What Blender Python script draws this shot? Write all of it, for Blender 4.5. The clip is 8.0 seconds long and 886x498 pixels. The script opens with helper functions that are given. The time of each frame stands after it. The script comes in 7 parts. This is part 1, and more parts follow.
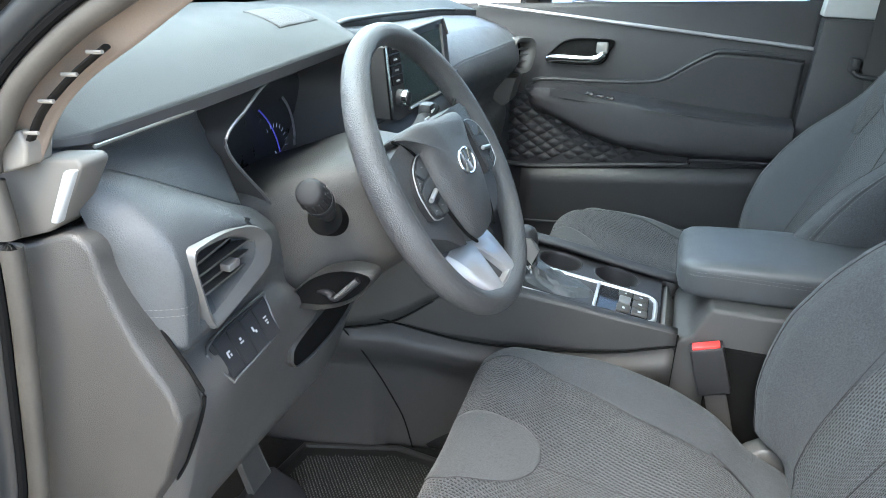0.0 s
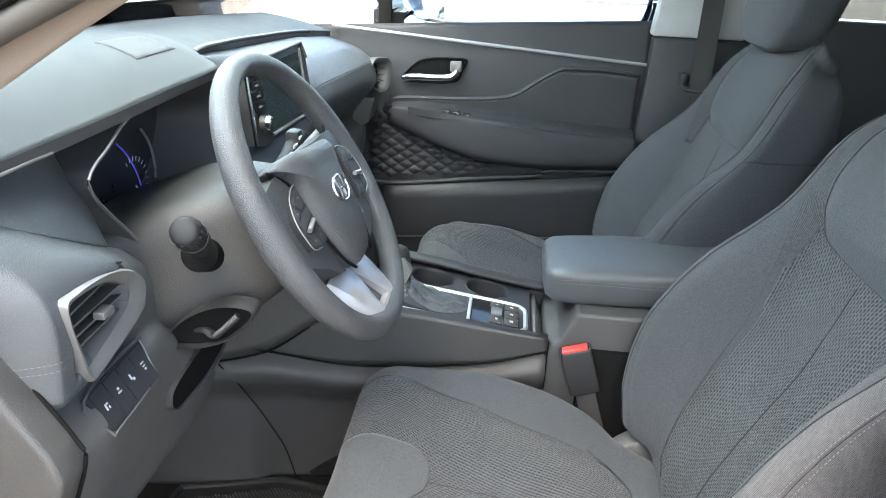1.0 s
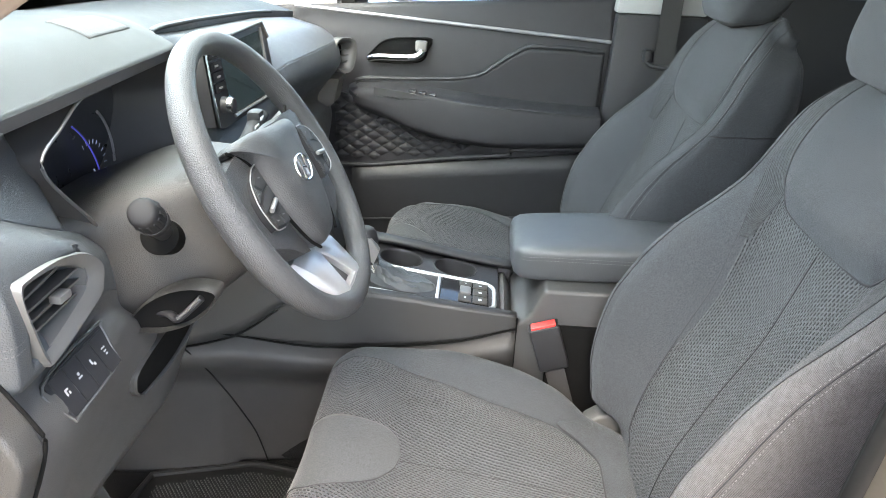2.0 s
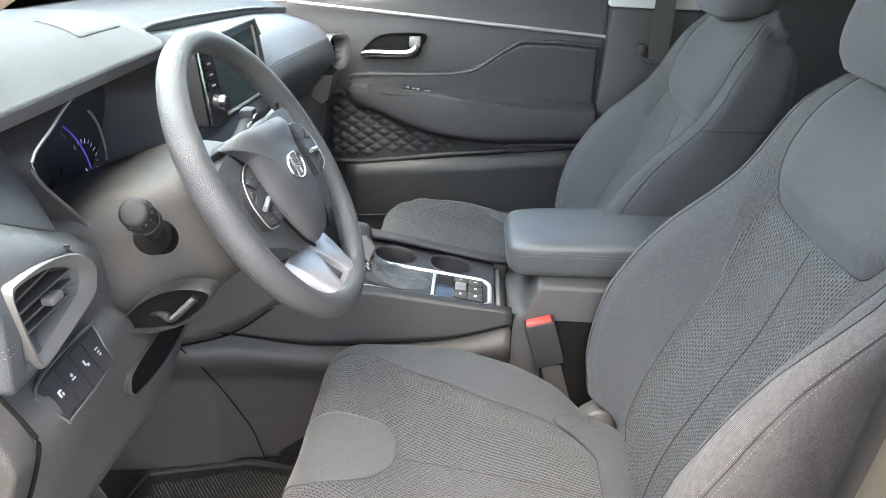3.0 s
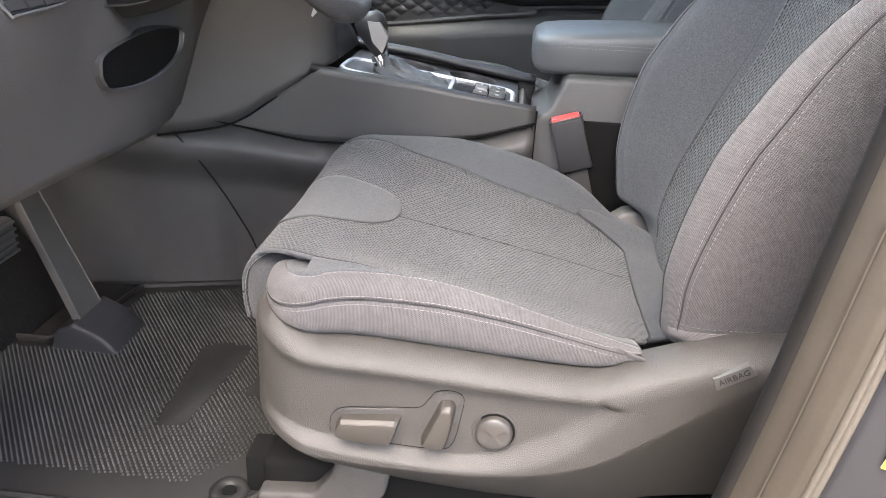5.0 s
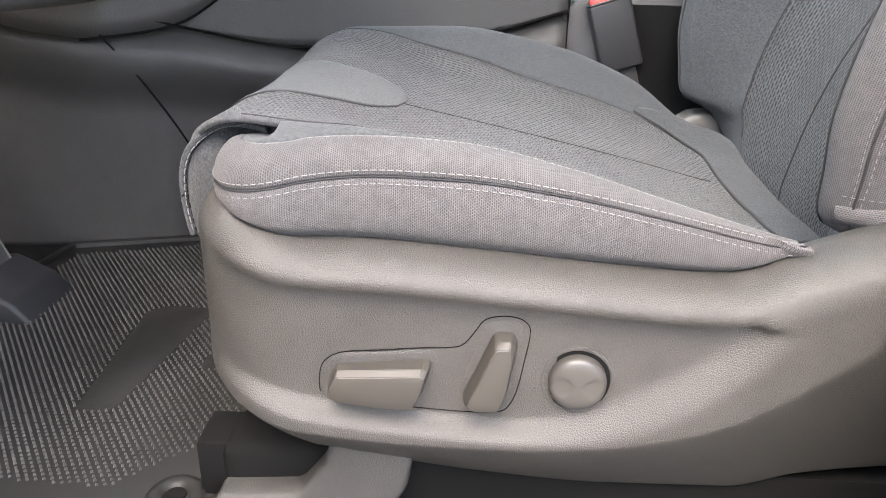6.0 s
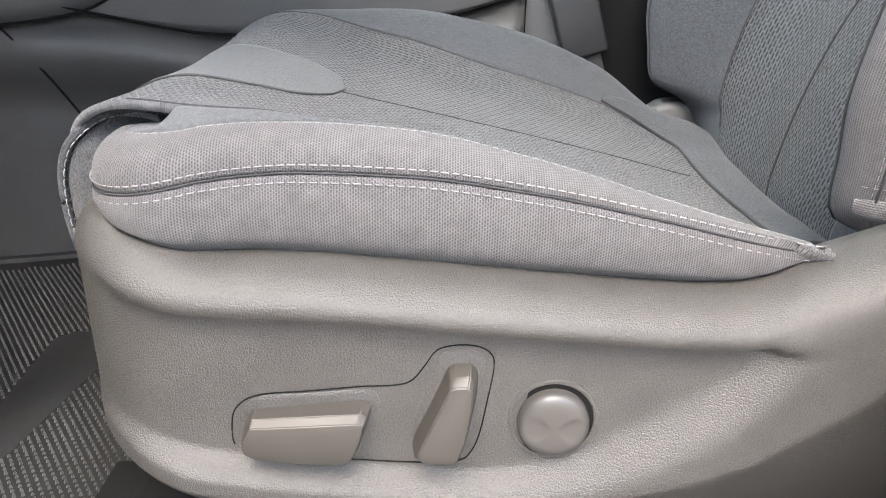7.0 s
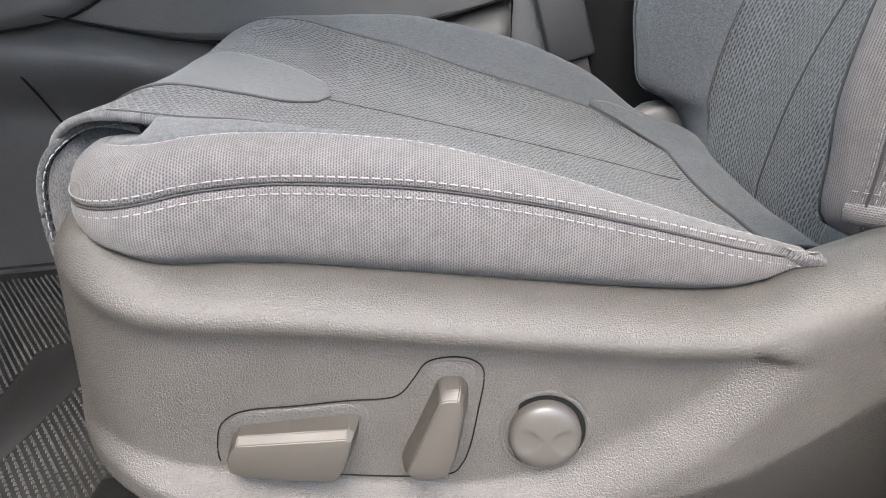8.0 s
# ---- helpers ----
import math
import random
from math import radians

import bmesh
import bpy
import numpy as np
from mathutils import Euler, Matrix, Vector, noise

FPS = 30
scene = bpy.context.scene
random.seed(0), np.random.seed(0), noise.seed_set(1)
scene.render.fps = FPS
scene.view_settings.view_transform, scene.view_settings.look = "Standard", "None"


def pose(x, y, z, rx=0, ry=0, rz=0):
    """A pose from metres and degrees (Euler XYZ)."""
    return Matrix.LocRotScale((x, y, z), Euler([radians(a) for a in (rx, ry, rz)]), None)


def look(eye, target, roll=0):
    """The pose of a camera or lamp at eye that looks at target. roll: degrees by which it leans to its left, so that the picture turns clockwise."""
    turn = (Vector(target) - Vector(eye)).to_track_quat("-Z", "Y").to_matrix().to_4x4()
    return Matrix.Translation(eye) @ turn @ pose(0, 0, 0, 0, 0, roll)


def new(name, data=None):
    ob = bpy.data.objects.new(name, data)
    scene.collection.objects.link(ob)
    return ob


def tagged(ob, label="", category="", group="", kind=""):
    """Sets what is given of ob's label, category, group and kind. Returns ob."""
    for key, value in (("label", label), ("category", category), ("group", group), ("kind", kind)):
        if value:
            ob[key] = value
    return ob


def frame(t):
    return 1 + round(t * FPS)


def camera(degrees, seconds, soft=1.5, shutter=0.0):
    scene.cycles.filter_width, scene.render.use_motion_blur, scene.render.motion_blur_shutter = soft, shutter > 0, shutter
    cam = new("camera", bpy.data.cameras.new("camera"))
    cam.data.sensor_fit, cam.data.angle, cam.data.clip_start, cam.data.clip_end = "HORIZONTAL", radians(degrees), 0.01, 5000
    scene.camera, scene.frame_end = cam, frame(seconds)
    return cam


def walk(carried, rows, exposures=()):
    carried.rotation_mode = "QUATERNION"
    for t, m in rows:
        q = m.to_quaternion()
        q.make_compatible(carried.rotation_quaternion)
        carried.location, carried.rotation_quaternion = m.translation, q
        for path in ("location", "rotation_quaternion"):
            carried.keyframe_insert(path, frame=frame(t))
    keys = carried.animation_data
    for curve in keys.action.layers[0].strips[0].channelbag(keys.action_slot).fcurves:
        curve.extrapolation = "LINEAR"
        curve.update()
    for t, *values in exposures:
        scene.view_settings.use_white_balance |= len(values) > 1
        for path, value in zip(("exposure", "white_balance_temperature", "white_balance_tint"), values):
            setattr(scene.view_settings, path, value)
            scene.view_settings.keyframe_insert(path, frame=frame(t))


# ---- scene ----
cam = camera(61.2, 8.0, soft=0.9)
PATH = [
    (0, (0.232, -0.874, 0.952), (-0.28, 0.886, 0.154), 2.0),
    (0.5, (0.214, -0.884, 0.977), (-0.07, 0.954, 0.24), 2.7),
    (1, (0.208, -0.885, 0.97), (0.06, 0.962, 0.216), 2.9),
    (1.5, (0.212, -0.887, 0.962), (0.119, 0.952, 0.182), 2.8),
    (2, (0.218, -0.885, 0.963), (0.145, 0.95, 0.172), 2.6),
    (3.5, (0.223, -0.882, 0.965), (0.157, 0.948, 0.16), 2.1),
    (4, (0.231, -0.903, 0.96), (0.135, 0.93, 0.166), 2.1),
    (4.5, (0.25, -0.949, 0.814), (0.136, 0.87, -0.01), 3.2),
    (5, (0.266, -0.914, 0.621), (0.116, 0.907, -0.192), 3.0),
    (5.2, (0.257, -0.883, 0.563), (0.091, 0.942, -0.238), 2.2),
    (6.3, (0.208, -0.666, 0.398), (0.138, 1.169, -0.394), 1.1),
    (6.5, (0.21, -0.647, 0.391), (0.166, 1.19, -0.398), 1.1),
    (7, (0.218, -0.628, 0.388), (0.218, 1.213, -0.393), 1.2),
    (7.5, (0.219, -0.622, 0.388), (0.241, 1.22, -0.389), 1.2),
    (8, (0.219, -0.621, 0.389), (0.246, 1.223, -0.384), 0.8),
]

EXPOSURE = [(0.0, 3.2, 6100, 2), (1.0, 3.2, 6300, 4), (2.0, 3.5, 6700, 6), (3.5, 3.53, 6700, 8), (4.5, 3.43, 6700, 10), (5.0, 3.4, 6700, 12), (6.5, 3.37, 6500, 9), (8.0, 3.33, 6450, 8)]
walk(cam, [(t, look(eye, target, roll)) for t, eye, target, roll in PATH], exposures=EXPOSURE)

# ---- world and light ----
world = bpy.data.worlds.new("sky")
world.use_nodes = True
scene.world = world
wn, wl = world.node_tree.nodes, world.node_tree.links
sky = wn.new("ShaderNodeTexSky")
sky.sky_type = "NISHITA"
sky.sun_disc = False
SUN_ELEV, SUN_AZ = radians(56), radians(188)
sky.sun_elevation, sky.sun_rotation = SUN_ELEV, SUN_AZ
sky.air_density, sky.dust_density = 1.0, 3.0
wl.new(sky.outputs[0], wn["Background"].inputs[0])
wn["Background"].inputs[1].default_value = 0.15
sun = new("sun", bpy.data.lights.new("sun", "SUN"))
sun.data.energy, sun.data.angle, sun.data.color = 0.5, radians(30), (1.0, 0.88, 0.75)
SUN_DIR = Vector((math.sin(SUN_AZ) * math.cos(SUN_ELEV), math.cos(SUN_AZ) * math.cos(SUN_ELEV), math.sin(SUN_ELEV)))
sun.matrix_world = look(SUN_DIR * 20, (0, 0, 0))

# added lamp inside the windscreen, brightens the passenger side beyond the sky
fill_light = new("windscreen_fill", bpy.data.lights.new("windscreen_fill", "AREA"))
fill_light.data.shape, fill_light.data.size, fill_light.data.size_y = "RECTANGLE", 1.25, 0.42
fill_light.data.energy, fill_light.data.color = 1.5, (0.86, 0.97, 1.0)
fill_light.matrix_world = look((-0.24, 0.36, 1.08), (0.35, 0.36, 0.55))


# ---- materials ----
# length and spacing of the slits in a cloth, how wide they are and how dark
SLITS = {"rib": (0.0064, 0.0046, (0.14, 0.30), 0.82), "knit": (0.0074, 0.0050, (0.13, 0.29), 0.8), "cord": (0.6, 0.0021, (0.10, 0.34), 0.6), "weave": (0.0014, 0.0013, (0.12, 0.38), 0.55)}


def material(name, base, rough=0.6, metal=0.0, vary=0.15, scale=40.0, fine=900.0, bump=0.15, depth=0.0006,
             pattern="noise", spec=0.5, coat=0.0, stain=0.06, coords="Object", sheen=0.0):
    """Colour with variation at two scales and a fine relief."""
    m = bpy.data.materials.new(name)
    m.use_nodes = True
    nt = m.node_tree
    n, l = nt.nodes, nt.links
    b = n["Principled BSDF"]
    b.inputs["Metallic"].default_value = metal
    b.inputs["Specular IOR Level"].default_value = spec
    b.inputs["Coat Weight"].default_value = coat
    b.inputs["Sheen Weight"].default_value, b.inputs["Sheen Roughness"].default_value = sheen, 0.45
    tc = n.new("ShaderNodeTexCoord")
    src = tc.outputs[coords]
    big = n.new("ShaderNodeTexNoise")
    big.inputs["Scale"].default_value = scale
    big.inputs["Detail"].default_value = 4
    l.new(tc.outputs["Object"], big.inputs["Vector"])
    small = n.new("ShaderNodeTexNoise")
    small.inputs["Scale"].default_value = fine
    small.inputs["Detail"].default_value = 2
    l.new(src, small.inputs["Vector"])
    wide = n.new("ShaderNodeTexNoise")
    wide.inputs["Scale"].default_value = 7.0
    wide.inputs["Detail"].default_value = 3
    l.new(tc.outputs["Object"], wide.inputs["Vector"])
    add = n.new("ShaderNodeMath")
    add.operation = "ADD"
    l.new(big.outputs[0], add.inputs[0])
    l.new(small.outputs[0], add.inputs[1])
    ramp = n.new("ShaderNodeMapRange")
    ramp.inputs["From Min"].default_value, ramp.inputs["From Max"].default_value = 0.6, 1.4
    ramp.inputs["To Min"].default_value, ramp.inputs["To Max"].default_value = 1 - vary, 1 + vary
    l.new(add.outputs[0], ramp.inputs[0])
    ramp2 = n.new("ShaderNodeMapRange")
    ramp2.inputs["From Min"].default_value, ramp2.inputs["From Max"].default_value = 0.3, 0.7
    ramp2.inputs["To Min"].default_value, ramp2.inputs["To Max"].default_value = 1 - stain, 1 + stain
    l.new(wide.outputs[0], ramp2.inputs[0])
    mul = n.new("ShaderNodeMath")
    mul.operation = "MULTIPLY"
    l.new(ramp.outputs[0], mul.inputs[0])
    l.new(ramp2.outputs[0], mul.inputs[1])
    col = n.new("ShaderNodeVectorMath")
    col.operation = "SCALE"
    col.inputs[0].default_value = base[:3]
    l.new(mul.outputs[0], col.inputs["Scale"])
    rr = n.new("ShaderNodeMapRange")
    rr.inputs["To Min"].default_value, rr.inputs["To Max"].default_value = max(rough - 0.08, 0.02), min(rough + 0.08, 1)
    l.new(big.outputs[0], rr.inputs[0])
    l.new(rr.outputs[0], b.inputs["Roughness"])
    height, tone = small.outputs[0], None
    if pattern == "grain":          # pebbled leather-like moulded plastic
        v = n.new("ShaderNodeTexVoronoi")
        v.feature = "DISTANCE_TO_EDGE"
        v.inputs["Scale"].default_value = fine
        l.new(src, v.inputs["Vector"])
        mr = n.new("ShaderNodeMapRange")
        mr.inputs["From Max"].default_value = 0.25
        l.new(v.outputs["Distance"], mr.inputs[0])
        height = mr.outputs[0]
    elif pattern in SLITS:          # cloth with short dark slits, set in staggered rows
        along, across, thick, depth_of = SLITS[pattern]
        warp = n.new("ShaderNodeTexNoise")
        warp.inputs["Scale"].default_value = 260
        l.new(src, warp.inputs["Vector"])
        mix = n.new("ShaderNodeVectorMath")
        mix.operation = "MULTIPLY_ADD"
        mix.inputs[1].default_value = (0.35 * along, 0.35 * across, 0.0)
        l.new(warp.outputs["Color"], mix.inputs[0])
        l.new(src, mix.inputs[2])
        xyz = n.new("ShaderNodeSeparateXYZ")
        l.new(mix.outputs[0], xyz.inputs[0])

        def sum_(op, a, b, third=None):
            q = n.new("ShaderNodeMath")
            q.operation = op
            for k_, v_ in enumerate((a, b, third)):
                if isinstance(v_, (int, float)):
                    q.inputs[k_].default_value = v_
                elif v_ is not None:
                    l.new(v_, q.inputs[k_])
            return q.outputs[0]

        row = sum_("DIVIDE", xyz.outputs[1], across)
        odd = sum_("MULTIPLY", sum_("FLOORED_MODULO", sum_("FLOOR", row, None), 2.0), 0.5)
        cell = sum_("ADD", sum_("DIVIDE", xyz.outputs[0], along), odd)
        edge_ = [sum_("ABSOLUTE", sum_("SUBTRACT", sum_("FRACT", q, None), 0.5), None) for q in (cell, row)]
        soft_ = []
        for q, (a0, a1) in zip(edge_, ((0.26, 0.46), thick)):
            mr = n.new("ShaderNodeMapRange")
            mr.interpolation_type = "SMOOTHSTEP"
            mr.inputs["From Min"].default_value, mr.inputs["From Max"].default_value = a0, a1
            mr.inputs["To Min"].default_value, mr.inputs["To Max"].default_value = 1.0, 0.0
            l.new(q, mr.inputs[0])
            soft_.append(mr.outputs[0])
        slit = sum_("MULTIPLY", *soft_)
        tone = sum_("MULTIPLY_ADD", slit, -depth_of, 1.0)
        height = sum_("MULTIPLY_ADD", small.outputs[0], 0.35, sum_("SUBTRACT", 1.0, slit))
    if tone is not None:
        mc = n.new("ShaderNodeVectorMath")
        mc.operation = "SCALE"
        l.new(col.outputs[0], mc.inputs[0])
        l.new(tone, mc.inputs["Scale"])
        l.new(mc.outputs[0], b.inputs["Base Color"])
    else:
        l.new(col.outputs[0], b.inputs["Base Color"])
    bp = n.new("ShaderNodeBump")
    bp.inputs["Strength"].default_value = bump
    bp.inputs["Distance"].default_value = depth
    l.new(height, bp.inputs["Height"])
    l.new(bp.outputs[0], b.inputs["Normal"])
    return m


def glowing(name, colour, strength):
    m = material(name, colour, 0.4, vary=0.02)
    b = m.node_tree.nodes["Principled BSDF"]
    b.inputs["Emission Color"].default_value = (*colour, 1)
    b.inputs["Emission Strength"].default_value = strength
    return m


def glass(name, tint=(0.9, 0.95, 0.94), rough=0.0):
    m = bpy.data.materials.new(name)
    m.use_nodes = True
    b = m.node_tree.nodes["Principled BSDF"]
    b.inputs["Base Color"].default_value = (*tint, 1)
    b.inputs["Transmission Weight"].default_value = 1.0
    b.inputs["Roughness"].default_value = rough
    b.inputs["IOR"].default_value = 1.45
    return m


M_DASH = material("dash_soft_plastic", (0.056, 0.060, 0.064), 0.46, pattern="grain", fine=430, bump=0.32, depth=0.0006, vary=0.1)
M_TOP = material("dash_top_soft_plastic", (0.040, 0.046, 0.048), 0.68, pattern="grain", fine=420, bump=0.15, depth=0.0005, vary=0.06, spec=0.25)
M_DOOR = material("dark_door_plastic", (0.026, 0.026, 0.029), 0.5, pattern="grain", fine=420, bump=0.18, depth=0.0006, vary=0.1, spec=0.32)
M_LOW = material("dark_lower_plastic", (0.045, 0.0435, 0.042), 0.5, pattern="grain", fine=460, bump=0.2, depth=0.0006, vary=0.12, spec=0.36)
M_TRIM = material("grained_trim_plastic", (0.074, 0.071, 0.068), 0.46, pattern="grain", fine=520, bump=0.28, depth=0.0006, vary=0.1)
M_COVER = material("grained_cover_plastic", (0.05, 0.0475, 0.0445), 0.5, pattern="grain", fine=460, bump=0.3, depth=0.0006, vary=0.12)
M_SHIELD = material("seat_shield_plastic", (0.046, 0.0435, 0.0405), 0.5, pattern="grain", fine=600, bump=0.4, depth=0.0006, vary=0.18, spec=0.42)
M_DARK = material("dark_plastic", (0.022, 0.022, 0.024), 0.5, fine=1500, bump=0.1, vary=0.1, spec=0.35)
# Near-black for gaps, rails and print; also puts shade into recesses
M_BLACK = material("black_gap_and_shade", (0.006, 0.006, 0.006), 0.9, vary=0.1, spec=0.08)
M_GLOSS = material("gloss_black_plastic", (0.012, 0.012, 0.014), 0.15, bump=0.02, vary=0.05)
M_WHEEL = material("wheel_urethane", (0.052, 0.053, 0.055), 0.46, pattern="grain", fine=400, bump=0.42, depth=0.0009, vary=0.18)
M_SILVER = material("satin_silver_paint", (0.50, 0.50, 0.51), 0.46, metal=0.75, bump=0.03, vary=0.04)
M_CHROME = material("chrome", (0.75, 0.76, 0.77), 0.12, metal=1.0, bump=0.01, vary=0.03)
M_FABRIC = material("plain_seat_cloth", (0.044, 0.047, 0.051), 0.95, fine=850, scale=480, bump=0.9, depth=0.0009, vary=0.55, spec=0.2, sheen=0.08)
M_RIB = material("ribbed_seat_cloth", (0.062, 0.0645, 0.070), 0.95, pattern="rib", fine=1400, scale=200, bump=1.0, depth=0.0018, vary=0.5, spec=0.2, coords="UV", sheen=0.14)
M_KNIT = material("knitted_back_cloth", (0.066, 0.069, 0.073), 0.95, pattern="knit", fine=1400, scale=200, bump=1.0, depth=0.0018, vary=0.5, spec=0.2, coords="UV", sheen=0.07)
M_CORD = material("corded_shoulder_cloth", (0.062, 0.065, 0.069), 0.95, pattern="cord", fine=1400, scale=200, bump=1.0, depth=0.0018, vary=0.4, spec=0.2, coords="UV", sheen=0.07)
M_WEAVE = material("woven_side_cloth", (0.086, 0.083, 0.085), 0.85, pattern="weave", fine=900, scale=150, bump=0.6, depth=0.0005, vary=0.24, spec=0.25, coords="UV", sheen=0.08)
M_THREAD = material("pale_thread", (0.15, 0.15, 0.15), 0.8, fine=2500, bump=0.3)
M_SEAM = material("dark_seam", (0.02, 0.02, 0.022), 0.9)
M_PAD = material("stitched_armrest_vinyl", (0.052, 0.056, 0.06), 0.45, pattern="grain", fine=700, bump=0.2, depth=0.0004, vary=0.08)
M_CARPET = material("black_carpet", (0.014, 0.014, 0.014), 1.0, fine=700, scale=120, bump=1.0, depth=0.003, vary=0.4, spec=0.1)
M_MAT = material("rubber_mat", (0.013, 0.0126, 0.012), 0.55, fine=600, bump=0.2, vary=0.15, stain=0.25, spec=0.35)
# pegs paler than the sheet: sky glints put into their colour, besides wear
M_MATRIB = material("worn_glinting_mat_rib", (0.07, 0.0675, 0.063), 0.34, fine=500, bump=0.2, vary=0.35, stain=0.35)
M_RED = material("red_release_button", (0.62, 0.035, 0.03), 0.4, bump=0.03, vary=0.05)
M_WHITE = material("white_print", (0.75, 0.75, 0.75), 0.6, vary=0.03)
M_YELLOW = material("yellow_print", (0.75, 0.6, 0.03), 0.6, vary=0.05)
M_BEIGE = material("pale_headliner_cloth", (0.5, 0.45, 0.4), 0.9, fine=800, bump=0.3, vary=0.1)
M_PILTRIM = material("beige_pillar_trim", (0.19, 0.15, 0.12), 0.7, fine=800, bump=0.2, vary=0.08)
M_GREYTRIM = material("pale_grey_pillar_trim", (0.3, 0.31, 0.31), 0.7, fine=600, bump=0.2, vary=0.06)
M_BODY = material("black_car_paint", (0.016, 0.016, 0.018), 0.25, bump=0.02, vary=0.06, coat=0.6)
M_SEAL = material("rubber_door_seal", (0.011, 0.010, 0.009), 0.7, fine=500, bump=0.15, vary=0.12, spec=0.15)
M_JAMB = material("pale_jamb_seal", (0.055, 0.05, 0.043), 0.55, fine=500, bump=0.1, vary=0.1, stain=0.15)
M_STEELBLUE = material("blue_grey_frame_rubber", (0.02, 0.022, 0.024), 0.4, fine=500, bump=0.1, vary=0.08)
M_BRONZE = material("dull_bronze_body_paint", (0.046, 0.039, 0.030), 0.5, metal=0.1, fine=300, bump=0.05, vary=0.1, stain=0.15, spec=0.3)
M_WELD = material("pale_weld_mark", (0.08, 0.071, 0.057), 0.5, metal=0.2, fine=300, bump=0.1, vary=0.15)
M_SCREEN = material("dark_display_glass", (0.02, 0.03, 0.032), 0.08, bump=0.0, vary=0.05)
M_GLASS = glass("window_glass")
M_BELT = material("belt_webbing", (0.03, 0.029, 0.029), 0.9, fine=900, bump=0.4, vary=0.12)
M_BLUE = glowing("blue_gauge_arc", (0.05, 0.05, 0.35), 0.08)
M_TICK = glowing("gauge_tick", (0.3, 0.35, 0.5), 0.05)
M_ASPHALT = material("tan_concrete_lot", (0.38, 0.315, 0.235), 0.95, fine=60, scale=3, bump=0.4, depth=0.004, vary=0.2, stain=0.15)
M_STEEL = material("bare_steel", (0.35, 0.35, 0.35), 0.35, metal=0.9, vary=0.1)


# ---- building helpers ----
def hermite(x, xs, ys):
    """A smooth curve through (xs, ys), at x."""
    xs, ys, x = np.asarray(xs, float), np.asarray(ys, float), np.asarray(x, float)
    d = np.diff(ys) / np.diff(xs)
    m = np.concatenate(([d[0]], np.where(d[1:] * d[:-1] > 0, 2 * d[1:] * d[:-1] / (d[1:] + d[:-1] + 1e-12), 0), [d[-1]]))
    i = np.clip(np.searchsorted(xs, x) - 1, 0, len(xs) - 2)
    h = xs[i + 1] - xs[i]
    t = np.clip((x - xs[i]) / h, 0, 1)
    return ((2 * t**3 - 3 * t**2 + 1) * ys[i] + (t**3 - 2 * t**2 + t) * h * m[i]
            + (-2 * t**3 + 3 * t**2) * ys[i + 1] + (t**3 - t**2) * h * m[i + 1])


def spline(pts, n=8, closed=False):
    """Points along a Catmull-Rom curve through pts."""
    p = [np.asarray(q, float) for q in pts]
    k, out = len(p), []
    for i in range(k if closed else k - 1):
        g = (lambda j: p[j % k]) if closed else (lambda j: p[min(max(j, 0), k - 1)])
        a, b, c, d = g(i - 1), g(i), g(i + 1), g(i + 2)
        for s in np.arange(n) / n:
            out.append(0.5 * (2 * b + (c - a) * s + (2 * a - 5 * b + 4 * c - d) * s * s + (3 * b - a - 3 * c + d) * s**3))
    if not closed:
        out.append(p[-1])
    return np.array(out)


def smooth01(a, b, x):
    t = np.clip((np.asarray(x, float) - a) / (b - a), 0, 1)
    return t * t * (3 - 2 * t)


def mesh_of(verts, faces, uvs=None, smooth=True):
    me = bpy.data.meshes.new("mesh")
    me.from_pydata([tuple(map(float, v)) for v in verts], [], [tuple(map(int, f)) for f in faces])
    if uvs is not None:
        layer = me.uv_layers.new(name="UVMap")
        idx = np.zeros(len(me.loops), int)
        me.loops.foreach_get("vertex_index", idx)
        layer.data.foreach_set("uv", np.asarray(uvs, float)[idx].ravel())
    if smooth:
        me.shade_smooth()
    me.update()
    return me


def normals_of(P):
    P = np.asarray(P, float)
    n = np.cross(np.gradient(P, axis=0), np.gradient(P, axis=1))
    return n / np.maximum(np.linalg.norm(n, axis=2, keepdims=True), 1e-9)


def shell(P, thick=0.004, uv=None, flip=False):
    """A sheet with thickness from a grid of points; its normals point out of the front."""
    P = np.asarray(P, float)
    nu, nv = P.shape[:2]
    N = normals_of(P) * (-1 if flip else 1)
    if uv is None:
        du = np.linalg.norm(np.diff(P, axis=0), axis=2).mean(axis=1)
        dv = np.linalg.norm(np.diff(P, axis=1), axis=2).mean(axis=0)
        uv = np.stack(np.meshgrid(np.r_[0, du.cumsum()], np.r_[0, dv.cumsum()], indexing="ij"), 2)
    verts = np.concatenate([P.reshape(-1, 3), (P - N * thick).reshape(-1, 3)])
    uvs = np.concatenate([uv.reshape(-1, 2)] * 2)
    k = np.arange(nu * nv).reshape(nu, nv)
    o = nu * nv
    q = np.stack([k[:-1, :-1], k[1:, :-1], k[1:, 1:], k[:-1, 1:]], 2).reshape(-1, 4)
    if flip:
        q = q[:, ::-1]
    f = [*q.tolist(), *(q[:, ::-1] + o).tolist()]
    rim = [*k[:, 0], *k[-1, 1:], *k[-2::-1, -1], *k[0, -2:0:-1]]
    for a, b in zip(rim, [*rim[1:], rim[0]]):
        f.append((b, a, a + o, b + o) if not flip else (a, b, b + o, a + o))
    return mesh_of(verts, f, uvs)


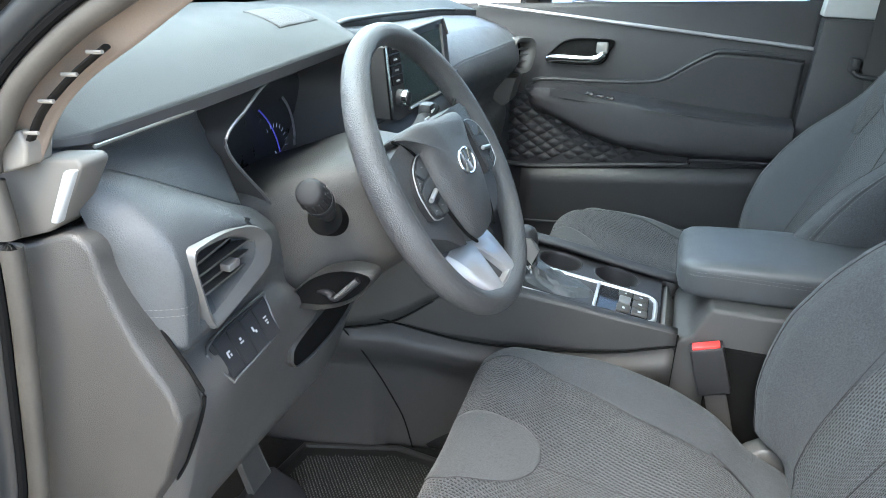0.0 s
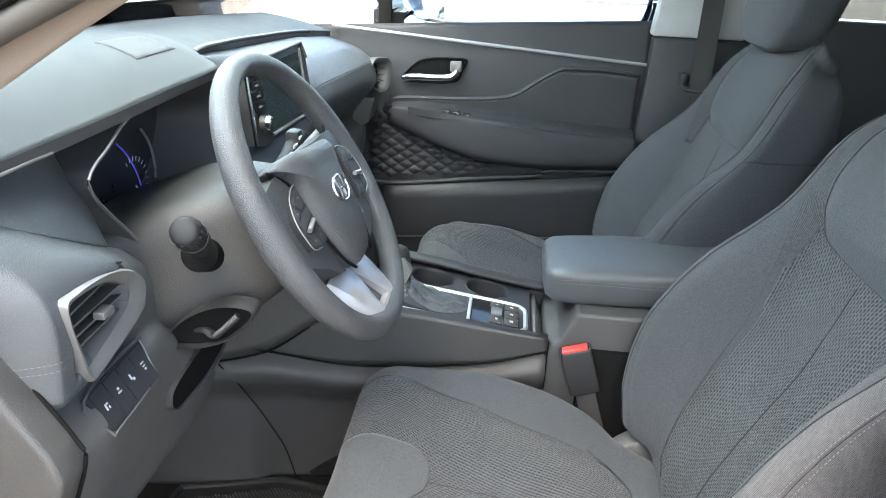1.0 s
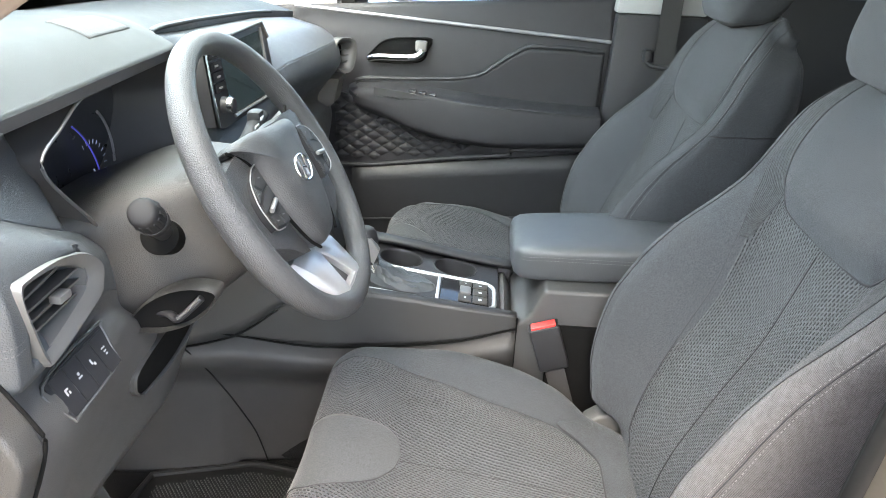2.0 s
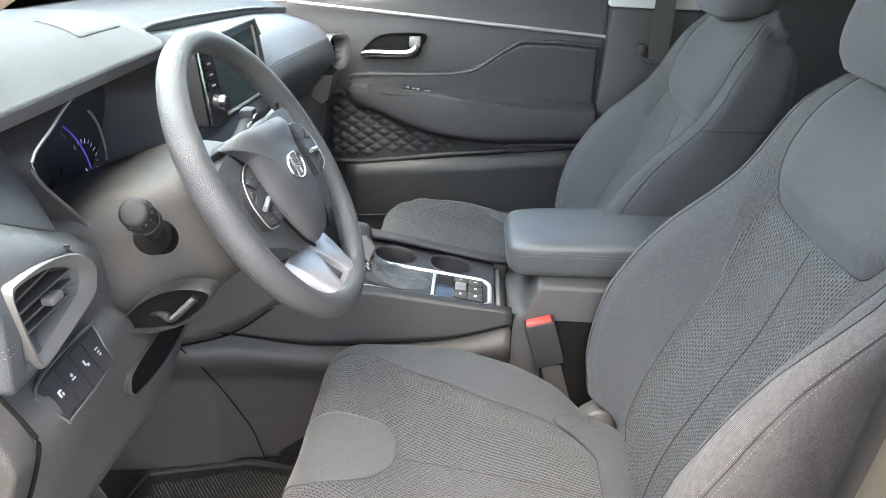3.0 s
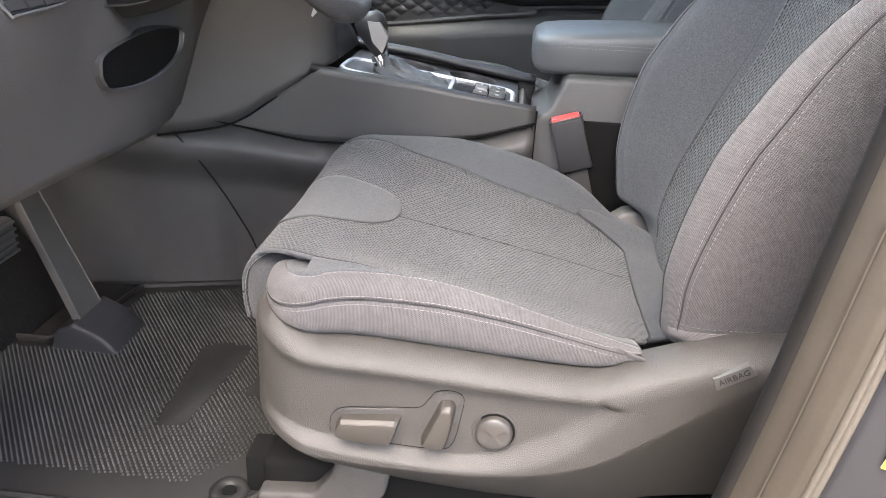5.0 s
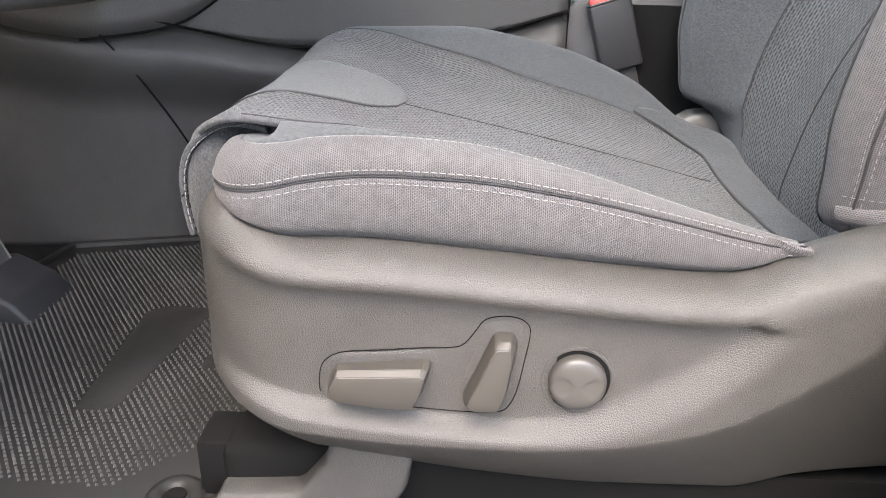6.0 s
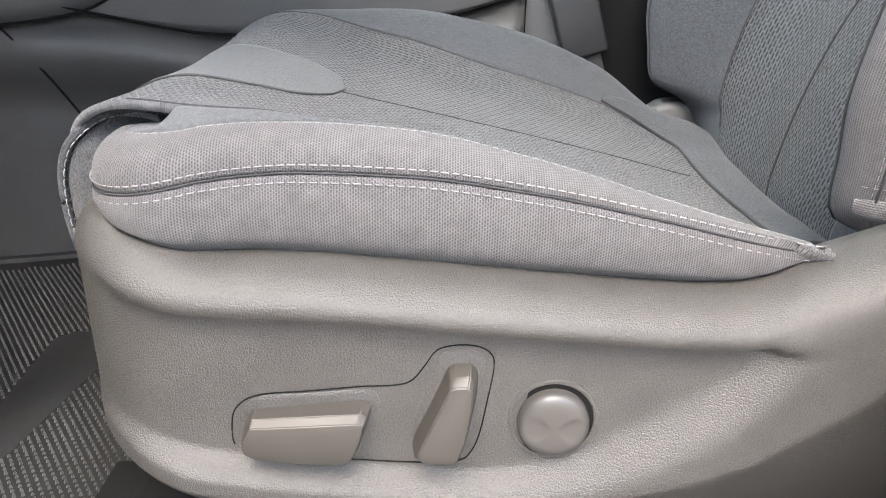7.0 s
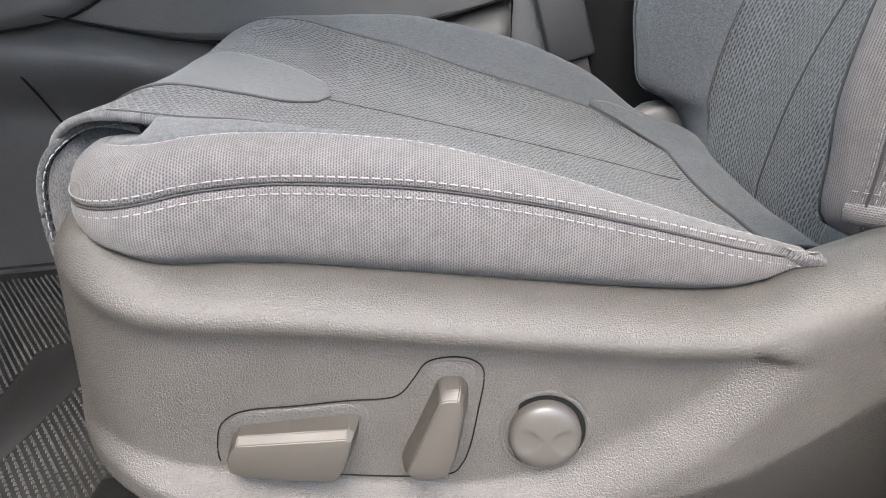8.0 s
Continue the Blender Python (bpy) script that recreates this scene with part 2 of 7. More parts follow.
def loft(rings, caps=True):
    """A solid through closed rings with equal numbers of points."""
    R = np.asarray(rings, float)
    a, b = R.shape[:2]
    k = np.arange(a * b).reshape(a, b)
    f = []
    for i in range(a - 1):
        for j in range(b):
            f.append((k[i, j], k[i, (j + 1) % b], k[i + 1, (j + 1) % b], k[i + 1, j]))
    if caps:
        f += [tuple(k[0, ::-1]), tuple(k[-1])]
    du = np.r_[0, np.linalg.norm(np.diff(R, axis=0), axis=2).mean(axis=1).cumsum()]
    dv = np.r_[0, np.linalg.norm(np.diff(R[0], axis=0), axis=1).cumsum()]
    uv = np.stack(np.meshgrid(du, dv, indexing="ij"), 2).reshape(-1, 2)
    me = mesh_of(R.reshape(-1, 3), f, uv)
    return fixed(me)


def fixed(me, angle=40):
    bm = bmesh.new()
    bm.from_mesh(me)
    bmesh.ops.recalc_face_normals(bm, faces=bm.faces)
    for e in bm.edges:
        e.smooth = len(e.link_faces) != 2 or e.calc_face_angle() < radians(angle)
    bm.to_mesh(me)
    bm.free()
    return me


def prism(poly, axis, lo, hi, bevel=0.0, seg=2):
    """A polygon in the plane across an axis, drawn out from lo to hi, with rounded edges."""
    bm = bmesh.new()
    place = {"x": lambda a, b, c: (c, a, b), "y": lambda a, b, c: (a, c, b), "z": lambda a, b, c: (a, b, c)}[axis]
    low = [bm.verts.new(place(a, b, lo)) for a, b in poly]
    top = [bm.verts.new(place(a, b, hi)) for a, b in poly]
    bm.faces.new(low), bm.faces.new(top[::-1])
    for i in range(len(poly)):
        j = (i + 1) % len(poly)
        bm.faces.new((low[i], top[i], top[j], low[j]))
    bmesh.ops.recalc_face_normals(bm, faces=bm.faces)
    if bevel:
        bmesh.ops.bevel(bm, geom=bm.edges[:], offset=bevel, segments=seg, affect="EDGES", profile=0.5, clamp_overlap=True)
    return done(bm)


def done(bm, angle=35):
    for f in bm.faces:
        f.smooth = True
    for e in bm.edges:
        e.smooth = len(e.link_faces) != 2 or e.calc_face_angle() < radians(angle)
    me = bpy.data.meshes.new("mesh")
    bm.to_mesh(me)
    bm.free()
    return me


def box(x0, x1, y0, y1, z0, z1, bevel=0.003, seg=2):
    return prism([(x0, y0), (x1, y0), (x1, y1), (x0, y1)], "z", z0, z1, bevel, seg)


def tube(pts, r, n=12, closed=False, flat=1.0, up=(0, 0, 1)):
    """A rod along pts; r may vary along it; flat squeezes it across 'up'."""
    p = np.asarray(pts, float)
    k = len(p)
    r = np.broadcast_to(r, k)
    d = (np.roll(p, -1, 0) - np.roll(p, 1, 0)) if closed else np.gradient(p, axis=0)
    d /= np.maximum(np.linalg.norm(d, axis=1, keepdims=True), 1e-9)
    side = np.cross(d, np.asarray(up, float))
    bad = np.linalg.norm(side, axis=1) < 1e-4
    side[bad] = np.cross(d[bad], (0.3, 1, 0.2))
    side /= np.linalg.norm(side, axis=1, keepdims=True)
    nor = np.cross(side, d)
    a = np.linspace(0, 2 * np.pi, n, endpoint=False)
    ring = [p[i] + r[i] * (np.outer(np.cos(a), side[i]) + flat * np.outer(np.sin(a), nor[i])) for i in range(k)]
    if closed:
        ring.append(ring[0])
    return loft(ring, caps=not closed)


def joined(meshes):
    """Several meshes as one."""
    bm = bmesh.new()
    for me in meshes:
        bm.from_mesh(me)
    me = bpy.data.meshes.new("mesh")
    bm.to_mesh(me)
    bm.free()
    return me


def moved(me, m):
    me.transform(m)
    return me


def thing(name, loc, label, category, group="", kind=""):
    ob = new(name)
    ob.empty_display_size = 0.05
    ob.location = loc
    return tagged(ob, label, category, group, kind)


def part(name, me, mat, parent, label=""):
    if isinstance(me, bmesh.types.BMesh):
        me = done(me)
    ob = new(name, me)
    me.name = name
    me.materials.clear()
    me.materials.append(mat)
    ob.parent = parent
    ob.matrix_parent_inverse = Matrix.Translation(-parent.location)
    if label:
        ob["label"] = label
    return ob


def whole(name, me, mat, label, category, group="", kind=""):
    ob = new(name, me)
    me.name = name
    me.materials.append(mat)
    return tagged(ob, label, category, group, kind)


def stitches(line, length=0.0036, gap=0.0020, r=0.0003, normal=(0, 0, 1), lift=0.0003):
    """Short raised threads along a line of points."""
    p = np.asarray(line, float)
    s = np.r_[0, np.linalg.norm(np.diff(p, axis=0), axis=1).cumsum()]
    nrm = np.asarray(normal, float)
    if nrm.ndim == 1:
        nrm = np.tile(nrm, (len(p), 1))
    at = lambda q, a: np.array([np.interp(q, s, a[:, i]) for i in range(3)])
    V, F, q = [], [], gap
    while q + length < s[-1]:
        for j, u in enumerate((0, 0.25, 0.75, 1)):
            c = at(q + u * length, p) + at(q + u * length, nrm) * (lift if 0 < u < 1 else -r)
            d = at(q + u * length + 1e-4, p) - at(q + u * length - 1e-4, p)
            d /= np.linalg.norm(d) + 1e-12
            n_ = at(q + u * length, nrm)
            sd = np.cross(d, n_)
            sd /= np.linalg.norm(sd) + 1e-12
            V += [c + r * sd, c + r * n_, c - r * sd]
        k = len(V) - 12
        for j in range(3):
            a = k + 3 * j
            F += [(a, a + 3, a + 4, a + 1), (a + 1, a + 4, a + 5, a + 2)]
        q += length + gap
    return mesh_of(V, F)


M_STRIP = material("dull_silver_strip", (0.3, 0.3, 0.31), 0.45, metal=0.6, bump=0.03, vary=0.05)
M_VISOR = material("cluster_visor_plastic", (0.048, 0.048, 0.051), 0.5, fine=1200, bump=0.1, vary=0.1)


# ---- seats ----
CUSHION_LINE = [(0.065, 0.14), (0.040, 0.18), (0.008, 0.215), (-0.005, 0.253), (0.008, 0.283), (0.042, 0.2965), (0.085, 0.289),
                (0.129, 0.275), (0.20, 0.258), (0.28, 0.239), (0.36, 0.219), (0.43, 0.201), (0.475, 0.196), (0.53, 0.165)]
CUSHION_SECTION = [(-0.22, -0.062), (-0.263, -0.034), (-0.288, 0.003), (-0.284, 0.029), (-0.266, 0.035), (-0.245, 0.037),
                   (-0.20, 0.024), (-0.15, 0.007), (-0.10, 0.0), (0.0, -0.003), (0.10, 0.0), (0.15, 0.010), (0.19, 0.03),
                   (0.225, 0.045), (0.25, 0.04), (0.27, 0.015), (0.28, -0.03), (0.275, -0.085)]


def cushion_point(s, c):
    """s: along the middle line (0 to 13), c: across (0 outboard to 17 inboard)."""
    line = CUSHION_TAB
    i = np.clip(np.asarray(s) * 12, 0, len(line) - 1)
    b = np.stack([np.interp(i, np.arange(len(line)), line[:, k]) for k in range(2)], -1)
    t = np.gradient(line, axis=0)
    t /= np.linalg.norm(t, axis=1, keepdims=True)
    tx, tz = np.interp(i, np.arange(len(line)), t[:, 0]), np.interp(i, np.arange(len(line)), t[:, 1])
    q = np.clip(np.asarray(c) * 8, 0, len(SECTION_TAB) - 1)
    v = np.interp(q, np.arange(len(SECTION_TAB)), SECTION_TAB[:, 0])
    h = np.interp(q, np.arange(len(SECTION_TAB)), SECTION_TAB[:, 1])
    st = np.arange(14)
    wo = hermite(s, st, [0.55, 0.60, 0.66, 0.70, 0.77, 0.88, 0.95, 0.99, 1.01, 0.95, 0.84, 0.66, 0.56, 0.5])
    wi = hermite(s, st, [0.80, 0.80, 0.81, 0.83, 0.86, 0.92, 0.96, 0.98, 1.0, 0.98, 0.93, 0.82, 0.74, 0.7])
    bo = hermite(s, st, [0.0, 0.0, 0.0, 0.0, 0.05, 0.2, 0.5, 0.95, 1.08, 0.8, 0.5, 0.2, 0.1, 0.0])
    bi = hermite(s, st, [0.0, 0.0, 0.0, 0.0, 0.1, 0.25, 0.5, 0.85, 1.15, 1.2, 1.0, 0.45, 0.25, 0.1])
    side = v > 0
    v = v * np.where(side, wi, wo)
    h = np.where(h > 0, h * np.where(side, bi, bo), h)
    h = h - np.where(side, 0.0, hermite(s, st, [0.0, 0.0, 0.004, 0.012, 0.02, 0.023, 0.015, 0.006, 0, 0, 0, 0, 0, 0]) * smooth01(-0.22, -0.275, v / wo))
    return np.stack([b[..., 0] - tz * h, v, b[..., 1] + tx * h], -1)


CUSHION_TAB = spline(CUSHION_LINE, 12)
SECTION_TAB = spline(CUSHION_SECTION, 8)

# the backrest: height, how far its middle and its wings stand forward, half width
BACK_Z = [0.20, 0.225, 0.245, 0.28, 0.316, 0.363, 0.417, 0.45, 0.487, 0.554, 0.611, 0.65, 0.70, 0.75, 0.79, 0.815]
BACK_WING = [0.0, 0.02, 0.058, 0.073, 0.089, 0.105, 0.118, 0.123, 0.120, 0.098, 0.062, 0.045, 0.036, 0.034, 0.028, 0.018]
BACK_MID_Z = [0.2, 0.25, 0.30, 0.36, 0.42, 0.487, 0.554, 0.611, 0.65, 0.70, 0.75, 0.79, 0.815, 0.835]
BACK_MID = [0.488, 0.497, 0.511, 0.536, 0.564, 0.597, 0.620, 0.638, 0.652, 0.670, 0.692, 0.716, 0.733, 0.750]
BACK_HALF = [0.20, 0.214, 0.221, 0.228, 0.233, 0.239, 0.243, 0.244, 0.243, 0.237, 0.231, 0.229, 0.226, 0.215, 0.19, 0.155]
BACK_SECTION = [(-0.88, -0.13, 0), (-1.0, -0.09, 0), (-1.04, -0.02, 0.1), (-1.05, 0.0, 0.5), (-1.02, 0.0, 0.82), (-0.975, 0.0, 0.97),
                (-0.93, 0.0, 1.0), (-0.85, 0.0, 0.88), (-0.73, 0.0, 0.52), (-0.6, 0.0, 0.18), (-0.45, 0.0, 0.02), (0.0, -0.004, 0.0)]
BACK_SECTION = BACK_SECTION + [(-a, b, c) for a, b, c in BACK_SECTION[-2::-1]]
BACK_TAB = spline(BACK_SECTION, 6)


def back_point(z, c):
    """z: height, c: across (0 outboard to 22 inboard)."""
    q = np.clip(np.asarray(c) * 6, 0, len(BACK_TAB) - 1)
    v, fix, wing = (np.interp(q, np.arange(len(BACK_TAB)), BACK_TAB[:, k]) for k in range(3))
    mid = hermite(z, BACK_MID_Z, BACK_MID)
    x = mid - fix * hermite(z, [0.2, 0.66, 0.76, 0.835], [1.0, 0.85, 0.55, 0.1]) - wing * hermite(z, BACK_Z, BACK_WING)
    x = x + v * v * hermite(z, [0.2, 0.5, 0.58, 0.66, 0.835], [0.0, 0.0, 0.004, 0.014, 0.018])
    drop = 0.035 * smooth01(4.5, 10.0, np.abs(np.asarray(c) - 11)) * smooth01(0.71, 0.835, np.asarray(z))
    return np.stack([x, 0.018 + v * hermite(z, BACK_Z, BACK_HALF), z - drop + 0 * x], -1)


def build_seat(name, axis_y, dx, m, label, switches):
    """A front seat. m = 1: outboard is towards -y; m = -1: mirrored."""
    seat = thing(name, (0.3 + dx, axis_y, 0.0), label, "car seat", group="front seats")
    to = lambda P: np.asarray(P, float) * np.array([1, m, 1]) + np.array([dx, axis_y, 0])
    flip = m < 0

    def panel(pname, P, mat, parent, lab="", thick=0.005, swap=False):
        P = np.asarray(P)
        du = np.linalg.norm(np.diff(P, axis=0), axis=2).mean(axis=1)
        dv = np.linalg.norm(np.diff(P, axis=1), axis=2).mean(axis=0)
        uv = np.stack(np.meshgrid(np.r_[0, du.cumsum()], np.r_[0, dv.cumsum()], indexing="ij"), 2)
        return part(pname, shell(to(P), thick, uv=uv[..., ::-1] if swap else uv, flip=flip), mat, parent, lab)

    def cgrid(s0, s1, c0, c1, ns, nc):
        S, C = np.meshgrid(np.linspace(s0, s1, ns), np.linspace(c0, c1, nc), indexing="ij")
        return cushion_point(S, C)

    def lifted(P, d):
        return P + normals_of(P) * d

    # cushion: a foam core with cloth panels on it
    core = lifted(cgrid(3.8, 13, 6.2, 17, 50, 50), -0.006)
    cushion = part("cushion", shell(to(core), 0.02, flip=flip), M_FABRIC, seat)
    panel("front_core", lifted(cgrid(0, 3.9, 6.0, 17, 24, 40), -0.006), M_FABRIC, cushion, "", 0.01)

    def rear_end(C):
        """Where the insert ends at the rear, with rounded corners."""
        d = np.clip(1.1 - np.minimum(C - 5.0, 11.5 - C), 0, 1.1) / 1.1
        return np.where(C <= 11.5, 11.2 - 1.1 * (1 - np.sqrt(np.clip(1 - d * d, 0, 1))), 10.1 + 0.95 * smooth01(11.5, 13.0, C))

    inner_c = lambda q: hermite(q, [0.0, 4.6, 5.6, 6.6, 7.6, 9.0, 13.0], [13.1, 13.1, 12.7, 12.1, 11.7, 11.4, 11.4])
    v_ = np.linspace(0, 1, 60)
    S = np.linspace(0, 1, 130)[:, None] * rear_end(5.55 + 5.95 * v_)[None, :]
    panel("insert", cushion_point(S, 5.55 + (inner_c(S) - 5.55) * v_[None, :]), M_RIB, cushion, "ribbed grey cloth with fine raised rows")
    ci = 11.4 + 5.6 * np.linspace(0, 1, 46)
    S = np.linspace(0, 1, 90)[:, None] * (rear_end(ci) + 0.05)[None, :]
    panel("inner_bolster", cushion_point(S, inner_c(S) + (17 - inner_c(S)) * np.linspace(0, 1, 46)[None, :]), M_FABRIC, cushion, "plain charcoal cloth")
    # outboard bolster: side, top and a plain strip beside the insert
    plan = side_plan(26, 0.413, 90)
    jx = np.array([float(cushion_point(np.array(q), np.array(5.62))[0]) for q in np.linspace(3.0, 12.0, 60)])
    low_, top_, strip_, lines = [], [], [], {k_: [] for k_ in ("s0", "s1", "s2", "u")}
    for (x, y), e in zip(*plan):
        T, Sz, U = (float(hermite(x, *k_)) for k_ in (SIDE_TOP, SEAM_Z, EDGE_Z))
        g, w_ = tuck(x), min(max((Sz - T) / 0.035, 0.0), 1.0)
        mixed = lambda full, front: full * g + front * (1 - g)
        at = lambda i_, z: np.array([x - e[0] * i_, y - e[1] * i_ + 0.04, z])
        sm = mixed(0.0235, 0.002)
        low_.append([at(mixed(0.06, 0.04), T - 0.03), at(mixed(0.034, 0.012), T - 0.006), at(mixed(0.0245, 0.003), T + 0.003 * w_)]
                    + [at(sm - (0.0045 * w_) * math.sin(math.pi * q) ** 0.8 * (1 - 0.2 * q), T + (Sz - T) * q) for q in np.linspace(0.15, 0.93, 9)] + [at(sm + 0.0003, Sz - 0.0003)])
        um = mixed(0.045, 0.022)
        wt = min(max((U - Sz) / 0.018, 0.0), 1.0)
        arc_ = [(sm + 0.0003, Sz + 0.0003), (sm - 0.0002 * wt, Sz + 0.10 * (U - Sz))]
        arc_ += [(sm - 0.0002 * wt + (um - sm + 0.0002 * wt) * (1 - math.cos(q * math.pi / 2)), Sz + (U - Sz) * (0.1 + 0.9 * math.sin(q * math.pi / 2))) for q in np.linspace(0.08, 1, 12)]
        top_.append([at(*q) for q in arc_])
        lines["s0"].append((at(sm - 0.0003, Sz), (e[0], e[1], 0)))
        lines["s1"].append((at(sm - 0.0018 * w_, Sz - 0.0042), (e[0], e[1], 0.1)))
        lines["s2"].append((at(sm - 0.0006 * wt, Sz + 0.0040), (e[0] * 0.9, e[1] * 0.9, 0.4)))
        J = cushion_point(np.array(np.interp(x, jx, np.linspace(3.0, 12.0, 60))), np.array(5.62))
        up = at(um, U)
        inward = at(um + 0.03, U - 0.003)
        J = inward + (J - inward) * float(smooth01(0.045, 0.085, x))
        strip_.append([up * (1 - q) + J * q + np.array([0, 0, 0.0022 * math.sin(math.pi * q)]) for q in np.linspace(0, 1, 6)])
        if x >= 0.044:
            lines["u"].append((at(um - 0.0022, U - 0.0002), (e[0] * 0.5, e[1] * 0.5, 0.85)))
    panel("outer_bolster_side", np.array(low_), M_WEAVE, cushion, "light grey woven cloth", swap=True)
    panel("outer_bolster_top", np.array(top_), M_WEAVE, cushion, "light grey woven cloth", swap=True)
    panel("bolster_strip", np.array(strip_), M_TONGUE, cushion, "plain grey cloth strip")
    for k_, q in lines.items():
        P, N = np.array([a_ for a_, _ in q]), np.array([b_ for _, b_ in q])
        if k_ == "s0":
            part("seam", tube(to(P), 0.0006, 6), M_SEAM, cushion)
        else:
            part("lower_stitch" if k_ != "u" else "upper_stitch", stitches(to(P), normal=N * [1, m, 1], length=0.0038, gap=0.0014, r=0.00034, lift=0.0004), M_THREAD, cushion, "pale stitching thread")
    cc = np.linspace(5.6, 17, 90)
    e0 = rear_end(cc)
    S = e0[None, :] + np.linspace(0, 1, 40)[:, None] * (13.0 - e0)[None, :]
    panel("rear_roll", lifted(cushion_point(S, np.repeat(cc[None, :], 40, 0)), 0.0012), M_FABRIC, cushion, "plain charcoal cloth roll")
    # the plain tongue on the front of the insert
    s = np.linspace(1.5, 7.14, 60)
    half = np.where(s < 6.44, 1.0, np.clip(1 - ((s - 6.44) / 0.7) ** 2, 0.0, 1) ** 0.42)
    lo_, hi_ = np.interp(s, [4.5, 7.0], [7.85, 8.62]), np.interp(s, [4.5, 7.0], [9.7, 9.62])
    tongue = np.stack([cushion_point(np.full(24, a), 0.5 * (p + q) + 0.5 * (q - p) * np.linspace(-1, 1, 24) * max(b, 0.02)) for a, b, p, q in zip(s, half, lo_, hi_)])
    tongue = lifted(tongue, 0.0013)
    panel("tongue", tongue, M_TONGUE, cushion, "plain grey cloth tongue with a rounded end", 0.004)
    rim = np.concatenate([tongue[:, 0], tongue[::-1, -1]])
    part("tongue_seam", tube(to(rim + [0, 0, -0.0008]), 0.0008, 6), M_SEAM, cushion)
    # seams and stitching
    def line(s0, s1, c0, c1, n=160, lift=0.0008):
        S, C = np.linspace(s0, s1, n), np.linspace(c0, c1, n)
        P, A, B = cushion_point(S, C), cushion_point(S + 0.02, C), cushion_point(S, C + 0.05)
        N = np.cross(B - P, A - P) * -1
        N /= np.linalg.norm(N, axis=1, keepdims=True) + 1e-12
        N[N @ np.array([0, 0, 1.0]) < -0.2] *= -1
        return P + N * lift, N * np.array([1, m, 1])
    for args in ((7.0, 11.0, 9.0, 9.35), (5.2, 10.8, 5.6, 5.6)):
        P, N = line(*args)
        part("seam", tube(to(P - N * np.array([1, m, 1]) * 0.0006), 0.0006, 6), M_SEAM, cushion)
    q = np.linspace(0.2, 10.1, 120)
    part("seam", tube(to(cushion_point(q, inner_c(q)) + [0, 0, 0.0001]), 0.0005, 6), M_SEAM, cushion)
    ce = np.linspace(5.6, 11.5, 80)
    part("seam", tube(to(cushion_point(rear_end(ce), ce) + [0, 0, 0.001]), 0.0014, 6), M_SEAM, cushion)
    # the front panel's free outboard edge, rolled and stitched
    edge = spline([(0.066, -0.197, 0.2985), (0.05, -0.182, 0.295), (0.033, -0.173, 0.291), (0.021, -0.170, 0.287), (0.009, -0.170, 0.279), (0.0, -0.170, 0.269), (-0.005, -0.170, 0.256), (-0.0065, -0.170, 0.242), (-0.006, -0.170, 0.225), (-0.003, -0.170, 0.205)], 7)
    sv = np.interp(np.arange(len(edge)), np.arange(10) * 7, [5.5, 5.1, 4.7, 4.4, 4.0, 3.6, 3.2, 2.8, 2.4, 1.9])
    root = cushion_point(sv, np.full(len(edge), 6.4))
    u_ = np.linspace(0, 1, 12)
    flap = np.stack([root * (1 - a) + edge * a for a in u_], 1)[::-1, ::-1]
    off_ = (np.linspace(0, 1, 12) ** 0.5)[::-1][None, :, None] * smooth01(0, 0.25, np.linspace(1, 0, len(edge)))[:, None, None]
    panel("front_flap", flap + off_ * np.array([-0.002, 0, 0.0015]) - (1 - off_) * np.array([0, 0, 0.003]), M_RIB, cushion, "ribbed cloth flap round the front corner", 0.004)
    part("front_piping", tube(to(edge), np.interp(np.arange(len(edge)), [0, 12, 63], [0.0006, 0.0024, 0.0024]), 10), M_FABRIC, cushion, "rolled cloth edge of the front panel")
    gus = np.stack([edge + np.array([0.003, 0.002, -0.002]) + q * np.array([0.075, -0.042, -0.014]) + np.array([0.006, 0.004, -0.002]) * math.sin(math.pi * min(q * 2, 1.0)) for q in np.linspace(0, 1, 8)], 1)
    panel("front_gusset", gus[::-1, ::-1], M_FABRIC, cushion, "plain grey cloth gusset behind the rolled edge", 0.003)
    part("front_stitch", stitches(to(edge[8:] + np.array([0.0022, -0.0022, -0.0012])), normal=np.array([-0.2, -1.0 * m, 0.2]), length=0.005, gap=0.0012, r=0.0004), M_THREAD, cushion, "pale stitching thread")

    # backrest
    Z, C = np.meshgrid(np.r_[np.linspace(0.205, 0.79, 50), np.linspace(0.795, 0.835, 6)], np.linspace(0, 22, 80), indexing="ij")
    core = back_point(Z, C)
    back = part("backrest", shell(to((core - [0, 0.018, 0]) * [1, 0.955, 1] + [0.006, 0.018, 0]), 0.012, flip=flip), M_FABRIC, seat)

    flare = lambda z: hermite(z, [0.2, 0.4, 0.5, 0.58, 0.65, 0.70, 0.84], [12.9, 12.9, 13.05, 13.5, 14.6, 15.3, 15.6])

    def bgrid(z0, z1, c0, c1, nz, nc):
        z = np.linspace(z0, z1, nz)
        f = lambda c: c(z) if callable(c) else np.full(nz, c)
        C = f(c0)[:, None] + (f(c1) - f(c0))[:, None] * np.linspace(0, 1, nc)
        return back_point(np.repeat(z[:, None], nc, 1), C)

    def bpanel(pname, P, mat, lab="", thick=0.005, swap=False):
        P = np.asarray(P)
        du = np.linalg.norm(np.diff(P, axis=0), axis=2).mean(axis=1)
        dv = np.linalg.norm(np.diff(P, axis=1), axis=2).mean(axis=0)
        uv = np.stack(np.meshgrid(np.r_[0, du.cumsum()], np.r_[0, dv.cumsum()], indexing="ij"), 2)
        return part(pname, shell(to(P), thick, uv=uv[..., ::-1] if swap else uv, flip=flip), mat, back, lab)

